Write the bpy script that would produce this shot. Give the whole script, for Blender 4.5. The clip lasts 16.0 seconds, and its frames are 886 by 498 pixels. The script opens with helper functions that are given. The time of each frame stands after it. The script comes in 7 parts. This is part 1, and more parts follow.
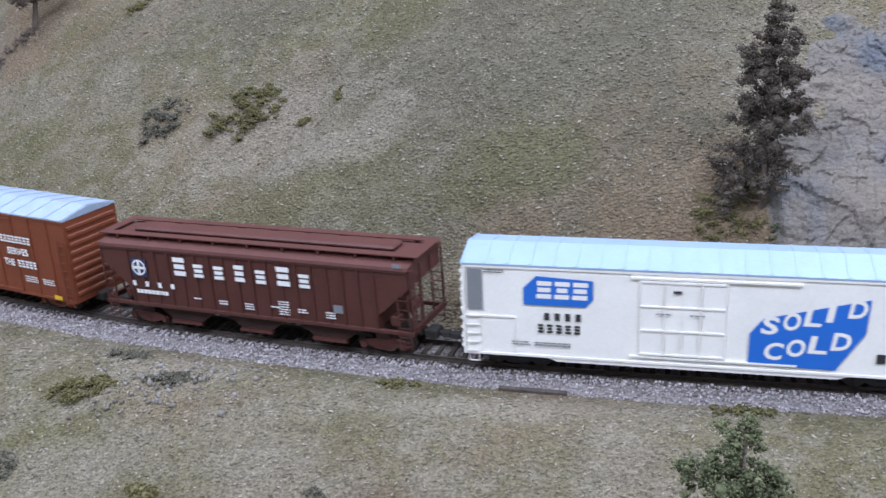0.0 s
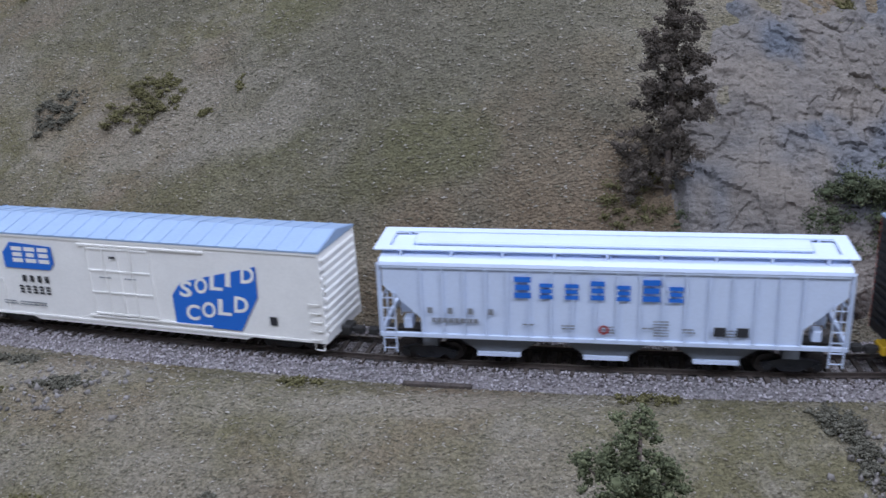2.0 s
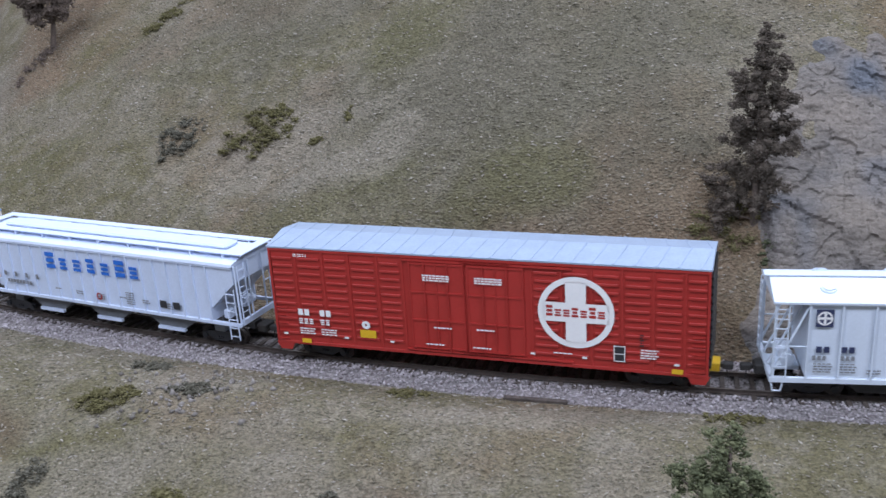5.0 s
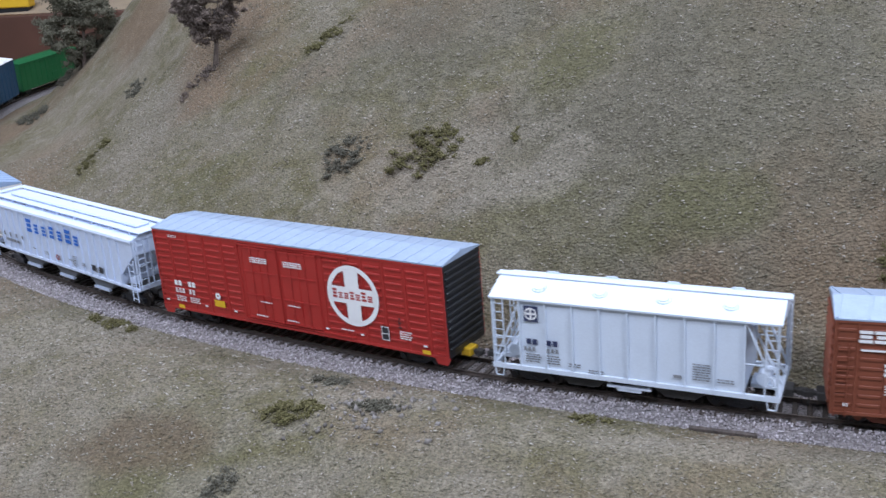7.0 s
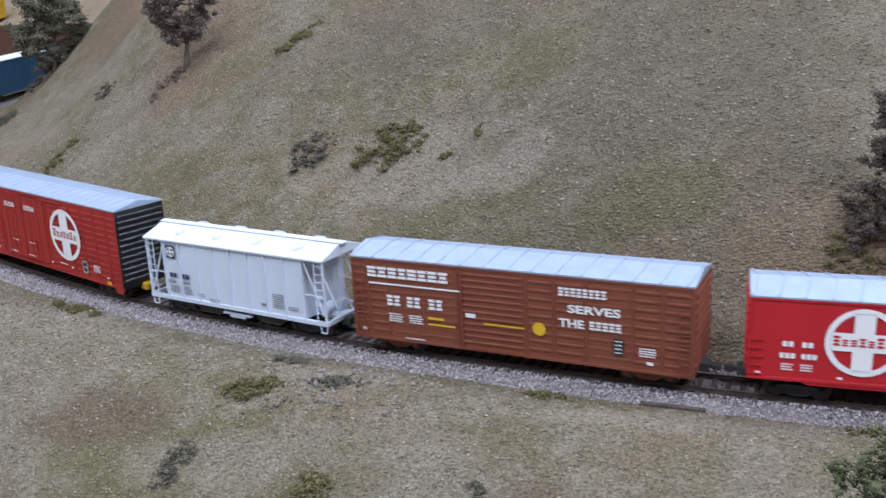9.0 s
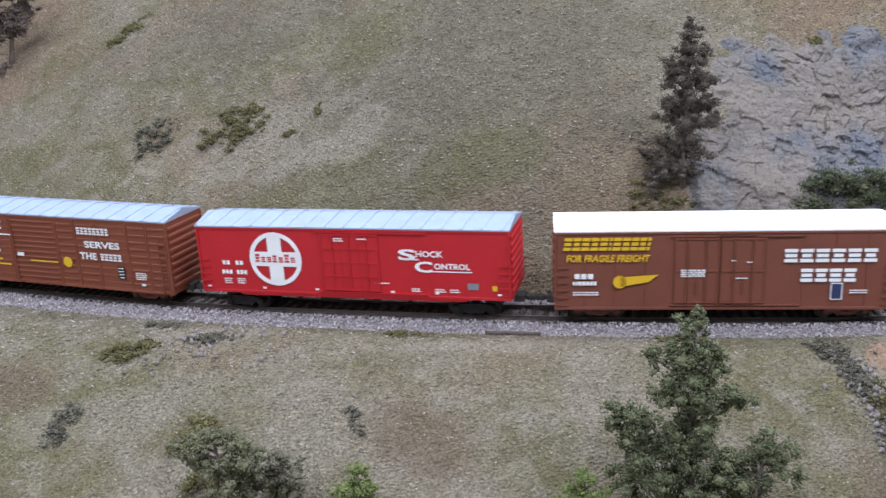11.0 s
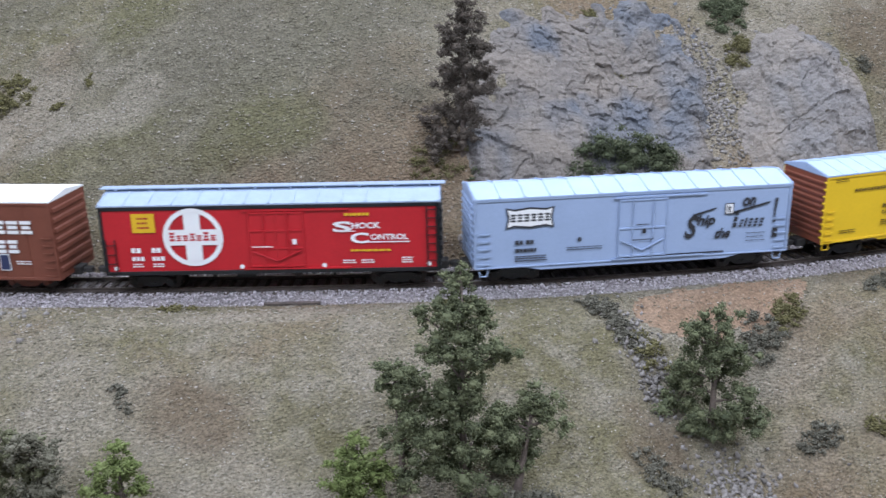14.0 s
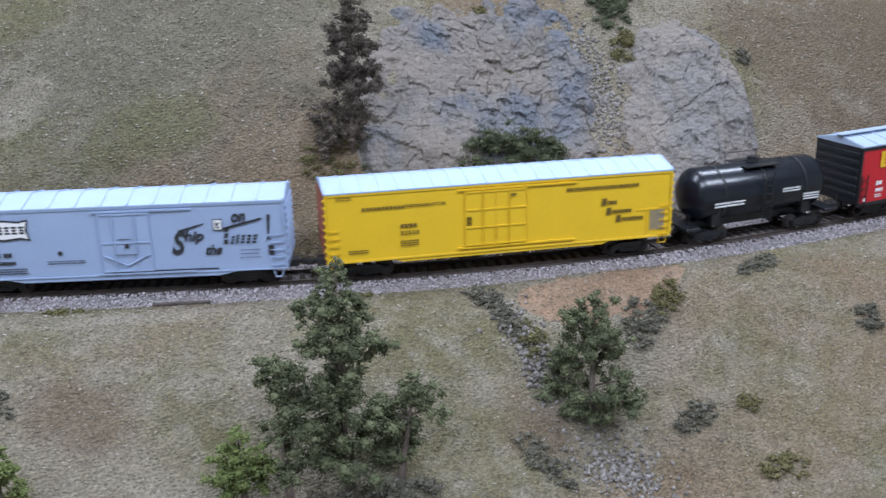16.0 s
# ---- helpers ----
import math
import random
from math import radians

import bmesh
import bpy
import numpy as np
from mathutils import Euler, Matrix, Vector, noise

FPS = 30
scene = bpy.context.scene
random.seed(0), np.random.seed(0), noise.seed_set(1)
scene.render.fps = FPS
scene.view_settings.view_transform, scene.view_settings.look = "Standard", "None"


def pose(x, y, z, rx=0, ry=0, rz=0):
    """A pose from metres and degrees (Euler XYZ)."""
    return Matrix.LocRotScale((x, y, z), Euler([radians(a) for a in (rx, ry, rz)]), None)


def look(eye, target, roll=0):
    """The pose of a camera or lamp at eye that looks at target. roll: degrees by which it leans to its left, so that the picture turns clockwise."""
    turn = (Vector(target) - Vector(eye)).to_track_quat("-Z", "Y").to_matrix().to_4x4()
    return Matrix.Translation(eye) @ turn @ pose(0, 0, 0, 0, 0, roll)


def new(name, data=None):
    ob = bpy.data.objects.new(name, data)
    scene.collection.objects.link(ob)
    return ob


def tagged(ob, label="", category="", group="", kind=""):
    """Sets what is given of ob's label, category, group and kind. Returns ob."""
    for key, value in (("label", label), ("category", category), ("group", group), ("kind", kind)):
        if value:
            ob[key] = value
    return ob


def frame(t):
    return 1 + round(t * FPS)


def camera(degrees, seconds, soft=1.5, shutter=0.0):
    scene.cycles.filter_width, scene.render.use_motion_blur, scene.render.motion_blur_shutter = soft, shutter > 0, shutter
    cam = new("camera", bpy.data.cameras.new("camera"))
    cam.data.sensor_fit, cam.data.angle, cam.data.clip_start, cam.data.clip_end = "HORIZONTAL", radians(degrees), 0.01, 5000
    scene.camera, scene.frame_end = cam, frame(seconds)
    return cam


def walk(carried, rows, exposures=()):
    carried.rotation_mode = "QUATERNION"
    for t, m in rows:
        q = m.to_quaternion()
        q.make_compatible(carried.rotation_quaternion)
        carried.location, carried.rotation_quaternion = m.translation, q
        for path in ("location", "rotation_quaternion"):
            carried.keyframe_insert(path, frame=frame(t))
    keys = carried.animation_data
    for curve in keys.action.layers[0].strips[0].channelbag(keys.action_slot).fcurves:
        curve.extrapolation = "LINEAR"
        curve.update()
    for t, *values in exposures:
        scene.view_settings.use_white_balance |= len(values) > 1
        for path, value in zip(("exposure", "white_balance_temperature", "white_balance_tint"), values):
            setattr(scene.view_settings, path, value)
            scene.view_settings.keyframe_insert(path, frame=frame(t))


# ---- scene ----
cam = camera(47.5, 16.0, soft=1.5, shutter=0.3)
PATH = [
    (0, (0.016, 0.02, 0.22), (-0.047, 1.895, -0.474), -2.5),
    (0.5, (0.018, 0.023, 0.219), (-0.017, 1.897, -0.48), -2.3),
    (1, (0.023, 0.028, 0.219), (0.013, 1.899, -0.488), -2.5),
    (1.5, (0.028, 0.03, 0.219), (0.038, 1.901, -0.489), -2.7),
    (2, (0.029, 0.031, 0.216), (0.103, 1.897, -0.501), -2.1),
    (2.5, (0.03, 0.027, 0.22), (0.133, 1.892, -0.495), -1.9),
    (3, (0.035, 0.018, 0.222), (0.142, 1.886, -0.487), -2.3),
    (3.5, (0.036, 0.008, 0.224), (0.138, 1.876, -0.483), -1.8),
    (4, (0.034, 0.005, 0.229), (0.109, 1.872, -0.484), -2.1),
    (4.5, (0.022, 0.0, 0.231), (0.02, 1.873, -0.47), -2.1),
    (4.7, (0.02, -0.001, 0.232), (-0.01, 1.874, -0.461), -2.4),
    (6.8, (-0.023, -0.007, 0.244), (-0.292, 1.864, -0.409), -3.2),
    (7, (-0.024, -0.005, 0.242), (-0.297, 1.867, -0.409), -3.3),
    (7.5, (-0.028, -0.002, 0.24), (-0.29, 1.868, -0.419), -2.8),
    (8, (-0.023, 0.0, 0.236), (-0.261, 1.872, -0.426), -3.5),
    (8.5, (-0.023, -0.006, 0.225), (-0.241, 1.889, -0.376), -2.4),
    (9, (-0.018, -0.024, 0.221), (-0.231, 1.874, -0.374), -1.8),
    (9.5, (0.002, -0.031, 0.214), (-0.059, 1.865, -0.419), -3.2),
    (9.7, (-0.007, -0.039, 0.219), (0.073, 1.853, -0.426), -2.8),
    (11.8, (-0.044, -0.105, 0.216), (0.129, 1.797, -0.377), -1.8),
    (12, (-0.046, -0.106, 0.214), (0.142, 1.794, -0.381), -1.6),
    (12.5, (-0.044, -0.105, 0.213), (0.242, 1.78, -0.391), -0.9),
    (13, (-0.037, -0.1, 0.209), (0.347, 1.761, -0.412), -0.4),
    (13.5, (-0.024, -0.098, 0.206), (0.429, 1.745, -0.425), -0.4),
    (14, (-0.014, -0.09, 0.204), (0.482, 1.739, -0.433), -0.5),
    (14.5, (-0.008, -0.086, 0.204), (0.524, 1.73, -0.444), -0.7),
    (15, (-0.009, -0.089, 0.204), (0.545, 1.718, -0.449), -0.5),
    (15.5, (-0.005, -0.097, 0.206), (0.594, 1.695, -0.452), -0.5),
    (16, (0.006, -0.107, 0.207), (0.632, 1.679, -0.441), -0.7),
]
walk(cam, [(t, look(eye, target, roll)) for t, eye, target, roll in PATH],
     exposures=((0.0, 0.05, 6050, 13), (1.0, -0.25, 5980, 14), (1.5, -0.36, 5920, 14), (2.0, -0.52, 5950, 14), (2.5, -0.56, 5980, 15), (3.5, -0.44, 6030, 16), (4.7, -0.3, 6150, 14), (7.0, -0.2, 6100, 13),
                (7.5, -0.23, 6120, 13), (9.5, -0.07, 6250, 14), (12.5, 0.1, 6380, 13), (14.0, 0.06, 6180, 12), (16.0, 0.0, 6080, 11)))

# ---------- room light: cool fluorescent ceiling fixtures, pale walls ----------
world = bpy.data.worlds.new("room_air")
world.use_nodes = True
world.node_tree.nodes["Background"].inputs[0].default_value = (0.75, 0.85, 1.0, 1)
world.node_tree.nodes["Background"].inputs[1].default_value = 0.0
scene.world = world
for lx, ly, watts in ((-1.0, 0.9, 31.0), (0.9, 0.9, 31.0), (-1.0, -0.6, 42.0), (0.9, -0.6, 42.0)):
    lamp = bpy.data.lights.new("tube_light", "AREA")
    lamp.shape, lamp.size, lamp.size_y = "RECTANGLE", 1.2, 0.3
    lamp.energy, lamp.color = watts, (0.80, 0.865, 1.0)
    ob = new("tube_light", lamp)
    ob.matrix_world = pose(lx, ly, 1.62)

RAIL = 0.003         # height of the rail top
GAUGE = 0.0165


# ---------- materials ----------
def mat(name, colour, rough=0.6, metal=0.0, spread=0.12, scale=60.0, bump=0.1, fine=900.0, dist=0.0003, second=None, spec=0.5):
    m = bpy.data.materials.new(name)
    m.use_nodes = True
    nt = m.node_tree
    b = nt.nodes["Principled BSDF"]
    co = nt.nodes.new("ShaderNodeTexCoord")
    big = nt.nodes.new("ShaderNodeTexNoise")
    big.inputs["Scale"].default_value, big.inputs["Detail"].default_value = scale, 5
    small = nt.nodes.new("ShaderNodeTexNoise")
    small.inputs["Scale"].default_value, small.inputs["Detail"].default_value = fine, 3
    for n in (big, small):
        nt.links.new(co.outputs["Object"], n.inputs["Vector"])
    add = nt.nodes.new("ShaderNodeMath")
    add.operation = "ADD"
    nt.links.new(big.outputs[0], add.inputs[0])
    nt.links.new(small.outputs[0], add.inputs[1])
    ramp = nt.nodes.new("ShaderNodeMapRange")
    ramp.inputs["From Min"].default_value, ramp.inputs["From Max"].default_value = 0.7, 1.3
    nt.links.new(add.outputs[0], ramp.inputs[0])
    mix = nt.nodes.new("ShaderNodeMix")
    mix.data_type = "RGBA"
    other = second or tuple(c * (1 - spread) for c in colour)
    mix.inputs[6].default_value = (*other, 1)
    mix.inputs[7].default_value = (*[min(1, c * (1 + spread * 0.5)) for c in colour], 1)
    nt.links.new(ramp.outputs[0], mix.inputs[0])
    nt.links.new(mix.outputs[2], b.inputs["Base Color"])
    b.inputs["Roughness"].default_value, b.inputs["Metallic"].default_value = rough, metal
    b.inputs["Specular IOR Level"].default_value = spec
    if bump:
        bn = nt.nodes.new("ShaderNodeBump")
        bn.inputs["Strength"].default_value, bn.inputs["Distance"].default_value = bump, dist
        nt.links.new(small.outputs[0], bn.inputs["Height"])
        nt.links.new(bn.outputs[0], b.inputs["Normal"])
    return m


def ground_mat(name, colours, flecks, bump=0.8, scales=(9, 60, 700), tuft_scale=620, covers=(), grain=(0.62, 1.36)):
    """Scatter material: three colours by broad patches, a middle mottle and fine flock, with pale flecks."""
    m = bpy.data.materials.new(name)
    m.use_nodes = True
    nt = m.node_tree
    b = nt.nodes["Principled BSDF"]
    b.inputs["Roughness"].default_value = 0.95
    b.inputs["Specular IOR Level"].default_value = 0.15
    co = nt.nodes.new("ShaderNodeTexCoord")
    ns = []
    for sc, det in zip(scales, (4, 5, 4)):
        n = nt.nodes.new("ShaderNodeTexNoise")
        n.inputs["Scale"].default_value, n.inputs["Detail"].default_value = sc, det
        n.inputs["Roughness"].default_value = 0.65
        nt.links.new(co.outputs["Object"], n.inputs["Vector"])
        ns.append(n)

    def rng(src, lo, hi, a=0.0, c=1.0):
        r = nt.nodes.new("ShaderNodeMapRange")
        for k, v in zip((1, 2, 3, 4), (lo, hi, a, c)):
            r.inputs[k].default_value = v
        nt.links.new(src, r.inputs[0])
        return r.outputs[0]

    def blend(f, a, c, mode="MIX"):
        x = nt.nodes.new("ShaderNodeMix")
        x.data_type, x.blend_type = "RGBA", mode
        if hasattr(f, "links"):
            nt.links.new(f, x.inputs[0])
        else:
            x.inputs[0].default_value = f
        for s, v in ((6, a), (7, c)):
            if isinstance(v, tuple):
                x.inputs[s].default_value = (*v, 1)
            else:
                nt.links.new(v, x.inputs[s])
        return x.outputs[2]
    base = blend(rng(ns[0].outputs[0], 0.42, 0.58), colours[0], colours[1])
    base = blend(rng(ns[1].outputs[0], 0.46, 0.66, 0, 0.75), base, colours[2])
    if len(colours) > 3:
        earth = nt.nodes.new("ShaderNodeTexNoise")
        earth.inputs["Scale"].default_value, earth.inputs["Detail"].default_value = 6.0, 6
        shift = nt.nodes.new("ShaderNodeMapping")
        shift.inputs["Location"].default_value = (3.1, 1.7, 0.4)
        nt.links.new(co.outputs["Object"], shift.inputs["Vector"])
        nt.links.new(shift.outputs[0], earth.inputs["Vector"])
        base = blend(rng(earth.outputs[0], 0.5, 0.62, 0, 0.85), base, colours[3])
    for nm, tone, most in covers:
        at = nt.nodes.new("ShaderNodeAttribute")
        at.attribute_name = nm
        base = blend(rng(at.outputs["Fac"], 0.0, 1.0, 0.0, most), base, tone)
    grain = rng(ns[2].outputs[0], 0.32, 0.68, *grain)
    cc = nt.nodes.new("ShaderNodeCombineColor")
    for i in range(3):
        nt.links.new(grain, cc.inputs[i])
    base = blend(1.0, base, cc.outputs[0], "MULTIPLY")
    # flock tufts, each with its own shade
    warp = nt.nodes.new("ShaderNodeVectorMath")
    warp.operation = "MULTIPLY_ADD"
    warp.inputs[1].default_value = (0.004, 0.004, 0.004)
    nt.links.new(ns[1].outputs[1], warp.inputs[0])
    nt.links.new(co.outputs["Object"], warp.inputs[2])
    stretch = nt.nodes.new("ShaderNodeVectorMath")
    stretch.operation = "MULTIPLY"
    stretch.inputs[1].default_value = (0.62, 1.0, 1.25)
    nt.links.new(warp.outputs[0], stretch.inputs[0])
    tuft = nt.nodes.new("ShaderNodeTexVoronoi")
    tuft.inputs["Scale"].default_value = tuft_scale
    nt.links.new(stretch.outputs[0], tuft.inputs["Vector"])
    shade = rng(tuft.outputs["Color"], 0.0, 1.0, 0.84, 1.16)
    c2 = nt.nodes.new("ShaderNodeCombineColor")
    for i in range(3):
        nt.links.new(shade, c2.inputs[i])
    base = blend(1.0, base, c2.outputs[0], "MULTIPLY")
    vo = nt.nodes.new("ShaderNodeTexVoronoi")
    vo.inputs["Scale"].default_value = 420
    nt.links.new(co.outputs["Object"], vo.inputs["Vector"])
    near = rng(vo.outputs["Distance"], 0.0, 0.22, 1.0, 0.0)
    pick = rng(vo.outputs["Color"], 0.72, 0.8)
    both = nt.nodes.new("ShaderNodeMath")
    both.operation = "MULTIPLY"
    nt.links.new(near, both.inputs[0])
    nt.links.new(pick, both.inputs[1])
    base = blend(both.outputs[0], base, flecks)
    nt.links.new(base, b.inputs["Base Color"])
    bn = nt.nodes.new("ShaderNodeBump")
    bn.inputs["Strength"].default_value, bn.inputs["Distance"].default_value = bump, 0.0016
    nt.links.new(ns[2].outputs[0], bn.inputs["Height"])
    lump = nt.nodes.new("ShaderNodeBump")
    lump.inputs["Strength"].default_value, lump.inputs["Distance"].default_value = bump, 0.0010
    nt.links.new(tuft.outputs["Distance"], lump.inputs["Height"])
    lump.invert = True
    nt.links.new(bn.outputs[0], lump.inputs["Normal"])
    nt.links.new(lump.outputs[0], b.inputs["Normal"])
    return m


def isle_mat(name, colours, rough=0.9, bump=0.4, spec=0.2):
    """Loose grains: each island takes its own shade between the colours."""
    m = bpy.data.materials.new(name)
    m.use_nodes = True
    nt = m.node_tree
    b = nt.nodes["Principled BSDF"]
    b.inputs["Roughness"].default_value, b.inputs["Specular IOR Level"].default_value = rough, spec
    g = nt.nodes.new("ShaderNodeNewGeometry")
    r = nt.nodes.new("ShaderNodeValToRGB")
    while len(r.color_ramp.elements) < len(colours):
        r.color_ramp.elements.new(0.5)
    for i, c in enumerate(colours):
        r.color_ramp.elements[i].position = i / (len(colours) - 1)
        r.color_ramp.elements[i].color = (*c, 1)
    nt.links.new(g.outputs["Random Per Island"], r.inputs[0])
    nt.links.new(r.outputs[0], b.inputs["Base Color"])
    return m


TURF = ground_mat("turf_scatter", ((0.202, 0.175, 0.128), (0.146, 0.129, 0.074), (0.241, 0.214, 0.167), (0.186, 0.134, 0.088)), (0.517, 0.489, 0.439), bump=1.0, covers=(("flock", (0.124, 0.113, 0.082), 0.75), ("moss", (0.123, 0.114, 0.055), 0.6), ("rusty", (0.133, 0.100, 0.066), 0.8), ("bare", (0.262, 0.232, 0.184), 0.55)))
DIRT = ground_mat("orange_dirt", ((0.215, 0.145, 0.096), (0.195, 0.137, 0.094), (0.235, 0.168, 0.118)), (0.33, 0.28, 0.23), bump=0.4)
ROCK = ground_mat("cast_rock", ((0.173, 0.152, 0.134), (0.151, 0.140, 0.132), (0.186, 0.168, 0.149)), (0.227, 0.210, 0.189), bump=0.9, scales=(14, 70, 500), tuft_scale=300, grain=(0.84, 1.14),
                  covers=(("blue", (0.118, 0.132, 0.156), 0.85), ("dust", (0.205, 0.177, 0.149), 0.8)))
ROCK_TAN = ground_mat("tan_rock", ((0.205, 0.179, 0.155), (0.182, 0.163, 0.144), (0.227, 0.202, 0.176)), (0.273, 0.250, 0.224), bump=0.9, scales=(14, 70, 500), tuft_scale=300, grain=(0.84, 1.14),
                      covers=(("blue", (0.151, 0.154, 0.164), 0.5), ("dust", (0.237, 0.202, 0.167), 0.7)))
BED = ground_mat("ballast_bed", ((0.30, 0.27, 0.265), (0.27, 0.25, 0.25), (0.33, 0.3, 0.3)), (0.5, 0.48, 0.48), bump=1.0)
CRUMB = isle_mat("turf_crumbs", ((0.117, 0.105, 0.074), (0.165, 0.149, 0.106), (0.208, 0.185, 0.139), (0.251, 0.223, 0.177), (0.415, 0.382, 0.329)))
GRAVEL_IN = isle_mat("inner_ballast", ((0.10, 0.085, 0.078), (0.17, 0.15, 0.142), (0.22, 0.195, 0.188), (0.30, 0.27, 0.265)))
GRAVEL = isle_mat("ballast_stone", ((0.19, 0.165, 0.165), (0.34, 0.305, 0.312), (0.40, 0.365, 0.375), (0.54, 0.50, 0.515)))
CHIP = isle_mat("rock_chip", ((0.12, 0.108, 0.095), (0.19, 0.172, 0.155), (0.27, 0.25, 0.235)))
LEAF_BROWN = isle_mat("brown_needles", ((0.073, 0.061, 0.048), (0.107, 0.088, 0.070), (0.146, 0.120, 0.097)))
LEAF_GREEN = isle_mat("green_needles", ((0.072, 0.082, 0.046), (0.108, 0.119, 0.064), (0.175, 0.185, 0.10)))
LEAF_LIME = isle_mat("lime_foliage", ((0.101, 0.128, 0.040), (0.140, 0.172, 0.056), (0.187, 0.216, 0.088)))
LEAF_DARK = isle_mat("dark_shrub", ((0.05, 0.06, 0.032), (0.08, 0.092, 0.05), (0.125, 0.135, 0.078)))
LEAF_SOFT = isle_mat("soft_green_foliage", ((0.10, 0.102, 0.056), (0.145, 0.147, 0.084), (0.19, 0.19, 0.116)))
LEAF_OLIVE = isle_mat("olive_shrub", ((0.086, 0.077, 0.031), (0.126, 0.113, 0.049), (0.171, 0.153, 0.077)))
LEAF_GREY = isle_mat("grey_shrub", ((0.074, 0.070, 0.050), (0.115, 0.108, 0.082), (0.165, 0.155, 0.122)))
LEAF_MAUVE = isle_mat("mauve_foliage", ((0.105, 0.082, 0.068), (0.148, 0.116, 0.096), (0.195, 0.156, 0.132)))
LEAF_SAGE = isle_mat("sage_foliage", ((0.092, 0.088, 0.060), (0.138, 0.130, 0.092), (0.185, 0.174, 0.130)))
BARK = mat("bark", (0.13, 0.10, 0.08), 0.9, spread=0.5, scale=200, bump=0.5)
TIE = mat("stained_tie", (0.085, 0.068, 0.058), 0.85, spread=0.5, scale=300, bump=0.5)
RUST = mat("rusty_rail", (0.085, 0.066, 0.056), 0.75, 0.2, spread=0.4, scale=150, bump=0.2)
STEEL = mat("worn_rail_head", (0.42, 0.38, 0.35), 0.35, 0.9, spread=0.3, scale=200, bump=0.05)
BLACK = mat("black_plastic", (0.016, 0.017, 0.02), 0.32, spread=0.4, bump=0.05)
DARKGREY = mat("dark_underframe", (0.045, 0.042, 0.04), 0.7, spread=0.4, bump=0.1)
WHEEL = mat("blackened_wheel", (0.05, 0.042, 0.038), 0.5, 0.5, spread=0.4)
TANK = mat("gloss_black_tank_paint", (0.008, 0.011, 0.016), 0.26, spread=0.3, bump=0.02)
FAINT = mat("decal_brown", (0.13, 0.085, 0.015), 0.5, spread=0.05, bump=0)
RED = mat("bright_red_paint", (0.40, 0.03, 0.024), 0.5, spread=0.12, bump=0.03)
RED_B = mat("crimson_paint", (0.50, 0.016, 0.024), 0.45, spread=0.1, bump=0.03)
OXIDE = mat("oxide_brown_paint", (0.22, 0.062, 0.032), 0.55, spread=0.15, bump=0.03)
RUSSET = mat("russet_paint", (0.20, 0.052, 0.022), 0.55, spread=0.15, bump=0.03)
COCOA = mat("cocoa_brown_paint", (0.185, 0.058, 0.035), 0.55, spread=0.12, bump=0.03)
# maroon darkened to paint in the shade below the side sill
MAROON_BAY = mat("shaded_maroon_bay", (0.045, 0.019, 0.016), 0.75, spread=0.4, bump=0.1)
MAROON = mat("mineral_maroon_paint", (0.088, 0.027, 0.021), 0.6, spread=0.2, bump=0.03)
CREAM = mat("off_white_paint", (0.88, 0.86, 0.82), 0.5, spread=0.06, bump=0.03)
PALE = mat("pale_blue_grey_paint", (0.61, 0.69, 0.85), 0.5, spread=0.06, bump=0.03)
LIGHT = mat("light_grey_paint", (0.63, 0.70, 0.80), 0.5, spread=0.06, bump=0.03)
SLATE = mat("grey_blue_paint", (0.33, 0.42, 0.60), 0.5, spread=0.06, bump=0.03)
YELLOW = mat("reefer_yellow_paint", (0.78, 0.50, 0.015), 0.5, spread=0.06, bump=0.03)
SAFETY = mat("safety_yellow", (0.75, 0.46, 0.02), 0.5, spread=0.1)
# roof sheets tinted blue: the cool ceiling light is put into their colour
SILVER = mat("galvanised_roof_lit_blue", (0.38, 0.465, 0.60), 0.42, 0.2, spread=0.12, scale=120, bump=0.05)
ROOFLIT_PALE = mat("pale_roof_lit_blue", (0.38, 0.48, 0.67), 0.5, 0.05, spread=0.1, bump=0.05)
ROOFLIT_GREY = mat("grey_roof_lit_blue", (0.33, 0.44, 0.62), 0.45, 0.1, spread=0.1, bump=0.05)
WHITE = mat("white_paint", (0.86, 0.86, 0.86), 0.5, spread=0.04, bump=0.02)
BLUE = mat("decal_blue", (0.02, 0.15, 0.60), 0.5, spread=0.05, bump=0)
NAVY = mat("decal_navy", (0.03, 0.04, 0.10), 0.5, spread=0.05, bump=0)
INK = mat("decal_black", (0.03, 0.03, 0.035), 0.5, spread=0.05, bump=0)
BAY = mat("hopper_bay_grey", (0.15, 0.16, 0.175), 0.6, spread=0.2)
FADE = mat("decal_grey", (0.22, 0.23, 0.25), 0.6, spread=0.1, bump=0)
TEAL = mat("dark_blue_car_paint", (0.02, 0.075, 0.15), 0.5, spread=0.1)
GREEN = mat("green_car_paint", (0.012, 0.13, 0.04), 0.5, spread=0.1)
FASCIA = mat("brown_fascia", (0.10, 0.042, 0.026), 0.6, spread=0.2, scale=20)
PLASTER = mat("room_plaster", (0.82, 0.82, 0.80), 0.9, spread=0.05, scale=8)
CARPET = mat("room_floor", (0.34, 0.33, 0.31), 0.95, spread=0.2, scale=30)
TAN = mat("tan_shelf", (0.40, 0.31, 0.21), 0.9, spread=0.2, scale=30)


# ---------- mesh helpers ----------
def finish(ob, bm, material, smooth=False):
    bm.normal_update()
    bm.to_mesh(ob.data)
    bm.free()
    for m in (material if isinstance(material, (list, tuple)) else [material]):
        ob.data.materials.append(m)
    if smooth:
        ob.data.polygons.foreach_set("use_smooth", [True] * len(ob.data.polygons))
    return ob


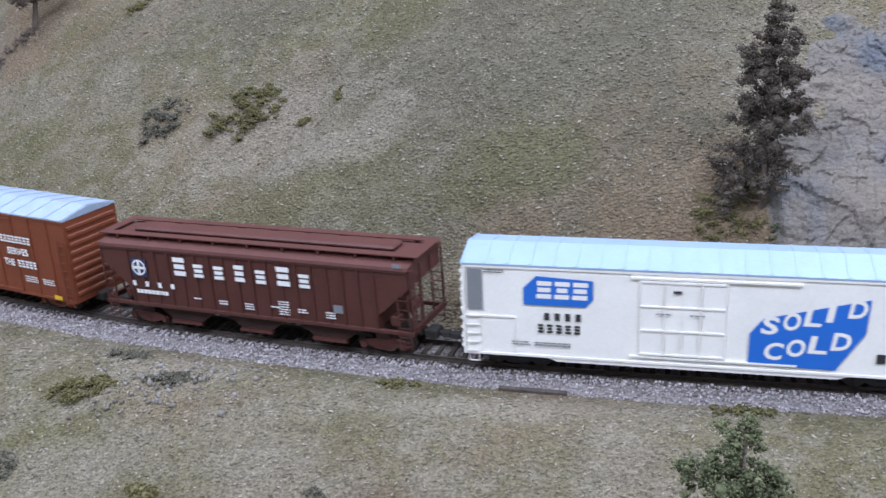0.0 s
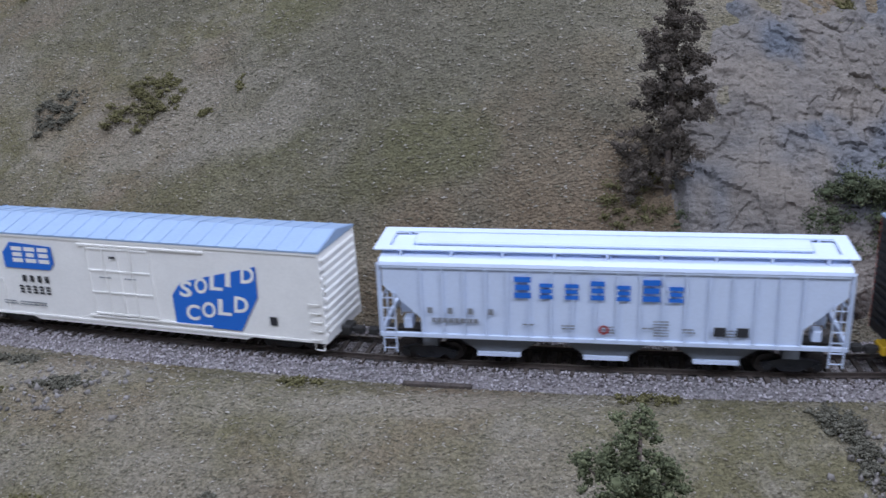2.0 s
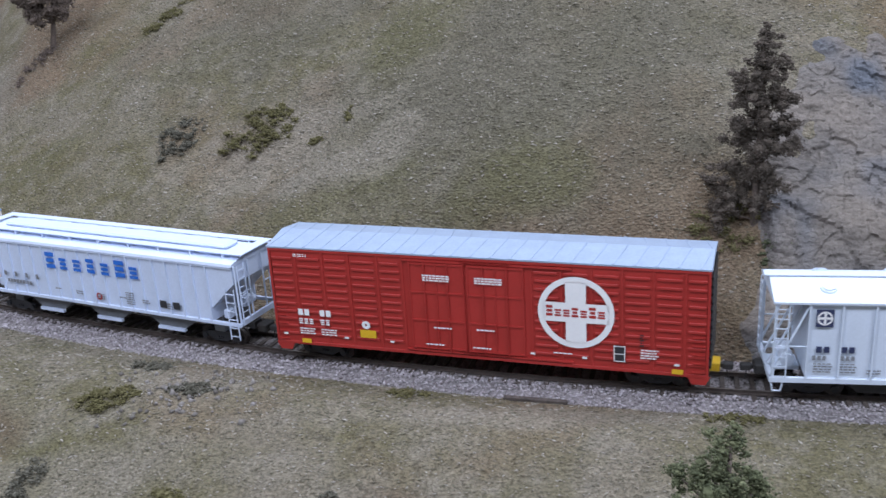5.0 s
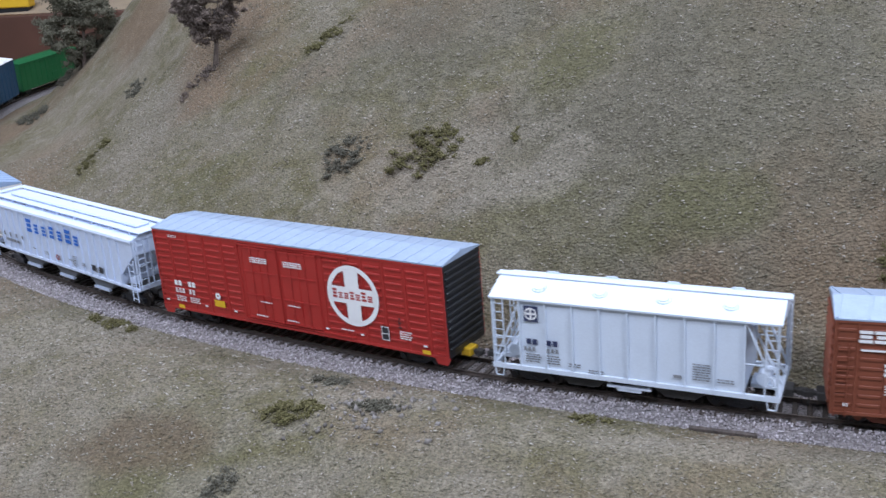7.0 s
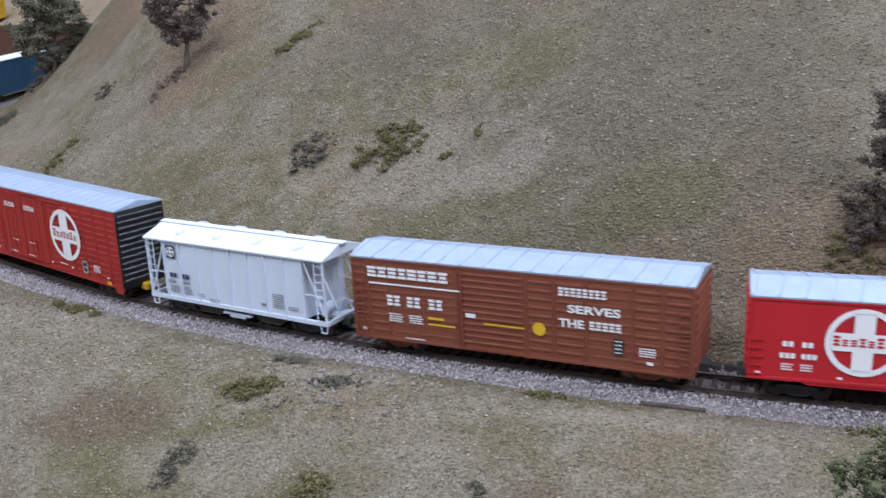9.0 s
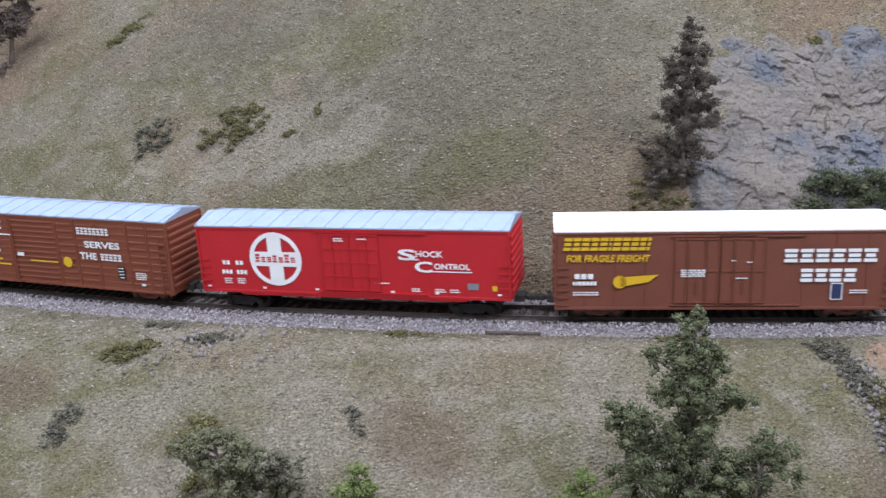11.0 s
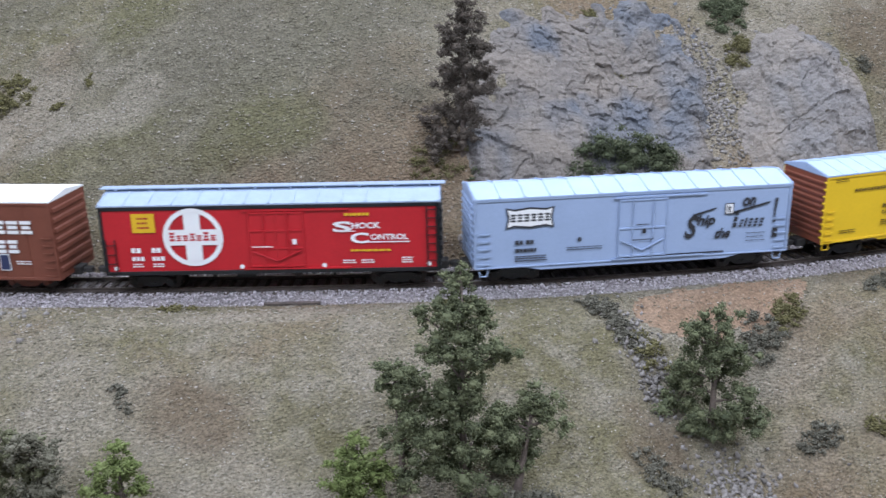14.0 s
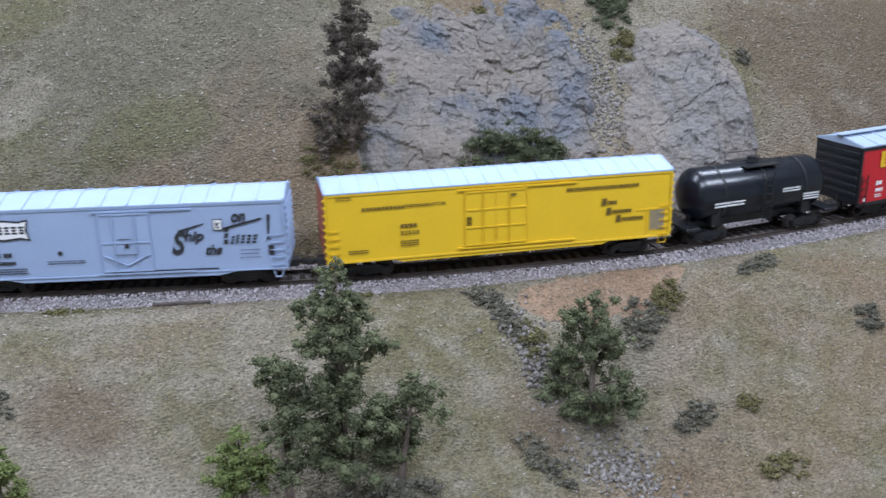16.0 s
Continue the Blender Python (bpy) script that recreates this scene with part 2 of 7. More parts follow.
def thing(name, label, category, group="", m=None):
    ob = new(name)
    ob.empty_display_size = 0.01
    if m is not None:
        ob.matrix_basis = m
    return tagged(ob, label, category, group)


MARKS = ("lettering", "stencilling", "slogan", "placard", "marks", "panels", "print", "marking_panel")


def inscriptions(bm):
    """Splits flat marks into groups that stand clear of one another."""
    left, boxes = set(bm.faces), []
    while left:
        stack, isle = [left.pop()], []
        while stack:
            f = stack.pop()
            isle.append(f)
            for v in f.verts:
                for g in v.link_faces:
                    if g in left:
                        left.discard(g)
                        stack.append(g)
        xs, zs = [v.co.x for f in isle for v in f.verts], [v.co.z for f in isle for v in f.verts]
        boxes.append([min(xs), max(xs), min(zs), max(zs), isle])
    k = 0
    while k < len(boxes):
        a, hit = boxes[k], False
        for n in range(len(boxes) - 1, k, -1):
            b = boxes[n]
            if b[0] < a[1] + 0.0024 and a[0] < b[1] + 0.0024 and b[2] < a[3] + 0.0018 and a[2] < b[3] + 0.0018:
                a[:] = [min(a[0], b[0]), max(a[1], b[1]), min(a[2], b[2]), max(a[3], b[3]), a[4] + b[4]]
                boxes.pop(n)
                hit = True
        k += 0 if hit else 1
    out = []
    for *_, isle in sorted(boxes, key=lambda q: (q[0], q[2])):
        one, made = bmesh.new(), {}
        for f in isle:
            for v in f.verts:
                if v not in made:
                    made[v] = one.verts.new(v.co)
            one.faces.new([made[v] for v in f.verts])
        out.append(one)
    bm.free()
    return out


def part(name, bm, material, parent, label="", smooth=False, at=None):
    first = None
    for one in (inscriptions(bm) if name.endswith(MARKS) else [bm]):
        ob = finish(new(name, bpy.data.meshes.new(name)), one, material, smooth)
        ob.parent = parent
        if at is not None:
            ob.matrix_basis = at
        tagged(ob, label)
        first = first or ob
    return first


def share(name, ob, parent, at):
    """Another object on the same mesh."""
    o = new(name, ob.data)
    o.parent = parent
    o.matrix_basis = at
    return o


def box(bm, x0, x1, y0, y1, z0, z1, bevel=0.0):
    vs = [bm.verts.new(p) for p in ((x0, y0, z0), (x1, y0, z0), (x1, y1, z0), (x0, y1, z0), (x0, y0, z1), (x1, y0, z1), (x1, y1, z1), (x0, y1, z1))]
    fs = [bm.faces.new([vs[i] for i in f]) for f in ((0, 3, 2, 1), (4, 5, 6, 7), (0, 1, 5, 4), (1, 2, 6, 5), (2, 3, 7, 6), (3, 0, 4, 7))]
    if bevel:
        es = {e for f in fs for e in f.edges}
        bmesh.ops.bevel(bm, geom=list(es), offset=bevel, segments=1, affect="EDGES")
    return bm


CAST = {}


def piece(name, x0, x1, y0, y1, z0, z1, material, parent, bevel=0.0):
    """One separate box-shaped piece; alike pieces share their mesh."""
    size = tuple(round(v, 5) for v in (x1 - x0, y1 - y0, z1 - z0))
    key = (name, material.name, size)
    if key not in CAST:
        bm = bmesh.new()
        box(bm, -size[0] / 2, size[0] / 2, -size[1] / 2, size[1] / 2, -size[2] / 2, size[2] / 2, bevel)
        me = bpy.data.meshes.new(name)
        bm.normal_update()
        bm.to_mesh(me)
        bm.free()
        me.materials.append(material)
        CAST[key] = me
    ob = new(name, CAST[key])
    ob.parent = parent
    ob.matrix_basis = pose((x0 + x1) / 2, (y0 + y1) / 2, (z0 + z1) / 2)
    return ob


def bar(bm, a, b, r, n=5):
    """A thin rod from a to b."""
    a, b = Vector(a), Vector(b)
    d = (b - a).normalized()
    u = d.orthogonal().normalized()
    w = d.cross(u)
    rings = []
    for p in (a, b):
        rings.append([bm.verts.new(p + r * (u * math.cos(2 * math.pi * i / n) + w * math.sin(2 * math.pi * i / n))) for i in range(n)])
    for i in range(n):
        bm.faces.new((rings[0][i], rings[0][(i + 1) % n], rings[1][(i + 1) % n], rings[1][i]))
    bm.faces.new(rings[0][::-1])
    bm.faces.new(rings[1])
    return bm


def prism(bm, outline, x0, x1):
    """An outline of (y, z), anticlockwise seen from +x, drawn out along x."""
    a = [bm.verts.new((x0, y, z)) for y, z in outline]
    b = [bm.verts.new((x1, y, z)) for y, z in outline]
    n = len(outline)
    for i in range(n):
        bm.faces.new((a[i], b[i], b[(i + 1) % n], a[(i + 1) % n]))
    bm.faces.new(a)
    bm.faces.new(b[::-1])
    bmesh.ops.recalc_face_normals(bm, faces=bm.faces)
    return bm


def slab(bm, outline, y0, y1):
    """An outline of (x, z) drawn out along y."""
    a = [bm.verts.new((x, y0, z)) for x, z in outline]
    b = [bm.verts.new((x, y1, z)) for x, z in outline]
    n = len(outline)
    for i in range(n):
        bm.faces.new((a[i], a[(i + 1) % n], b[(i + 1) % n], b[i]))
    bm.faces.new(a[::-1])
    bm.faces.new(b)
    bmesh.ops.recalc_face_normals(bm, faces=bm.faces)
    return bm


def sweep(bm, path, outline, closed=True):
    """An outline of (offset, z) along a path of (x, y, angle, height)."""
    rows = []
    for x, y, a, up in path:
        rows.append([bm.verts.new((x - math.sin(a) * o, y + math.cos(a) * o, up + z)) for o, z in outline])
    n = len(outline)
    for p, q in zip(rows, rows[1:]):
        for i in range(n if closed else n - 1):
            j = (i + 1) % n
            bm.faces.new((p[i], p[j], q[j], q[i]))
    bmesh.ops.recalc_face_normals(bm, faces=bm.faces)
    return bm


OCTA = np.array([(1, 0, 0), (-1, 0, 0), (0, 1, 0), (0, -1, 0), (0, 0, 1), (0, 0, -1)], float)
OCTF = np.array([(0, 2, 4), (2, 1, 4), (1, 3, 4), (3, 0, 4), (2, 0, 5), (1, 2, 5), (3, 1, 5), (0, 3, 5)])


def grains(name, places, sizes, material, rng, flat=1.0, jitter=0.35, lying=0.0):
    """Many small irregular grains in one mesh; lying: drawn out by so much and laid across the slope."""
    n = len(places)
    v = np.repeat(OCTA[None], n, 0) * (1 + jitter * rng.uniform(-1, 1, (n, 6, 1)))
    v = v * rng.uniform(0.6, 1.3, (n, 1, 3))
    q = rng.normal(size=(n, 4))
    if lying:
        v = v * np.array((1 + lying, 0.8, 0.8))
        q *= np.array((0, 0.16, 0.16, 0.34))
        q[:, 0] = 1
    q /= np.linalg.norm(q, axis=1, keepdims=True)
    w, x, y, z = q.T
    R = np.stack([1 - 2 * (y * y + z * z), 2 * (x * y - z * w), 2 * (x * z + y * w), 2 * (x * y + z * w), 1 - 2 * (x * x + z * z), 2 * (y * z - x * w),
                  2 * (x * z - y * w), 2 * (y * z + x * w), 1 - 2 * (x * x + y * y)], 1).reshape(n, 3, 3)
    v = np.einsum("nij,nkj->nki", R, v) * np.asarray(sizes).reshape(n, 1, 1)
    v[:, :, 2] *= flat
    v += np.asarray(places)[:, None, :]
    f = (OCTF[None] + 6 * np.arange(n)[:, None, None]).reshape(-1, 3)
    me = bpy.data.meshes.new(name)
    me.vertices.add(n * 6)
    me.vertices.foreach_set("co", v.reshape(-1))
    me.loops.add(f.size)
    me.loops.foreach_set("vertex_index", f.reshape(-1).astype(np.int32))
    me.polygons.add(len(f))
    me.polygons.foreach_set("loop_start", np.arange(0, f.size, 3, dtype=np.int32))
    me.materials.append(material)
    me.update(calc_edges=True)
    me.validate()
    return me


# ---------- the line of the track ----------
KNOT_S = (-2.3, -1.4, -1.0, -0.6, -0.3, -0.1, 0.1, 0.25, 0.4, 0.55, 0.9, 2.6)
KNOT_K = (1.0, 1.2, 0.88, 1.0, 0.93, 0.55, 0.45, 1.15, 0.8, 0.3, 0.45, 0.5)
DS = 0.002
TS = np.arange(-2.3, 2.6 + DS / 2, DS)
kap = np.interp(TS, KNOT_S, KNOT_K)
i0 = int(np.argmin(abs(TS)))
TH = np.concatenate([[0], np.cumsum((kap[1:] + kap[:-1]) / 2 * DS)])
TH = TH - TH[i0] - 0.2662
tm = (TH[1:] + TH[:-1]) / 2
TX = np.concatenate([[0], np.cumsum(np.cos(tm) * DS)])
TY = np.concatenate([[0], np.cumsum(np.sin(tm) * DS)])
FX, FY, FTH, FS = TX - TX[i0], TY - TY[i0] + 0.4669, TH, TS   # the plan, drawn level

# the layout stands on a grade that climbs from the far curve towards the rock cut
HUB = np.array((0.0, -0.03, 0.218))
GRADE_AZ = np.radians((-60, -35, -20, -8, 4, 16, 28, 45))
GRADE_F = (1.0300, 1.0350, 1.0190, 0.9920, 0.9815, 0.9800, 0.9790, 0.9740)


def bend(p):
    """From the level plan to the graded layout, for rows of (x, y, z)."""
    q = np.asarray(p, float).reshape(-1, 3) - HUB
    return HUB + q * np.interp(np.arctan2(q[:, 0], q[:, 1]), GRADE_AZ, GRADE_F)[:, None]


def bent(x, y, z):
    return tuple(float(v) for v in bend((x, y, z))[0])


TX, TY, TZ = bend(np.stack([FX, FY, 0 * FX], 1)).T
even = np.ones(41) / 41
TZ = np.convolve(np.pad(TZ, 20, mode="edge"), even, mode="valid")
TS = np.concatenate([[0], np.cumsum(np.hypot(np.diff(TX), np.diff(TY)))])
TS = TS - TS[i0]
TH = np.unwrap(np.arctan2(np.gradient(TY), np.gradient(TX)))
TH = np.convolve(np.pad(TH, 20, mode="reflect", reflect_type="odd"), even, mode="valid")


def on_track(s):
    return float(np.interp(s, TS, TX)), float(np.interp(s, TS, TY)), float(np.interp(s, TS, TH))


def track_z(s):
    return float(np.interp(s, TS, TZ))


def along(s0, s1, step):
    return [(*on_track(s), track_z(s)) for s in np.arange(s0, s1 + step / 2, step)]


def track_sd(px, py):
    """Place along the track and distance from it (hill side positive), for arrays."""
    px, py = np.asarray(px, float).ravel(), np.asarray(py, float).ravel()
    sx, sy, ss, st = FX[::6], FY[::6], FS[::6], FTH[::6]
    s, d = np.empty(len(px)), np.empty(len(px))
    for a in range(0, len(px), 20000):
        b = slice(a, a + 20000)
        i = ((px[b, None] - sx) ** 2 + (py[b, None] - sy) ** 2).argmin(1)
        dx, dy = px[b] - sx[i], py[b] - sy[i]
        s[b] = ss[i] + dx * np.cos(st[i]) + dy * np.sin(st[i])
        d[b] = -dx * np.sin(st[i]) + dy * np.cos(st[i])
        far = np.hypot(dx, dy)
        d[b] = np.sign(d[b]) * np.maximum(abs(d[b]), far * 0.999)
    return s, d


# ---------- the ground: a shaped hillside above the track, falling ground below it ----------
HILL_S = (-2.3, -1.4, -1.15, -0.9, -0.6, -0.36, -0.16, 0.0, 0.15, 0.3, 0.45, 0.7, 2.6)
HILL_D = (0.03, 0.09, 0.14, 0.20, 0.30, 0.50)
HILL_Z = ((0, 0.01, 0.04, 0.08, 0.14, 0.2), (0, 0.020, 0.055, 0.115, 0.21, 0.32), (0, 0.022, 0.062, 0.120, 0.22, 0.33), (0, 0.008, 0.028, 0.078, 0.18, 0.30),
          (0, 0.016, 0.042, 0.088, 0.17, 0.28), (0, 0.030, 0.066, 0.108, 0.165, 0.24), (0, 0.050, 0.080, 0.125, 0.18, 0.25),
          (0, 0.078, 0.120, 0.155, 0.205, 0.27), (0, 0.070, 0.106, 0.140, 0.19, 0.26), (0, 0.045, 0.082, 0.122, 0.18, 0.25),
          (0, 0.062, 0.108, 0.145, 0.20, 0.26), (0, 0.07, 0.13, 0.17, 0.22, 0.27), (0, 0.05, 0.1, 0.15, 0.2, 0.25))
FALL_S = (-2.3, -0.4, -0.15, 0.0, 0.12, 0.2, 0.265, 0.33, 0.45, 2.6)
FALL_D = (0.03, 0.06, 0.10, 0.14, 0.20, 0.4)
FALL_Z = ((0, 0, -0.005, -0.01, -0.02, -0.03), (0, 0.002, -0.003, -0.012, -0.03, -0.05), (0, 0.006, 0.001, -0.012, -0.035, -0.06),
          (0, 0.006, 0.0, -0.02, -0.045, -0.07), (0, 0.002, -0.016, -0.038, -0.06, -0.08), (0, -0.006, -0.028, -0.048, -0.07, -0.09),
          (0, -0.030, -0.060, -0.080, -0.095, -0.1), (0, -0.014, -0.040, -0.058, -0.08, -0.1), (0, -0.004, -0.02, -0.035, -0.06, -0.09),
          (0, 0, -0.01, -0.02, -0.04, -0.06))


def table(s, d, ks, kd, kz):
    kz = np.array(kz)
    ds = np.clip(d, 0, kd[-1])
    cols = np.stack([np.interp(s, ks, kz[:, j]) for j in range(len(kd))], 1)
    cols = np.concatenate([np.zeros((len(s), 1)), cols], 1)
    kd = np.array((0.0, *kd))
    j = np.clip(np.searchsorted(kd, ds) - 1, 0, len(kd) - 2)
    f = (ds - kd[j]) / (kd[j + 1] - kd[j])
    r = np.arange(len(s))
    # rounded between the steps
    m = (cols[:, 1:] - cols[:, :-1]) / (kd[1:] - kd[:-1])
    t = np.concatenate([np.zeros((len(s), 1)), (m[:, 1:] + m[:, :-1]) / 2, m[:, -1:]], 1)
    h = kd[j + 1] - kd[j]
    p0, p1, t0, t1 = cols[r, j], cols[r, j + 1], t[r, j] * h, t[r, j + 1] * h
    return (2 * f**3 - 3 * f**2 + 1) * p0 + (f**3 - 2 * f**2 + f) * t0 + (3 * f**2 - 2 * f**3) * p1 + (f**3 - f**2) * t1


NG = np.random.default_rng(5).uniform(-1, 1, (64, 64))


def wave(x, y, cell):
    """Smooth value noise of a given cell size."""
    u, v = np.asarray(x) / cell, np.asarray(y) / cell
    iu, iv = np.floor(u).astype(int), np.floor(v).astype(int)
    fu, fv = u - iu, v - iv
    fu, fv = fu * fu * (3 - 2 * fu), fv * fv * (3 - 2 * fv)
    g = lambda a, b: NG[a % 64, b % 64]
    return (g(iu, iv) * (1 - fu) + g(iu + 1, iv) * fu) * (1 - fv) + (g(iu, iv + 1) * (1 - fu) + g(iu + 1, iv + 1) * fu) * fv


def blot(px, py, x, y, rx, ry, rough=0.5):
    """A soft, ragged patch of the plan, 0 to 1."""
    e = 1 - ((px - x) / rx) ** 2 - ((py - y) / ry) ** 2 + rough * (wave(px, py, 0.035) + 0.7 * wave(px + 5, py, 0.012))
    return np.clip(e * 1.1, 0, 1)


def blots(px, py, spots):
    out = np.zeros(np.shape(px))
    for spot in spots:
        out = np.maximum(out, blot(px, py, *spot))
    return out


def flock(px, py):
    """Where the coarse flock lies and the ground is coloured darker."""
    return np.maximum(blot(px, py, 0.06, 0.64, 0.20, 0.15, 0.35), 0.8 * blot(px, py, -0.12, 0.80, 0.18, 0.11, 0.4))


def bare(px, py):
    """Where pale soil and chaff show through, plus two last blots that lighten the left slope."""
    return blots(px, py, ((-0.125, 0.650, 0.09, 0.030, 0.9), (-0.06, 0.61, 0.05, 0.022, 0.9), (-0.125, 0.435, 0.05, 0.028), (-0.42, 0.886, 0.05, 0.06), (-0.57, 1.03, 0.06, 0.12),
                          (0.05, 0.405, 0.12, 0.012), (0.19, 0.575, 0.035, 0.05), (0.34, 0.52, 0.03, 0.05), (-0.17, 0.385, 0.05, 0.018), (0.02, 0.285, 0.06, 0.02), (-0.33, 0.52, 0.10, 0.05), (-0.42, 0.68, 0.06, 0.07)))


def moss(px, py):
    """Where olive and green flock lies."""
    return blots(px, py, ((-0.275, 0.836, 0.05, 0.035), (-0.31, 0.72, 0.06, 0.03), (-0.02, 0.70, 0.05, 0.05), (-0.22, 0.39, 0.05, 0.03), (0.04, 0.55, 0.05, 0.02), (-0.10, 0.58, 0.09, 0.02)))


def rusty(px, py):
    """Where brown earth colour shows."""
    return blots(px, py, ((-0.018, 0.345, 0.035, 0.022), (0.58, 0.56, 0.15, 0.10), (0.195, 0.308, 0.03, 0.022), (-0.25, 0.415, 0.05, 0.022)))


def ground_z(px, py):
    px, py = np.asarray(px, float).ravel(), np.asarray(py, float).ravel()
    s, d = track_sd(px, py)
    sw = s + 0.02 * wave(px, py, 0.11)
    z = np.where(d > 0, table(sw, np.maximum(d, 0), HILL_S, HILL_D, HILL_Z), table(sw, np.maximum(-d, 0), FALL_S, FALL_D, FALL_Z))
    away = np.clip((abs(d) - 0.035) / 0.05, 0, 1)
    z = z + away * (0.006 * wave(px, py, 0.09) + 0.0025 * wave(px + 3, py, 0.03)) + np.clip((abs(d) - 0.028) / 0.02, 0, 1) * (
        0.0008 * wave(px, py + 5, 0.009) + 0.0005 * wave(px + 7, py, 0.004))
    # matted flock: short drifts lying across the slope, thickest on the open hillside
    mat_x, mat_y = px + 0.006 * wave(px, py, 0.02), py + 0.35 * px + 0.004 * wave(px + 9, py, 0.016)
    z = z + away * (0.25 + 0.75 * flock(px, py)) * (0.0019 * (0.5 - abs(wave(mat_x, mat_y * 2.0, 0.0075))) + 0.0011 * (0.5 - abs(wave(mat_x + 4, mat_y * 1.7, 0.0042))))
    return z - 0.0035 * np.clip((0.03 - abs(d)) / 0.01, 0, 1) - 0.0005


def gz(x, y):
    return float(ground_z([x], [y])[0])


def axis(cuts):
    out = [cuts[0][0]]
    for a, b, st in cuts:
        n = max(1, round((b - a) / st))
        out += [a + (b - a) * (k + 1) / n for k in range(n)]
    return np.array(out)


GX = axis(((-1.9, -1.0, 0.03), (-1.0, -0.6, 0.008), (-0.6, -0.3, 0.0028), (-0.3, 0.45, 0.0017), (0.45, 0.7, 0.0032), (0.7, 1.0, 0.012), (1.0, 2.4, 0.04)))
GY = axis(((0.10, 0.2, 0.008), (0.2, 0.40, 0.0024), (0.40, 0.78, 0.0017), (0.78, 1.1, 0.004), (1.1, 1.6, 0.012), (1.6, 2.4, 0.04)))
mx, my = np.meshgrid(GX, GY)
mz = ground_z(mx, my)
nx, ny = len(GX), len(GY)
idx = np.arange(nx * ny).reshape(ny, nx)
quads = np.stack([idx[:-1, :-1], idx[:-1, 1:], idx[1:, 1:], idx[1:, :-1]], -1).reshape(-1, 4)
me = bpy.data.meshes.new("ground")
me.from_pydata(bend(np.stack([mx.ravel(), my.ravel(), mz], 1)).tolist(), [], quads.tolist())
me.materials.append(TURF)
me.materials.append(DIRT)
for nm, cover in (("bare", bare), ("moss", moss), ("rusty", rusty), ("flock", flock)):
    me.attributes.new(nm, "FLOAT", "POINT").data.foreach_set("value", cover(mx.ravel(), my.ravel()).astype(np.float32))
cx, cy = mx.ravel()[quads].mean(1), my.ravel()[quads].mean(1)
cs, cd = track_sd(cx, cy)
dirty = ((cs - 0.280) / 0.052) ** 2 + ((cd + 0.042) / 0.013 - (cs - 0.28) * 6) ** 2 + 0.5 * wave(cx, cy, 0.012) < 1
me.polygons.foreach_set("material_index", dirty.astype(np.int32))
me.polygons.foreach_set("use_smooth", [True] * len(me.polygons))
tagged(new("ground", me), "olive and tan scatter-covered scenery ground with a bare dirt patch", "ground", kind="structure")

# edge boards, room shell
bm = bmesh.new()
box(bm, -1.92, 2.42, 0.07, 0.098, -0.25, -0.1)
tagged(finish(new("fascia", bpy.data.meshes.new("fascia")), bm, FASCIA), "dark brown board along the layout edge", "board", kind="structure")
bm = bmesh.new()
box(bm, -1.88, 2.38, 0.11, 2.38, -1.0, -0.14)
tagged(finish(new("benchwork", bpy.data.meshes.new("benchwork")), bm, FASCIA), "closed dark brown bench that carries the layout", "bench", kind="structure")
for nm, a in (("floor", (-4, 4, -3, 5, -1.1, -1.0)), ("ceiling", (-4, 4, -3, 5, 1.7, 1.8)), ("wall_north", (-4, 4, 5, 5.1, -1.0, 1.7)), ("wall_south", (-4, 4, -3.1, -3, -1.0, 1.7)),
              ("wall_west", (-4.1, -4, -3, 5, -1.0, 1.7)), ("wall_east", (4, 4.1, -3, 5, -1.0, 1.7))):
    bm = bmesh.new()
    box(bm, *a)
    tagged(finish(new(nm, bpy.data.meshes.new(nm)), bm, CARPET if nm == "floor" else PLASTER), "plain " + nm.split("_")[0] + " of the train room", nm.split("_")[0], kind="structure")

# ---------- track ----------
S0, S1 = -2.2, 2.5
bm = bmesh.new()
sweep(bm, along(S0, S1, 0.02), ((-0.034, -0.006), (-0.027, -0.0015), (-0.019, 0.0005), (-0.012, 0.0002), (0.012, 0.0002), (0.019, 0.0005), (0.027, -0.0015), (0.034, -0.006)))
bed = tagged(finish(new("ballast_bed", bpy.data.meshes.new("ballast_bed")), bm, BED), "grey ballast shoulder under the track", "ballast", kind="structure")
track = tagged(new("railway_track"), "single model railway track with brown ties and rusty rails", "track", kind="structure")
for side in (-1, 1):
    o = side * (GAUGE / 2 + 0.0005)
    bm = bmesh.new()
    sweep(bm, along(S0, S1, 0.01), ((o - 0.0011, 0.0009), (o + 0.0011, 0.0009), (o + 0.0011, 0.0012), (o + 0.0003, 0.0014), (o + 0.0003, 0.0024), (o + 0.0005, 0.0026),
                                    (o + 0.0005, 0.00296), (o - 0.0005, 0.00296), (o - 0.0005, 0.0026), (o - 0.0003, 0.0024), (o - 0.0003, 0.0014), (o - 0.0011, 0.0012)))
    rail = part("rail", bm, RUST, track)
    bm = bmesh.new()
    sweep(bm, along(S0, S1, 0.01), ((o - 0.0004, 0.0029), (o + 0.0004, 0.0029), (o + 0.0004, 0.003), (o - 0.0004, 0.003)))
    part("rail_head", bm, STEEL, rail, "worn bright rail head")

# ---------- rolling stock ----------
HW = 0.0186   # half width of a car


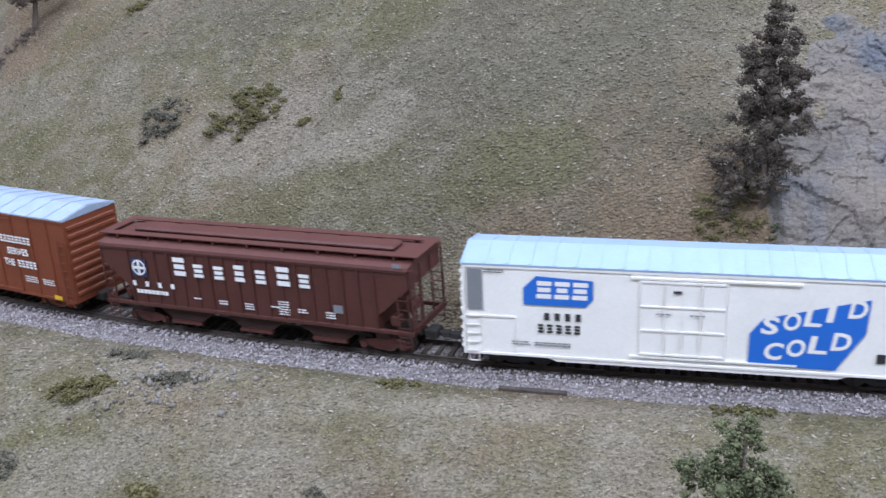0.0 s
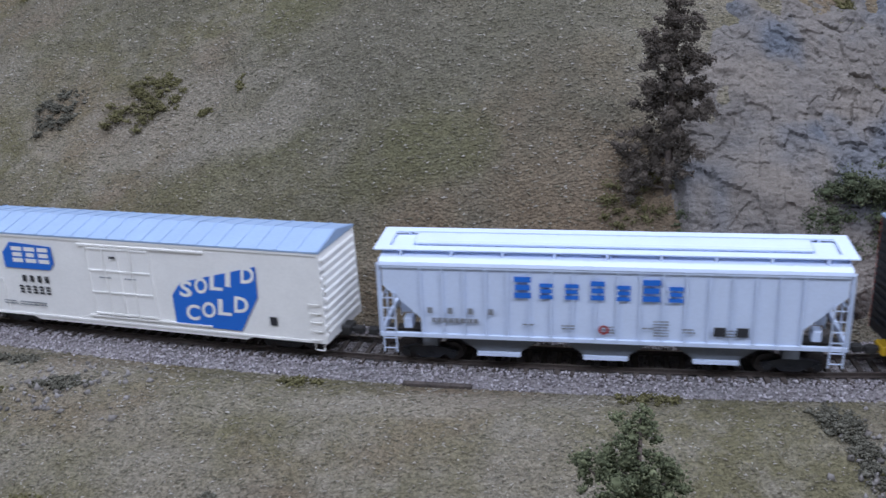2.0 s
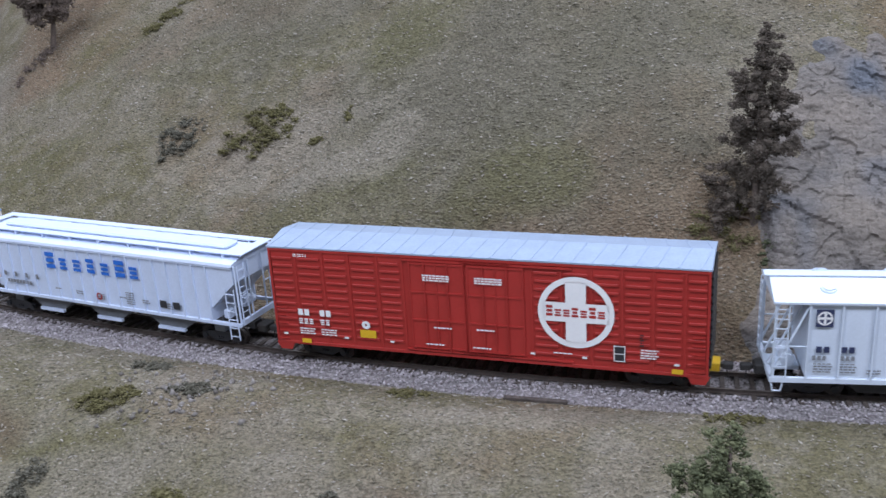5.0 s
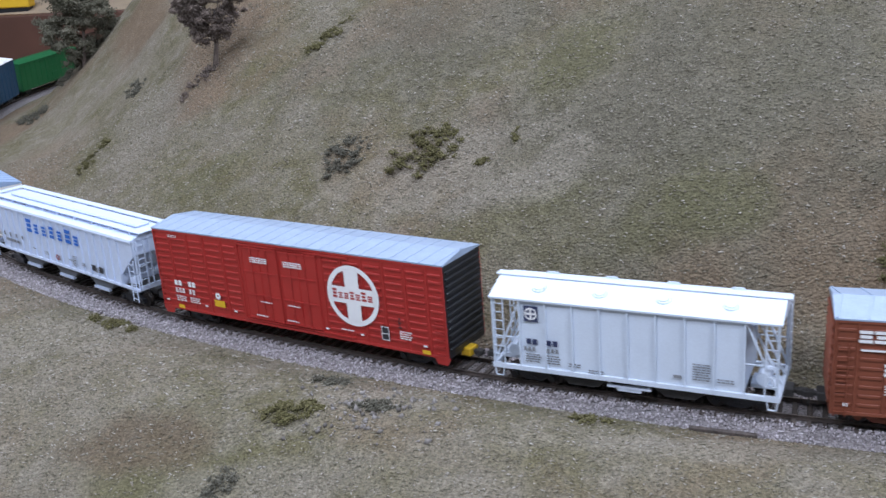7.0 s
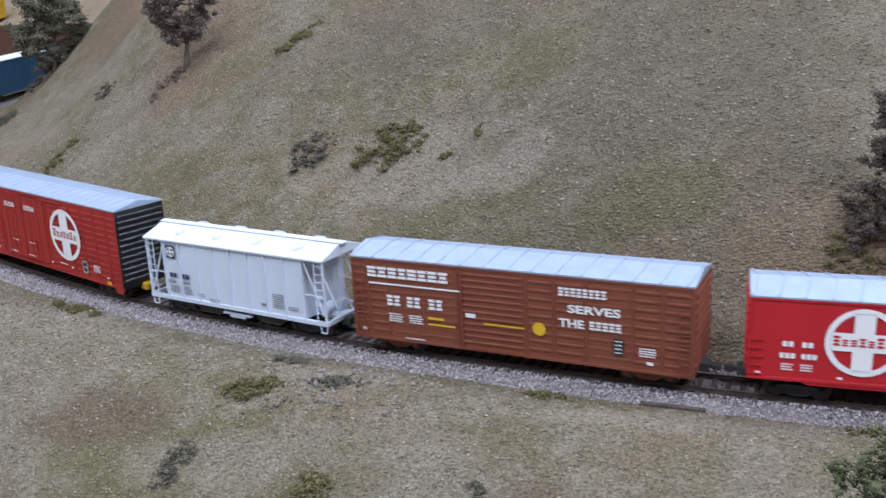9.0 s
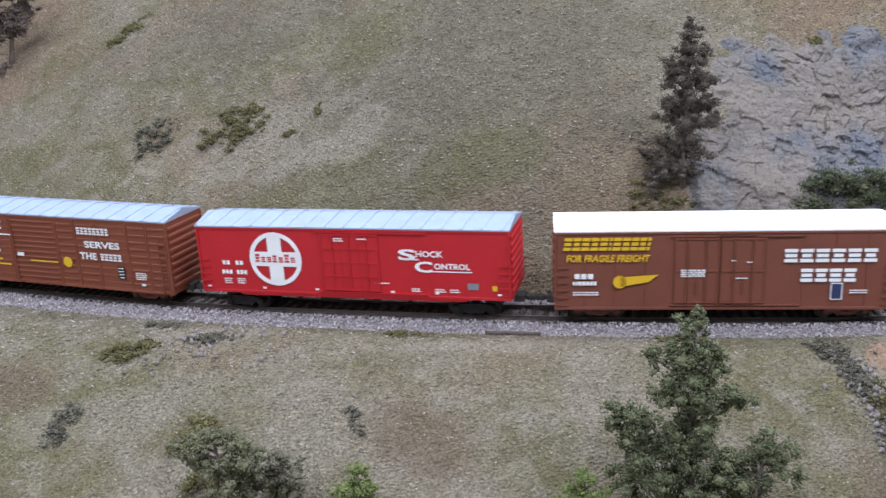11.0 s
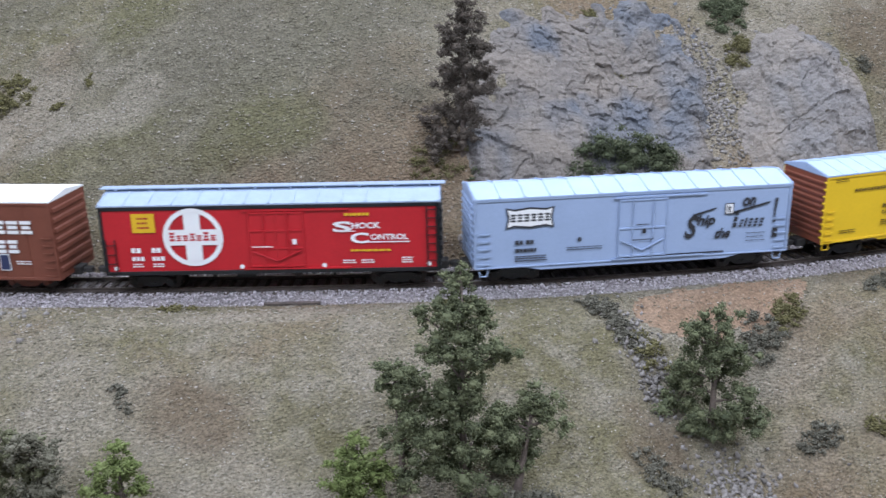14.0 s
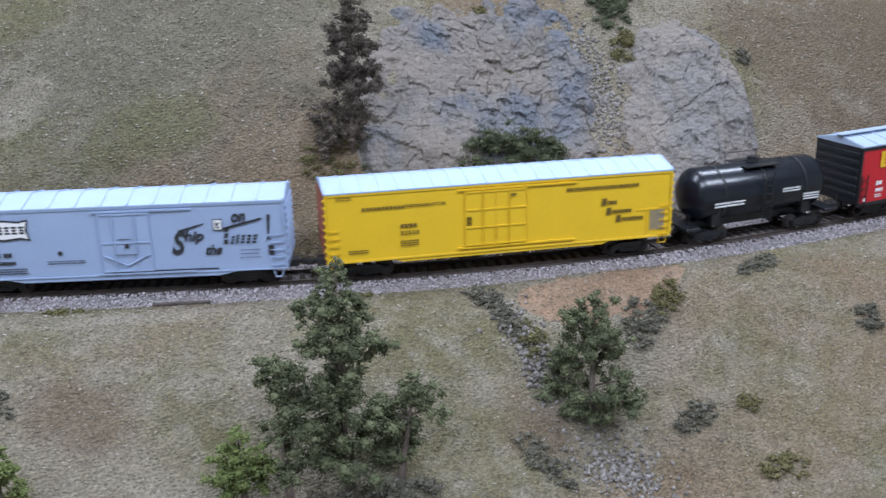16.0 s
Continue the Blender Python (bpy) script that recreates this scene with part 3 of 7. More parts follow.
def cylinder(bm, r, y0, y1, cx=0.0, cz=0.0, n=16):
    for ring in ((y0, y1),):
        a = [bm.verts.new((cx + r * math.cos(2 * math.pi * i / n), y0, cz + r * math.sin(2 * math.pi * i / n))) for i in range(n)]
        b = [bm.verts.new((cx + r * math.cos(2 * math.pi * i / n), y1, cz + r * math.sin(2 * math.pi * i / n))) for i in range(n)]
    for i in range(n):
        bm.faces.new((a[i], b[i], b[(i + 1) % n], a[(i + 1) % n]))
    bm.faces.new(a)
    bm.faces.new(b[::-1])
    return bm


WHEELS = []
TRUCKS = []
WR = 0.0046


def wheelset_mesh():
    bm = bmesh.new()
    for sd in (-1, 1):
        cylinder(bm, WR, sd * 0.0069, sd * 0.0093, n=18)
        cylinder(bm, WR + 0.0007, sd * 0.0066, sd * 0.0072, n=18)
        cylinder(bm, 0.0026, sd * 0.0092, sd * 0.0097, n=10)
    cylinder(bm, 0.0009, -0.0105, 0.0105, n=8)
    for k in range(4):
        a = k * math.pi / 2
        box(bm, 0.003 * math.cos(a) - 0.0004, 0.003 * math.cos(a) + 0.0004, -0.0096, -0.0092, 0.003 * math.sin(a) - 0.0004, 0.003 * math.sin(a) + 0.0004)
    return bm


def truck(car, x, material):
    """A freight truck: two side frames, a bolster and two wheelsets."""
    t = thing("truck", "", "", m=pose(x, 0, 0))
    t.pop("label", None)
    t.parent = car
    bm = bmesh.new()
    box(bm, -0.0025, 0.0025, -0.011, 0.011, 0.0045, 0.0075, 0.0004)
    part("bolster", bm, material, t)
    for sd in (-1, 1):
        bm = bmesh.new()
        y0, y1 = sorted((sd * 0.0103, sd * 0.0122))
        slab(bm, ((-0.0125, 0.0036), (-0.0105, 0.0032), (-0.0075, 0.0045), (-0.004, 0.0022), (0.004, 0.0022), (0.0075, 0.0045), (0.0105, 0.0032), (0.0125, 0.0036),
                  (0.0125, 0.0062), (0.0100, 0.0068), (0.006, 0.0078), (-0.006, 0.0078), (-0.0100, 0.0068), (-0.0125, 0.0062)), y0, y1)
        for cx in (-0.0103, 0.0103):
            cylinder(bm, 0.0017, sd * 0.0121, sd * 0.0131, cx, 0.0047, 10)
        for cx in (-0.0014, 0, 0.0014):
            cylinder(bm, 0.0006, sd * 0.0121, sd * 0.0128, cx, 0.0045, 6)
        part("side_frame", bm, material, t)
    for wx in (-0.0103, 0.0103):
        w = part("wheelset", wheelset_mesh(), WHEEL, t, "", at=pose(wx, 0, WR), smooth=False)
        WHEELS.append(w)
    TRUCKS.append((car, t, x))
    return t


def coupler(car, x, material=DARKGREY):
    sg = 1 if x > 0 else -1
    bm = bmesh.new()
    a, b = sorted((x - sg * 0.004, x + sg * 0.0062))
    box(bm, a, b, -0.0012, 0.0012, 0.0078, 0.0098, 0.0003)
    a, b = sorted((x + sg * 0.0052, x + sg * 0.0102))
    box(bm, a, b, -0.0021, 0.0014, 0.0072, 0.0105, 0.0005)
    bar(bm, (x + sg * 0.0072, -0.0012, 0.0075), (x + sg * 0.0080, -0.0016, 0.0028), 0.0003)
    c = part("coupler", bm, DARKGREY, car)
    bm = bmesh.new()
    a, b = sorted((x - sg * 0.002, x + sg * 0.0042))
    box(bm, a, b, -0.004, 0.004, 0.0066, 0.0112, 0.0005)
    part("coupler_pocket", bm, material, car)
    return c


def ladder(car, x, y, z0, z1, material, width=0.0052, along_x=True, rungs=None):
    bm = bmesh.new()
    n = rungs or max(3, int((z1 - z0) / 0.0046))
    dx, dy = (width / 2, 0) if along_x else (0, width / 2)
    for k in (-1, 1):
        bar(bm, (x + k * dx, y + k * dy, z0), (x + k * dx, y + k * dy, z1), 0.00038)
    for i in range(n):
        z = z0 + (z1 - z0) * (i + 0.4) / n
        bar(bm, (x - dx, y - dy, z), (x + dx, y + dy, z), 0.0003, 4)
    return part("ladder", bm, material, car)


def grabs(car, x, y, z0, n, material, w=0.005, step=0.0043):
    """Grab irons standing off the side."""
    bm = bmesh.new()
    sg = 1 if y > 0 else -1
    for i in range(n):
        z = z0 + i * step
        bar(bm, (x - w / 2, y + sg * 0.0008, z), (x + w / 2, y + sg * 0.0008, z), 0.00032, 4)
        for k in (-1, 1):
            bar(bm, (x + k * w / 2, y, z), (x + k * w / 2, y + sg * 0.0009, z), 0.0003, 4)
    return part("grab_iron", bm, material, car)


def flat(bm, outline, y):
    """A thin decal facing the viewer's side."""
    f = bm.faces.new([bm.verts.new((x, y, z)) for x, z in outline])
    f.normal_update()
    if f.normal.y > 0:
        f.normal_flip()


def rect(bm, x, z, w, h, y, slant=0.0):
    flat(bm, ((x, z), (x + w, z), (x + w + slant, z + h), (x + slant, z + h)), y)


def blocks(bm, x, z, widths, heights, gap, y, slant=0.0, hollow=True):
    """Letter-sized marks in a row: slabs, or stacks of three plain bars."""
    for i, (w, h) in enumerate(zip(widths, heights)):
        if not hollow or w < 0.0014:
            rect(bm, x, z, w, h, y, slant)
        else:
            for k in range(3):
                v, b = h * (0.0, 0.37, 0.74)[k], h * 0.26
                trim = w * (0.0, 0.14, 0.0)[k] * (1 if i % 2 else 0.4)
                rect(bm, x + trim + slant * v / h, z + v, w - 2 * trim, b, y, slant * b / h)
        x += w + gap
    return x


def smallprint(bm, x, z, w, rows, y, seed, h=0.0007, step=0.0013):
    """Unreadable stencilling as rows of short bars."""
    r = random.Random(seed)
    for k in range(rows):
        a = x
        while a < x + w - 0.0006:
            b = min(x + w, a + r.uniform(0.0008, 0.0024))
            rect(bm, a, z - k * step, b - a, h, y)
            a = b + 0.0004


def words(bm, text, x, z, w, h, y, shear=0.0):
    """Real words in the built-in font, fitted into a box."""
    cu = bpy.data.curves.new("words", "FONT")
    cu.body, cu.resolution_u = text, 3
    cu.offset = 0.03
    ob = new("words", cu)
    bpy.context.view_layer.update()
    m = bpy.data.meshes.new_from_object(ob.evaluated_get(bpy.context.evaluated_depsgraph_get()))
    co = np.empty(len(m.vertices) * 3)
    m.vertices.foreach_get("co", co)
    co = co.reshape(-1, 3)
    lo, hi = co.min(0), co.max(0)
    vs = []
    for c in co:
        v = (c[1] - lo[1]) / (hi[1] - lo[1])
        vs.append(bm.verts.new((x + (c[0] - lo[0]) / (hi[0] - lo[0]) * w + shear * v, y, z + v * h)))
    for p in m.polygons:
        try:
            f = bm.faces.new([vs[i] for i in p.vertices])
            f.normal_update()
            if f.normal.y > 0:
                f.normal_flip()
        except ValueError:
            pass
    bpy.data.objects.remove(ob)
    bpy.data.meshes.remove(m)
    bpy.data.curves.remove(cu)


def ring(bm, cx, cz, r0, r1, y, n=40):
    for i in range(n):
        a, b = 2 * math.pi * i / n, 2 * math.pi * (i + 1) / n
        flat(bm, ((cx + r0 * math.cos(a), cz + r0 * math.sin(a)), (cx + r1 * math.cos(a), cz + r1 * math.sin(a)),
                  (cx + r1 * math.cos(b), cz + r1 * math.sin(b)), (cx + r0 * math.cos(b), cz + r0 * math.sin(b))), y)


def cross_badge(car, cx, cz, r, y, field):
    """White ring with a broad cross, a bar of letter blocks over its arm."""
    bm = bmesh.new()
    ring(bm, cx, cz, r * 0.84, r, y)
    a = r * 0.27
    rect(bm, cx - a, cz - r * 0.86, 2 * a, r * 1.72, y)
    rect(bm, cx - r * 0.86, cz - a, r * 0.86 - a, 2 * a, y)
    rect(bm, cx + a, cz - a, r * 0.86 - a, 2 * a, y)
    part("round_badge", bm, WHITE, car, "white ring and cross emblem")
    bm = bmesh.new()
    wd = [r * 0.17] * 5 + [r * 0.18] * 2
    hs = [r * 0.3, r * 0.2, r * 0.2, r * 0.26, r * 0.2, r * 0.3, r * 0.2]
    blocks(bm, cx - r * 0.78, cz - r * 0.12, wd, hs, r * 0.055, y - 0.00012)
    part("badge_lettering", bm, field, car)


def undergear(car, L, colour=DARKGREY, inset=0.026):
    bm = bmesh.new()
    box(bm, -L / 2 + 0.004, L / 2 - 0.004, -0.004, 0.004, 0.0075, 0.0125)
    for k in (-0.18, 0.18):
        box(bm, L * k - 0.001, L * k + 0.001, -0.015, 0.015, 0.0082, 0.0125)
    cylinder(bm, 0.0024, -0.012, -0.004, L * 0.07, 0.0085, 10)
    box(bm, -L * 0.12, -L * 0.06, -0.011, -0.005, 0.006, 0.0105, 0.0004)
    bar(bm, (-L * 0.3, -0.008, 0.0085), (L * 0.3, -0.008, 0.0085), 0.0004)
    part("underframe", bm, DARKGREY, car)


def roof_part(car, L, zt, crown, material, over=0.0004, ribs=14, slant=0.0, rib_h=0.00045, eave=0.0008, label="", skew=0.0):
    """Low gabled sheet roof with raised seams."""
    w = HW + over
    bm = bmesh.new()
    prism(bm, ((-w, zt - eave), (w, zt - eave), (w, zt), (0, zt + crown), (-w, zt)), -L / 2 - over, L / 2 + over)
    r = part("roof", bm, material, car, label)
    for sd in (-1, 1):
        k, first = 0.00045, None
        bm = bmesh.new()
        lo = [(-k, sd * w * 0.985, zt + 0.0001), (k, sd * w * 0.985, zt + 0.0001)]
        hi = [(skew + k, 0, zt + crown), (skew - k, 0, zt + crown)]
        pts = [bm.verts.new(p) for p in lo + hi]
        top = [bm.verts.new((p[0], p[1], p[2] + rib_h)) for p in lo + hi]
        bm.faces.new(top)
        for j in range(4):
            bm.faces.new((pts[j], pts[(j + 1) % 4], top[(j + 1) % 4], top[j]))
        bmesh.ops.recalc_face_normals(bm, faces=bm.faces)
        for i in range(ribs + 1 if ribs else 0):
            x = -L / 2 + 0.0006 + (L - 0.0012 - skew) * i / ribs
            if first is None:
                first = part("roof_seam", bm, material, r, at=pose(x, 0, 0))
            else:
                share("roof_seam", first, r, pose(x, 0, 0))
    return r


def car_end(car, L, sx, zb, zt, crown, material, ribs=9, depth=0.001):
    bm = bmesh.new()
    x0, x1 = sorted((sx * L / 2, sx * (L / 2 - 0.0012)))
    prism(bm, ((-HW, zb), (HW, zb), (HW, zt - 0.0009), (0, zt + crown - 0.0009), (-HW, zt - 0.0009)), x0, x1)
    ribz = []
    for i in range(ribs):
        z = zb + 0.003 + (zt - zb - 0.006) * (i + 0.5) / ribs
        h = (zt - zb) / ribs * 0.24
        a, b = sorted((sx * L / 2, sx * (L / 2 + depth)))
        ribz.append((a, b, z - h, z + h, min(h, depth) * 0.45))
    e = part("end_wall", bm, material, car)
    for a, b, z0, z1, bv in ribz:
        piece("end_rib", a, b, -HW + 0.0016, HW - 0.0016, z0, z1, material, e, bv)
    return e


def box_body(name, label, group, L, zb, zt, crown, paint, roof, end=None, gear=DARKGREY, truck_x=None, roof_args=None, ends=9, pocket=DARKGREY, category="boxcar"):
    """The shell that all closed cars share."""
    car = thing(name, label, category, group)
    bm = bmesh.new()
    box(bm, -L / 2 + 0.0012, L / 2 - 0.0012, -HW + 0.0003, HW - 0.0003, zb, zt - 0.0009, 0.0002)
    part("body", bm, paint, car)
    for sx in (-1, 1):
        car_end(car, L, sx, zb, zt, crown, end or paint, ends)
    roof_part(car, L, zt, crown, roof, **(roof_args or {}))
    undergear(car, L)
    tx = truck_x or (L / 2 - 0.024)
    for sx in (-1, 1):
        truck(car, sx * tx, gear)
        coupler(car, sx * (L / 2), pocket)
    return car


def side_frame_lines(car, L, zb, zt, paint, bottom=0.0016, top=0.0012):
    bm = bmesh.new()
    for sd in (-1, 1):
        y0, y1 = sorted((sd * (HW - 0.0003), sd * (HW + 0.00025)))
        box(bm, -L / 2, L / 2, y0, y1, zb, zb + bottom, 0.0001)
        box(bm, -L / 2, L / 2, y0, y1, zt - 0.0009 - top, zt - 0.0009, 0.0001)
        for sx in (-1, 1):
            x0, x1 = sorted((sx * L / 2, sx * (L / 2 - 0.0012)))
            box(bm, x0, x1, y0, y1, zb + bottom, zt - 0.0009 - top)
    part("side_sill_and_plate", bm, paint, car)


def beads(car, spans, zb, zt, paint, rows, proud=0.0004):
    """Pressed horizontal beads between posts on both sides."""
    for sd in (-1, 1):
        y0, y1 = sorted((sd * (HW - 0.0003), sd * (HW - 0.0003 + proud + 0.0002)))
        for a, b in spans:
            for i in range(rows):
                z = zb + (zt - zb) * (i + 0.5) / rows
                h = (zt - zb) / rows * 0.17
                piece("side_bead", a, b, y0, y1, z - h, z + h, paint, car, 0.0002)


def posts(car, xs, zb, zt, paint, w=0.0009, proud=0.0006):
    for sd in (-1, 1):
        y0, y1 = sorted((sd * (HW - 0.0003), sd * (HW - 0.0003 + proud)))
        for x in xs:
            piece("side_post", x - w / 2, x + w / 2, y0, y1, zb, zt, paint, car)


def door(car, x0, x1, z0, z1, paint, panels=(3, 1), rods=2, vee=False):
    """A plug door on each side: raised leaf, frame bars, locking rods and crank."""
    for sd in (-1, 1):
        bm = bmesh.new()
        y0, y1 = sorted((sd * (HW - 0.0003), sd * (HW + 0.0004)))
        box(bm, x0, x1, y0, y1, z0, z1, 0.0002)
        d = part("door", bm, paint, car)
        f0, f1 = sorted((sd * (HW + 0.0004), sd * (HW + 0.0009)))
        rows, cols = panels
        for i in range(rows + 1):
            z = z0 + 0.0008 + (z1 - z0 - 0.0016) * i / rows
            piece("door_bar", x0 + 0.0005, x1 - 0.0005, f0, f1, z - 0.0004, z + 0.0004, paint, d)
        for j in range(cols + 1):
            x = x0 + 0.0006 + (x1 - x0 - 0.0012) * j / cols
            piece("door_bar", x - 0.0003, x + 0.0003, f0 - sd * 0.0001, f1 - sd * 0.0001, z0, z1, paint, d)
        ya = sd * (HW + 0.0012)
        for k in range(rods):
            bm = bmesh.new()
            x = x0 + (x1 - x0) * (k + 0.7) / (rods + 0.4)
            bar(bm, (x, ya, z0 - 0.0004), (x, ya, z1 + 0.0002), 0.00032)
            part("locking_rod", bm, paint, d)
        xm = (x0 + x1) / 2
        bm = bmesh.new()
        if vee:
            bar(bm, (x0 + 0.002, ya, z0 + (z1 - z0) * 0.3), (xm, ya, z0 + (z1 - z0) * 0.12), 0.0004)
            bar(bm, (x1 - 0.002, ya, z0 + (z1 - z0) * 0.3), (xm, ya, z0 + (z1 - z0) * 0.12), 0.0004)
        else:
            bar(bm, (xm, ya, z0 + (z1 - z0) * 0.35), (xm, ya, z0 + (z1 - z0) * 0.15), 0.0004)
        part("door_crank", bm, paint, d)
        t0, t1 = sorted((sd * (HW - 0.0003), sd * (HW + 0.0008)))
        for z in (z0 - 0.0012, z1 + 0.0003):
            piece("door_track", x0 - (x1 - x0) * 0.1, x1 + (x1 - x0) * 0.8, t0, t1, z, z + 0.0008, paint, car)


def sill_drop(car, x0, x1, zb, zl, slope, paint):
    """A deeper side sill between the trucks."""
    bm = bmesh.new()
    for sd in (-1, 1):
        y0, y1 = sorted((sd * (HW - 0.0003), sd * (HW - 0.0011)))
        slab(bm, ((x0, zb + 0.0003), (x0 + slope, zl), (x1 - slope, zl), (x1, zb + 0.0003)), y0, y1)
    part("side_sill", bm, paint, car)


Y = -(HW + 0.0004)
Yp = -(HW + 0.0008)
CARS = []   # (car, left end at the start, length)


def add(car, s_left, L):
    CARS.append((car, s_left, L))


def car_russet():
    L, zb, zt = 0.184, 0.0095, 0.0575
    c = box_body("boxcar", "russet model boxcar with galvanised roof and white stencilling", "train cars", L, zb, zt, 0.0035, RUSSET, SILVER, RUSSET, RUSSET)
    side_frame_lines(c, L, zb, zt, RUSSET)
    xs = [-L / 2 + L * k / 13 for k in range(1, 13)]
    posts(c, xs, zb + 0.0016, zt - 0.002, RUSSET, 0.0012, 0.0007)
    door(c, -0.014, 0.022, zb + 0.003, zt - 0.004, RUSSET, (4, 2))
    for sx in (-1, 1):
        ladder(c, sx * (L / 2 - 0.004), -HW - 0.0008, zb - 0.002, zt - 0.012, RUSSET)
    bm = bmesh.new()
    blocks(bm, 0.040, 0.0405, [0.0025] * 8, [0.0042] * 8, 0.0006, Yp - 0.0003)
    words(bm, "SERVES", 0.044, 0.0335, 0.017, 0.0042, Yp - 0.0003)
    words(bm, "THE", 0.040, 0.0265, 0.0085, 0.0042, Yp - 0.0003)
    blocks(bm, 0.051, 0.0265, [0.0025] * 5, [0.0042] * 5, 0.0006, Yp - 0.0003)
    smallprint(bm, 0.055, 0.021, 0.010, 3, Yp - 0.0003, 3)
    smallprint(bm, 0.069, 0.021, 0.009, 3, Yp - 0.0003, 4)
    part("white_lettering", bm, WHITE, c)
    bm = bmesh.new()
    rect(bm, 0.076, 0.0105, 0.006, 0.0026, Yp - 0.0003)
    part("yellow_placard", bm, SAFETY, c)
    add(c, -0.393, L)


def hopper3(name, label, L, zb, zt, paint, decal, badge, s_left, lower, truck_paint, white_marks):
    """Three-bay covered hopper with sloped ends, exterior posts and a long trough hatch."""
    c = thing(name, label, "hopper car", "train cars")
    h = zt - zb
    bm = bmesh.new()
    e, cut = L / 2 - 0.002, 0.017
    side = ((-e, zt), (-e, zb + h * 0.70), (-e + cut, zb + h * 0.22), (-e + cut, zb), (e - cut, zb), (e - cut, zb + h * 0.22), (e, zb + h * 0.70), (e, zt))
    slab(bm, side, -HW + 0.0004, HW - 0.0004)
    part("body", bm, paint, c)
    n = 17
    for sd in (-1, 1):
        y0, y1 = sorted((sd * (HW - 0.0005), sd * (HW + 0.0007)))
        for i in range(n + 1):
            x = -e + cut + (2 * e - 2 * cut) * i / n
            piece("side_post", x - 0.0004, x + 0.0004, y0, y1, zb, zt - 0.001, paint, c)
    bm = bmesh.new()
    for sd in (-1, 1):
        y0, y1 = sorted((sd * (HW - 0.0012), sd * (HW + 0.0005)))
        box(bm, -L / 2, L / 2, y0, y1, zb - 0.0012, zb + 0.0008, 0.0002)
        box(bm, -e, e, y0, y1, zt - 0.0014, zt, 0.0002)
    part("side_sill", bm, paint, c)
    # roof with side walkways and the raised hatch trough
    bm = bmesh.new()
    prism(bm, ((-HW - 0.0008, zt), (HW + 0.0008, zt), (HW + 0.0002, zt + 0.0014), (0.008, zt + 0.0038), (-0.008, zt + 0.0038), (-HW - 0.0002, zt + 0.0014)), -L / 2 + 0.001, L / 2 - 0.001)
    roof = part("roof", bm, paint, c)
    bm = bmesh.new()
    box(bm, -L / 2 + 0.014, L / 2 - 0.014, -0.0055, 0.0055, zt + 0.0038, zt + 0.0062, 0.0009)
    part("trough_hatch", bm, paint, roof)
    bm = bmesh.new()
    for sd in (-1, 1):
        box(bm, -L / 2 - 0.002, L / 2 + 0.002, sd * 0.0115 - 0.0025, sd * 0.0115 + 0.0025, zt + 0.0048, zt + 0.0053)
        for i in range(9):
            x = -L / 2 + 0.01 + (L - 0.02) * i / 8
            box(bm, x - 0.0005, x + 0.0005, sd * 0.0115 - 0.0025, sd * 0.0115 + 0.0025, zt + 0.002, zt + 0.0049)
    for sx in (-1, 1):
        a, b = sorted((sx * (L / 2 + 0.002), sx * (L / 2 - 0.004)))
        box(bm, a, b, -0.009, 0.009, zt + 0.0048, zt + 0.0053)
    part("running_board", bm, paint, roof)
    # slope sheets, end cages, ladders
    for sx in (-1, 1):
        bm = bmesh.new()
        a, b = sorted((sx * L / 2, sx * (L / 2 - 0.0015)))
        box(bm, a, b, -HW + 0.002, HW - 0.002, zb - 0.001, zb + 0.002)
        for sd in (-1, 1):
            bar(bm, (sx * (L / 2 - 0.0006), sd * (HW - 0.001), zb), (sx * (L / 2 - 0.0006), sd * (HW - 0.001), zt), 0.0006)
            bar(bm, (sx * (L / 2 - 0.001), sd * 0.006, zb), (sx * (L / 2 - 0.001), sd * 0.006, zt), 0.0005)
            bar(bm, (sx * (L / 2 - 0.001), sd * 0.006, zb + h * 0.5), (sx * (L / 2 - 0.001), sd * (HW - 0.001), zb + h * 0.5), 0.0004)
        part("end_cage", bm, paint, c)
        for sd in (-1, 1):
            ladder(c, sx * (L / 2 - 0.0045), sd * (HW + 0.0006), zb - 0.0085, zb + h * 0.62, paint, 0.0056)
        ladder(c, sx * (L / 2 + 0.0004), -HW + 0.005, zb, zt, paint, 0.0056, False)
        bm = bmesh.new()
        cylinder(bm, 0.0028, -0.004, 0.004, sx * (L / 2 - 0.009), zb + 0.0065, 10)
        box(bm, sx * (L / 2 - 0.012) - 0.002, sx * (L / 2 - 0.012) + 0.002, -0.015, -0.009, zb + 0.001, zb + 0.006, 0.0004)
        part("brake_gear", bm, paint, c)
    # hopper bays with outlet gates
    for k in (-1, 0, 1):
        x = k * L * 0.235
        bm = bmesh.new()
        slab(bm, ((x - 0.021, zb - 0.0008), (x - 0.008, zb - 0.0095), (x + 0.008, zb - 0.0095), (x + 0.021, zb - 0.0008)), -HW + 0.004, HW - 0.004)
        bay = part("hopper_bay", bm, lower, c)
        bm = bmesh.new()
        for sd in (-1, 1):
            y0, y1 = sorted((sd * (HW - 0.0045), sd * (HW - 0.0025)))
            box(bm, x - 0.0095, x + 0.0095, y0, y1, zb - 0.0105, zb - 0.0088)
        part("outlet_gate", bm, paint, bay)
    bm = bmesh.new()
    box(bm, -L / 2 + 0.004, L / 2 - 0.004, -0.003, 0.003, 0.0078, 0.0115)
    part("centre_sill", bm, DARKGREY, c)
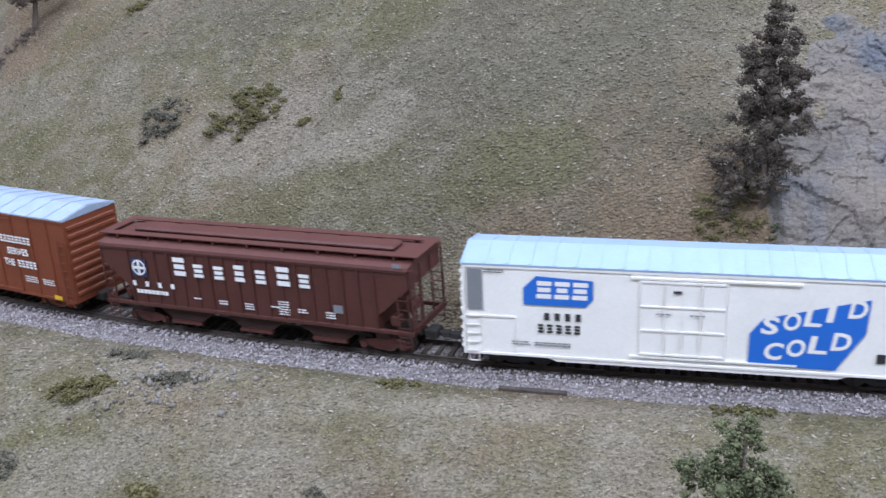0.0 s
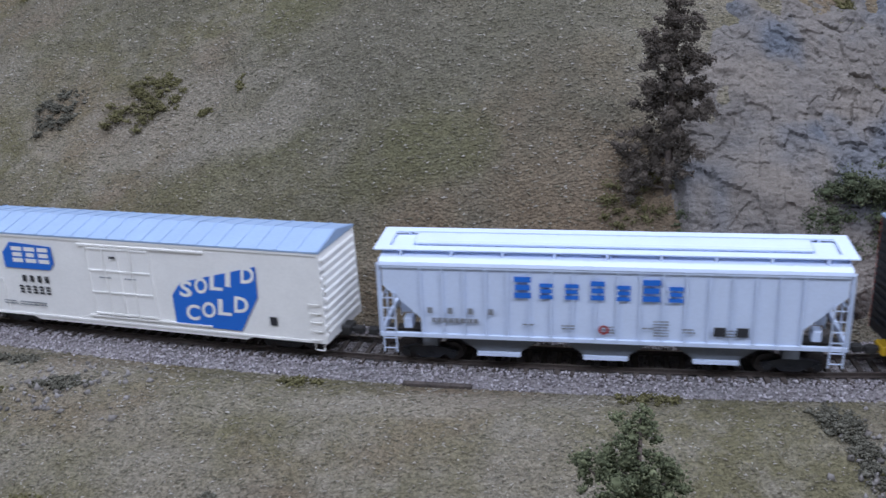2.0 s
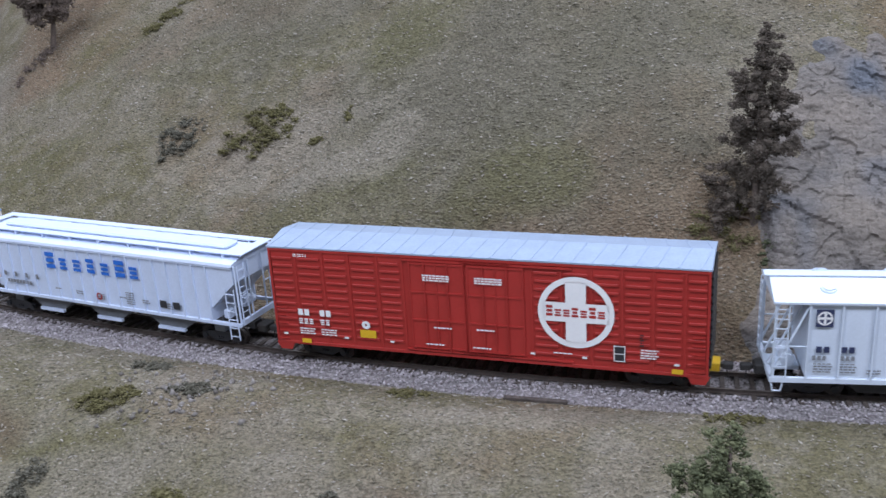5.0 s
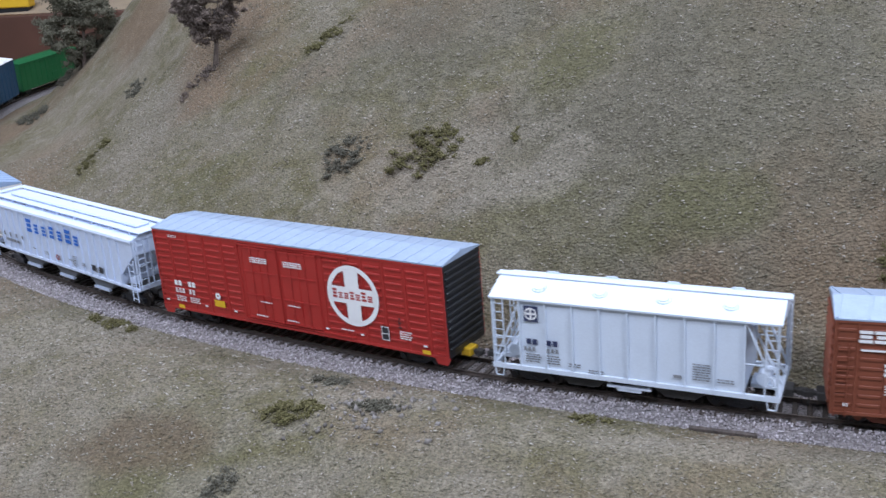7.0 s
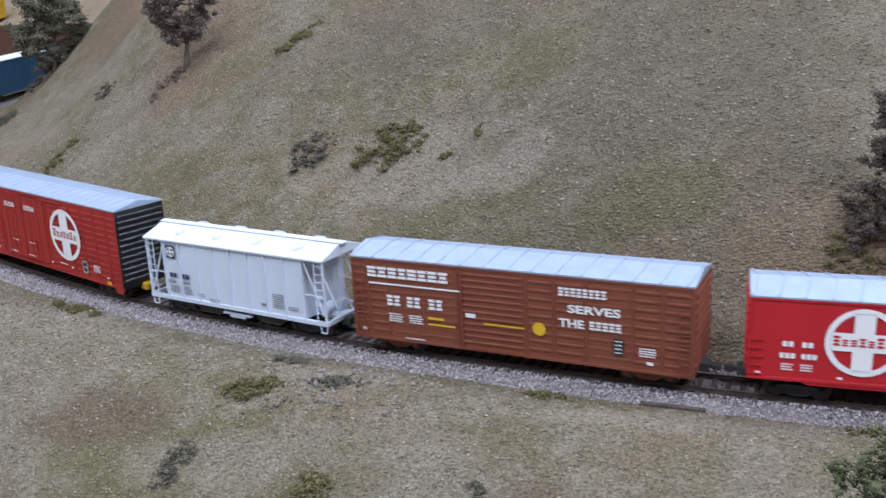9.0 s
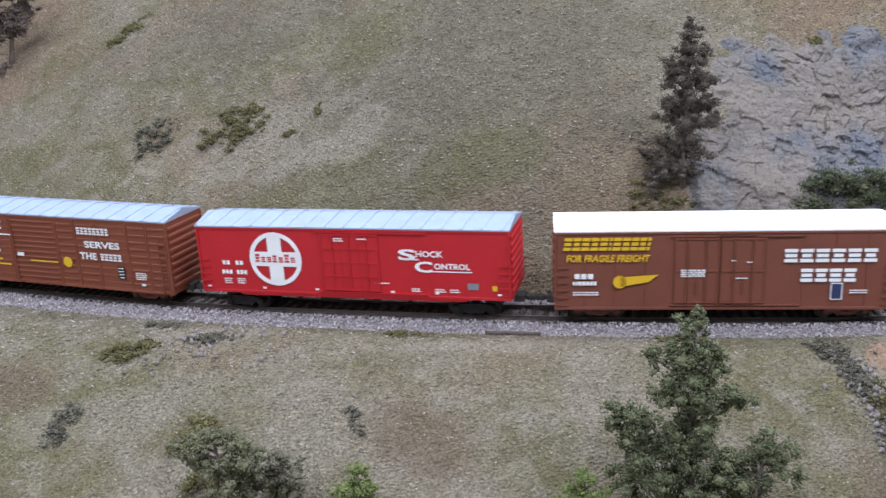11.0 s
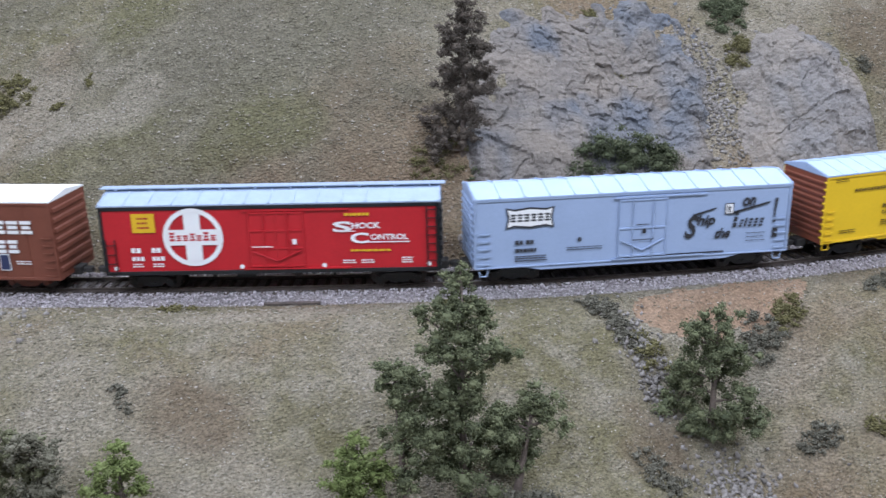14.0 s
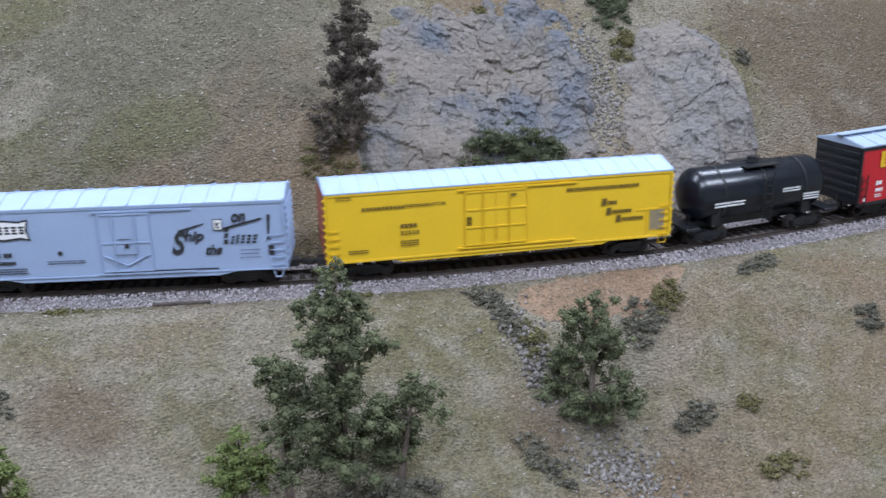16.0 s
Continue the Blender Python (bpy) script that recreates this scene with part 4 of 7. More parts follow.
    for sx in (-1, 1):
        truck(c, sx * (L / 2 - 0.021), truck_paint)
        coupler(c, sx * L / 2)
        bm = bmesh.new()
        box(bm, sx * (L / 2 - 0.021) - 0.0035, sx * (L / 2 - 0.021) + 0.0035, -0.012, 0.012, 0.0078, zb)
        part("body_bolster", bm, lower, c)
    # lettering
    bm = bmesh.new()
    hs = [0.0098, 0.0070, 0.0070, 0.0086, 0.0070, 0.0098, 0.0070]
    x, pitch = (-L * 0.235, 0.068) if badge else (-L * 0.198, 0.0545)
    for i, hh in enumerate(hs):
        big = i in (0, 5)
        blocks(bm, x, zb + h * 0.585, [0.0072 if big else 0.0058], [hh], 0, Yp)
        x += L * pitch
    part("large_lettering", bm, decal, c)
    bm = bmesh.new()
    y0 = Yp
    for i in range(4):
        rect(bm, -L * 0.39 + i * L * 0.045, zb + h * 0.33, 0.0022, 0.0028, y0)
    smallprint(bm, -L * 0.38, zb + h * 0.2, 0.020, 1, y0, 5, 0.0022)
    for i in range(6):
        smallprint(bm, -L * 0.18 + i * L * 0.085, zb + h * 0.2, 0.0052, 1 + (i * 7) % 3, y0, 20 + i)
    smallprint(bm, L * 0.10, zb + h * 0.3, 0.006, 6, y0, 31)
    part("stencilling", bm, white_marks, c)
    if badge:
        bm = bmesh.new()
        rect(bm, -L * 0.385, zb + h * 0.5, 0.0095, 0.010, Yp)
        p = part("square_badge", bm, NAVY, c, "dark square emblem")
        bm = bmesh.new()
        ring(bm, -L * 0.385 + 0.00475, zb + h * 0.5 + 0.005, 0.0034, 0.0043, Yp - 0.0001, 20)
        rect(bm, -L * 0.385 + 0.0040, zb + h * 0.5 + 0.0012, 0.0015, 0.0076, Yp - 0.0001)
        rect(bm, -L * 0.385 + 0.0010, zb + h * 0.5 + 0.0042, 0.0075, 0.0015, Yp - 0.0001)
        part("emblem_cross", bm, WHITE, p)
        bm = bmesh.new()
        rect(bm, L * 0.27, zb + h * 0.22, 0.005, 0.0042, Yp)
        rect(bm, L * 0.455, zt + 0.0015, 0.004, 0.002, -HW - 0.0009)
        part("marking_panel", bm, FADE, c)
    else:
        bm = bmesh.new()
        for k in (0.225, 0.272):
            rect(bm, L * k, zb + h * 0.13, 0.0048, 0.0042, Yp)
        part("black_panels", bm, INK, c)
        bm = bmesh.new()
        ring(bm, -L * 0.005, zb + h * 0.17, 0.0012, 0.0022, Yp, 14)
        part("red_mark", bm, RED, c)
    add(c, s_left, L)
    return c


def reefer(name, label, L, zb, zt, paint, roof, end, s_left, marks):
    c = box_body(name, label, "train cars", L, zb, zt, 0.004, paint, roof, end, BLACK, roof_args=dict(ribs=20, rib_h=0.0003), category="refrigerator car", ends=10)
    side_frame_lines(c, L, zb, zt, paint, 0.0012)
    H = zt - zb
    door(c, L * -0.115, L * 0.065, zb + H * 0.1, zt - H * 0.1, paint, (3, 2))
    sill_drop(c, -L * 0.32, L * 0.32, zb, zb - 0.0018, 0.006, paint)
    for x in (-L / 2 + 0.0045, L / 2 - 0.0045):
        grabs(c, x, -HW, zb + 0.002, 5, paint)
        bm = bmesh.new()
        for k in (-1, 1):
            bar(bm, (x + k * 0.0022, -HW + 0.0012, zb), (x + k * 0.0022, -HW + 0.0012, zb - 0.004), 0.0003)
        bar(bm, (x - 0.0022, -HW + 0.0012, zb - 0.004), (x + 0.0022, -HW + 0.0012, zb - 0.004), 0.0003)
        part("stirrup_step", bm, paint, c)
    bm = bmesh.new()
    for k in range(9):
        z = zb + 0.004 + (H - 0.008) * k / 8
        for sx in (-1, 1):
            bar(bm, (sx * (L / 2 + 0.0003), -HW - 0.0003, z), (sx * (L / 2 + 0.0003), -HW + 0.001, z), 0.0007, 6)
    part("end_bolts", bm, paint, c)
    # thin plate outlines on the machinery end
    bm = bmesh.new()
    e = -L / 2 if marks == "white" else L / 2 - 0.024
    for a, b, z0, z1 in ((e + 0.003, e + 0.024, zb + H * 0.42, zb + H * 0.44), (e + 0.0235, e + 0.0243, zb + 0.002, zb + H * 0.43), (e + 0.0085, e + 0.009, zb + 0.002, zb + H * 0.43)):
        box(bm, a, b, -HW - 0.0002, -HW + 0.0005, z0, z1)
    part("machinery_panel", bm, paint, c)
    return c, H


def car_white_reefer():
    L, zb, zt = 0.2025, 0.009, 0.0532
    c, H = reefer("refrigerator_car", "off-white model refrigerator car with blue slogans and grey roof coloured as under blue light", L, zb, zt, CREAM, ROOFLIT_GREY, CREAM, 0.018, "white")
    X = lambda u: (u - 0.5) * L
    Z = lambda v: zb + v * H
    bm = bmesh.new()
    flat(bm, ((X(0.137), Z(0.58)), (X(0.272), Z(0.58)), (X(0.287), Z(0.66)), (X(0.287), Z(0.86)), (X(0.165), Z(0.89)), (X(0.137), Z(0.76))), Y)
    part("blue_emblem_panel", bm, BLUE, c)
    bm = bmesh.new()
    flat(bm, ((X(0.612), Z(0.07)), (X(0.785), Z(0.06)), (X(0.838), Z(0.46)), (X(0.842), Z(0.80)), (X(0.638), Z(0.56)), (X(0.612), Z(0.40))), Y)
    part("blue_slogan_panel", bm, BLUE, c)
    bm = bmesh.new()
    blocks(bm, X(0.165), Z(0.655), [L * 0.032] * 3, [H * 0.185] * 3, L * 0.007, Y - 0.0001, L * 0.002)
    part("white_emblem", bm, CREAM, c)
    bm = bmesh.new()
    # block capitals on the slogan, climbing to the end of the car
    for i, ch in enumerate("SOLID"):
        words(bm, ch, X(0.632 + i * 0.042), Z(0.40 + i * 0.052), L * (0.034 if ch != "I" else 0.014), H * 0.185, Y - 0.0001, L * 0.006)
    for i, ch in enumerate("COLD"):
        words(bm, ch, X(0.640 + i * 0.044), Z(0.135 + i * 0.045), L * 0.037, H * 0.185, Y - 0.0001, L * 0.006)
    part("white_slogan", bm, CREAM, c)
    bm = bmesh.new()
    blocks(bm, X(0.182), Z(0.42), [0.0022] * 4, [H * 0.08] * 4, 0.0024, Y, hollow=False)
    blocks(bm, X(0.168), Z(0.28), [0.0026] * 5, [H * 0.095] * 5, 0.0014, Y)
    rect(bm, X(0.863), Z(0.16), 0.0036, H * 0.095, Y)
    smallprint(bm, X(0.05), Z(0.93), 0.009, 2, Y, 8, 0.0005, 0.001)
    part("black_stencilling", bm, INK, c)
    bm = bmesh.new()
    rect(bm, X(0.012), Z(0.50), L * 0.034, H * 0.44, Y)
    smallprint(bm, X(0.11), Z(0.16), 0.008, 2, Y, 9)
    smallprint(bm, X(0.16), Z(0.16), 0.016, 2, Y, 10)
    smallprint(bm, X(0.42), Z(0.55), 0.007, 1, Y - 0.0009, 11)
    smallprint(bm, X(0.49), Z(0.55), 0.007, 1, Y - 0.0009, 12)
    part("grey_stencilling", bm, FADE, c)
    bm = bmesh.new()
    rect(bm, X(0.455), Z(0.78), 0.0034, 0.0012, Y - 0.0009)
    part("door_placard", bm, INK, c)
    add(c, 0.015, L)


def car_yellow_reefer():
    L, zb, zt = 0.2025, 0.012, 0.0525
    c, H = reefer("refrigerator_car", "yellow model refrigerator car with pale roof and brown ends", L, zb, zt, YELLOW, ROOFLIT_PALE, OXIDE, 1.882, "yellow")
    X = lambda u: (u - 0.5) * L
    Z = lambda v: zb + v * H
    bm = bmesh.new()
    blocks(bm, X(0.10), Z(0.73), [0.0016] * 11, [0.0017] * 11, 0.0006, Y, hollow=False)
    words(bm, "REFRIGERATOR", X(0.22), Z(0.74), 0.023, 0.0017, Y)
    blocks(bm, X(0.205), Z(0.45), [0.0018] * 4, [0.0022] * 4, 0.0006, Y, hollow=False)
    blocks(bm, X(0.205), Z(0.35), [0.0016] * 5, [0.0022] * 5, 0.0006, Y)
    smallprint(bm, X(0.06), Z(0.16), 0.011, 2, Y, 13)
    smallprint(bm, X(0.03), Z(0.92), 0.009, 2, Y, 14, 0.0005, 0.001)
    smallprint(bm, X(0.205), Z(0.25), 0.010, 3, Y, 15)
    rect(bm, X(0.39), Z(0.40), 0.0032, H * 0.13, Y)
    rect(bm, X(0.515), Z(0.80), 0.0036, 0.0012, Y - 0.0009)
    blocks(bm, X(0.68), Z(0.79), [0.0016] * 21, [0.0018] * 21, 0.0005, Y, hollow=False)
    for i, (u, v, n) in enumerate(((0.785, 0.54, 4), (0.80, 0.40, 8), (0.83, 0.28, 9))):
        rect(bm, X(u), Z(v), 0.0028, 0.0042, Y, 0.0004)
        blocks(bm, X(u) + 0.0036, Z(v) + 0.0006, [0.0012] * n, [0.002] * n, 0.0003, Y, hollow=False)
    part("dark_lettering", bm, FAINT, c)
    bm = bmesh.new()
    for k in range(7):
        rect(bm, X(0.935) + k * 0.0013, Z(0.12), 0.0007, H * 0.3, Y)
    part("louvre", bm, FADE, c)
    add(c, 1.8655, L)


def car_high_red():
    L, zb, zt = 0.2155, 0.0102, 0.0630
    c = box_body("high_cube_boxcar", "tall red model boxcar with silver roof and round white emblem", "train cars", L, zb, zt, 0.003, RED, SILVER, BLACK, BLACK,
                 roof_args=dict(ribs=22, skew=0.004, rib_h=0.00025), ends=12, pocket=SAFETY)
    side_frame_lines(c, L, zb, zt, RED, 0.0016, 0.0014)
    X = lambda u: (u - 0.5) * L
    H = zt - zb
    Z = lambda v: zb + v * H
    left = [0.0, 0.066, 0.135, 0.20, 0.27, 0.33]
    right = [0.625, 0.69, 0.755, 0.82, 0.885, 0.95, 1.0]
    posts(c, [X(u) for u in left[1:] + right[:-1]], zb + 0.0016, zt - 0.0024, RED, 0.001, 0.0005)
    beads(c, [(X(a) + 0.0016, X(b) - 0.0016) for a, b in list(zip(left, left[1:])) + list(zip(right, right[1:]))], zb + 0.004, zt - 0.004, RED, 11, 0.0006)
    door(c, X(0.345), X(0.475), zb + 0.0035, zt - 0.004, RED, (3, 2), 2)
    door(c, X(0.48), X(0.61), zb + 0.0035, zt - 0.004, RED, (3, 2), 2)
    for x in (X(0.02), X(0.98)):
        grabs(c, x, -HW, zb + 0.003, 5, RED)
        bm = bmesh.new()
        slab(bm, ((x - 0.005, zb + 0.0004), (x + 0.005, zb + 0.0004), (x + 0.003, zb - 0.0035), (x - 0.003, zb - 0.0035)), -HW, -HW + 0.001)
        part("stirrup_step", bm, RED, c)
    cross_badge(c, X(0.722), Z(0.535), 0.0178, Yp, RED)
    bm = bmesh.new()
    for k, (u, n) in enumerate(((0.063, 2), (0.118, 2))):
        blocks(bm, X(u), Z(0.315), [0.0026] * n, [0.0034] * n, 0.0008, Yp, hollow=False)
        blocks(bm, X(u), Z(0.225), [0.0021] * (3 - k), [0.0030] * (3 - k), 0.0008, Yp)
        smallprint(bm, X(u), Z(0.17), 0.0085, 3, Yp, 40 + k)
    smallprint(bm, X(0.065), Z(0.93), 0.0075, 2, Yp, 42, 0.0005, 0.0009)
    for u in (0.38, 0.50):
        smallprint(bm, X(u), Z(0.80), 0.0135, 3, Y - 0.0012, 43, 0.0008, 0.0012)
    for u in (0.02, 0.176, 0.29, 0.62, 0.735, 0.93):
        rect(bm, X(u), Z(0.10), 0.0022, 0.0011, Yp)
    for u, v in ((0.38, 0.12), (0.49, 0.12), (0.50, 0.30), (0.40, 0.29)):
        smallprint(bm, X(u), Z(v), 0.009, 1, Y - 0.0012, 44)
    smallprint(bm, X(0.672), Z(0.13), 0.009, 1, Yp, 46)
    smallprint(bm, X(0.86), Z(0.22), 0.008, 4, Yp, 47)
    ring(bm, X(0.233), Z(0.26), 0.0006, 0.0022, Yp, 16)
    part("white_lettering", bm, WHITE, c)
    bm = bmesh.new()
    rect(bm, X(0.217), Z(0.13), 0.0085, 0.0042, Yp)
    rect(bm, X(0.066), Z(0.025), 0.005, 0.0024, Yp)
    rect(bm, X(0.925), Z(0.025), 0.005, 0.0024, Yp)
    part("yellow_placard", bm, SAFETY, c)
    bm = bmesh.new()
    rect(bm, X(0.803), Z(0.10), 0.0052, 0.0082, Yp)
    smallprint(bm, X(0.858), Z(0.36), 0.002, 5, Yp, 48)
    p = part("data_panel", bm, INK, c)
    bm = bmesh.new()
    for z in (0.10, 0.17, 0.243):
        rect(bm, X(0.803), Z(z), 0.0052, 0.0004, Yp - 0.0001)
    for dx in (0, 0.0048):
        rect(bm, X(0.803) + dx, Z(0.10), 0.0004, 0.0082, Yp - 0.0001)
    part("panel_border", bm, WHITE, p)
    add(c, 0.4555, L)


def car_two_bay():
    L, zb, zt = 0.141, 0.0125, 0.0485
    c = thing("covered_hopper", "light grey two-bay model hopper with open ends and roof hatches", "hopper car", "train cars")
    X = lambda u: (u - 0.5) * L
    H = zt - zb
    bm = bmesh.new()
    slab(bm, ((X(0.11), zb), (X(0.885), zb), (X(0.885), zt), (X(0.11), zt)), -HW + 0.0006, HW - 0.0006)
    part("body", bm, LIGHT, c)
    for k in range(9):
        x = X(0.11 + 0.775 * k / 8)
        for sd in (-1, 1):
            y0, y1 = sorted((sd * (HW - 0.0007), sd * (HW + 0.0007)))
            piece("side_post", x - 0.0004, x + 0.0004, y0, y1, zb, zt, LIGHT, c)
    bm = bmesh.new()
    for sd in (-1, 1):
        y0, y1 = sorted((sd * (HW - 0.0014), sd * (HW + 0.0004)))
        box(bm, -L / 2, L / 2, y0, y1, zb - 0.0022, zb + 0.0004, 0.0002)
    for sx in (-1, 1):
        a, b = sorted((sx * L / 2, sx * (L / 2 - 0.002)))
        box(bm, a, b, -HW, HW, zb - 0.0022, zb + 0.0004, 0.0002)
        a, b = sorted((sx * L / 2, sx * (L / 2 - 0.015)))
        box(bm, a, b, -0.006, 0.006, zb - 0.002, zb)
    part("end_sill", bm, LIGHT, c)
    bm = bmesh.new()
    prism(bm, ((-HW - 0.0012, zt), (HW + 0.0012, zt), (HW + 0.0012, zt + 0.001), (0.004, zt + 0.0062), (-0.004, zt + 0.0062), (-HW - 0.0012, zt + 0.001)), -L / 2, L / 2)
    roof = part("roof", bm, LIGHT, c)
    for k in range(4):
        for sd in (-1, 1):
            x = X(0.17 + k * 0.22)
            bm = bmesh.new()
            n = 14
            tilt = -sd * 0.34
            cy = sd * 0.0105
            cz = zt + 0.0062 - (0.0105 - 0.004) * 0.36
            for r, z0, z1 in ((0.0036, 0, 0.0010), (0.0028, 0.0009, 0.0016)):
                lo = [bm.verts.new((x + r * math.cos(2 * math.pi * i / n), cy + r * math.sin(2 * math.pi * i / n), cz + z0 + tilt * r * math.sin(2 * math.pi * i / n) * 1.0 - 0.0004)) for i in range(n)]
                hi = [bm.verts.new((x + r * math.cos(2 * math.pi * i / n), cy + r * math.sin(2 * math.pi * i / n), cz + z1 + tilt * r * math.sin(2 * math.pi * i / n) * 1.0)) for i in range(n)]
                for i in range(n):
                    bm.faces.new((lo[i], lo[(i + 1) % n], hi[(i + 1) % n], hi[i]))
                bm.faces.new(hi)
            part("hatch", bm, LIGHT, roof)
    bm = bmesh.new()
    box(bm, -L / 2 - 0.002, L / 2 + 0.002, -0.0028, 0.0028, zt + 0.0066, zt + 0.0071)
    for k in range(8):
        x = X(0.06 + 0.88 * k / 7)
        box(bm, x - 0.0004, x + 0.0004, -0.0025, 0.0025, zt + 0.006, zt + 0.0067)
    part("running_board", bm, LIGHT, roof)
    for sx in (-1, 1):
        bm = bmesh.new()
        xo, xi = sx * (L / 2 - 0.001), sx * (L / 2 - 0.0155)
        for sd in (-1, 1):
            box(bm, min(xo, xo - sx * 0.0012), max(xo, xo - sx * 0.0012), sd * (HW - 0.0008) - 0.0006, sd * (HW - 0.0008) + 0.0006, zb, zt)
            bar(bm, (xi, sd * (HW - 0.001), zt - 0.001), (xo, sd * (HW - 0.001), zb + 0.001), 0.0006)
            bar(bm, (xi, sd * 0.006, zt - 0.004), (xo, sd * 0.006, zb + 0.001), 0.0006)
            bar(bm, (xo, sd * (HW - 0.001), zb + H * 0.42), (xi, sd * (HW - 0.001), zb + H * 0.42), 0.0004)
        part("end_frame", bm, LIGHT, c)
        bm = bmesh.new()
        cylinder(bm, 0.0032, -0.010, -0.002, sx * (L / 2 - 0.009), zb + 0.0045, 12)
        box(bm, sx * (L / 2 - 0.009) - 0.003, sx * (L / 2 - 0.009) + 0.003, 0.002, 0.009, zb, zb + 0.006, 0.0006)
        part("brake_cylinder", bm, LIGHT, c)
        ladder(c, sx * (L / 2 - 0.004), -HW - 0.0002, zb - 0.001, zt, LIGHT, 0.0058)
        ladder(c, sx * (L / 2 + 0.0004), HW - 0.006, zb - 0.001, zt, LIGHT, 0.0058, False)
        bm = bmesh.new()
        x = sx * (L / 2 - 0.0035)
        for k in (-1, 1):
            bar(bm, (x + k * 0.0025, -HW + 0.0004, zb - 0.002), (x + k * 0.0018, -HW + 0.0004, zb - 0.0065), 0.0004)
        bar(bm, (x - 0.0018, -HW + 0.0004, zb - 0.0065), (x + 0.0018, -HW + 0.0004, zb - 0.0065), 0.0004)
        part("stirrup_step", bm, LIGHT, c)
        truck(c, sx * (L / 2 - 0.020), BLACK)
        coupler(c, sx * L / 2)
    for k in (-1, 1):
        bm = bmesh.new()
        x = k * L * 0.17
        slab(bm, ((x - 0.018, zb - 0.0005), (x - 0.007, zb - 0.0085), (x + 0.007, zb - 0.0085), (x + 0.018, zb - 0.0005)), -HW + 0.004, HW - 0.004)
        part("hopper_bay", bm, DARKGREY, c)
    bm = bmesh.new()
    box(bm, -0.011, 0.011, -HW + 0.0012, -HW + 0.003, zb - 0.0058, zb - 0.0046)
    bar(bm, (-0.009, -HW + 0.002, zb - 0.005), (-0.011, -HW + 0.002, zb - 0.002), 0.0004)
    bar(bm, (0.009, -HW + 0.002, zb - 0.005), (0.011, -HW + 0.002, zb - 0.002), 0.0004)
    box(bm, -0.006, 0.006, -HW + 0.0016, -HW + 0.0028, zb - 0.0075, zb - 0.0056)
    part("outlet_gear", bm, LIGHT, c)
    bm = bmesh.new()
    rect(bm, X(0.128), zb + H * 0.70, 0.0074, 0.0084, Y)
    blocks(bm, X(0.135), zb + H * 0.36, [0.0024, 0.0024], [0.003] * 2, 0.0008, Y, hollow=False)
    blocks(bm, X(0.21), zb + H * 0.36, [0.0024, 0.0024], [0.003] * 2, 0.0008, Y, hollow=False)
    p = part("dark_lettering", bm, NAVY, c)
    bm = bmesh.new()
    ring(bm, X(0.128) + 0.0037, zb + H * 0.7 + 0.0042, 0.0025, 0.0033, Y - 0.0001, 18)
    rect(bm, X(0.128) + 0.0032, zb + H * 0.7 + 0.0009, 0.0011, 0.0066, Y - 0.0001)
    rect(bm, X(0.128) + 0.0005, zb + H * 0.7 + 0.0037, 0.0064, 0.0011, Y - 0.0001)
    part("emblem_cross", bm, WHITE, p)
    bm = bmesh.new()
    blocks(bm, X(0.125), zb + H * 0.26, [0.0014] * 3, [0.0022] * 3, 0.0008, Y, hollow=False)
    blocks(bm, X(0.21), zb + H * 0.26, [0.0014] * 3, [0.0022] * 3, 0.0008, Y, hollow=False)
    smallprint(bm, X(0.13), zb + H * 0.2, 0.008, 4, Y, 60)
    smallprint(bm, X(0.21), zb + H * 0.2, 0.007, 4, Y, 61)
    smallprint(bm, X(0.29), zb + H * 0.12, 0.006, 2, Y, 62)
    smallprint(bm, X(0.36), zb + H * 0.06, 0.008, 2, Y, 63)
    smallprint(bm, X(0.72), zb + H * 0.34, 0.008, 7, Y, 64)
    smallprint(bm, X(0.80), zb + H * 0.16, 0.008, 2, Y, 65)
    rect(bm, X(0.655), zb + H * 0.12, 0.004, 0.0016, Y)
    part("stencilling", bm, FADE, c)
    add(c, 0.694, L)


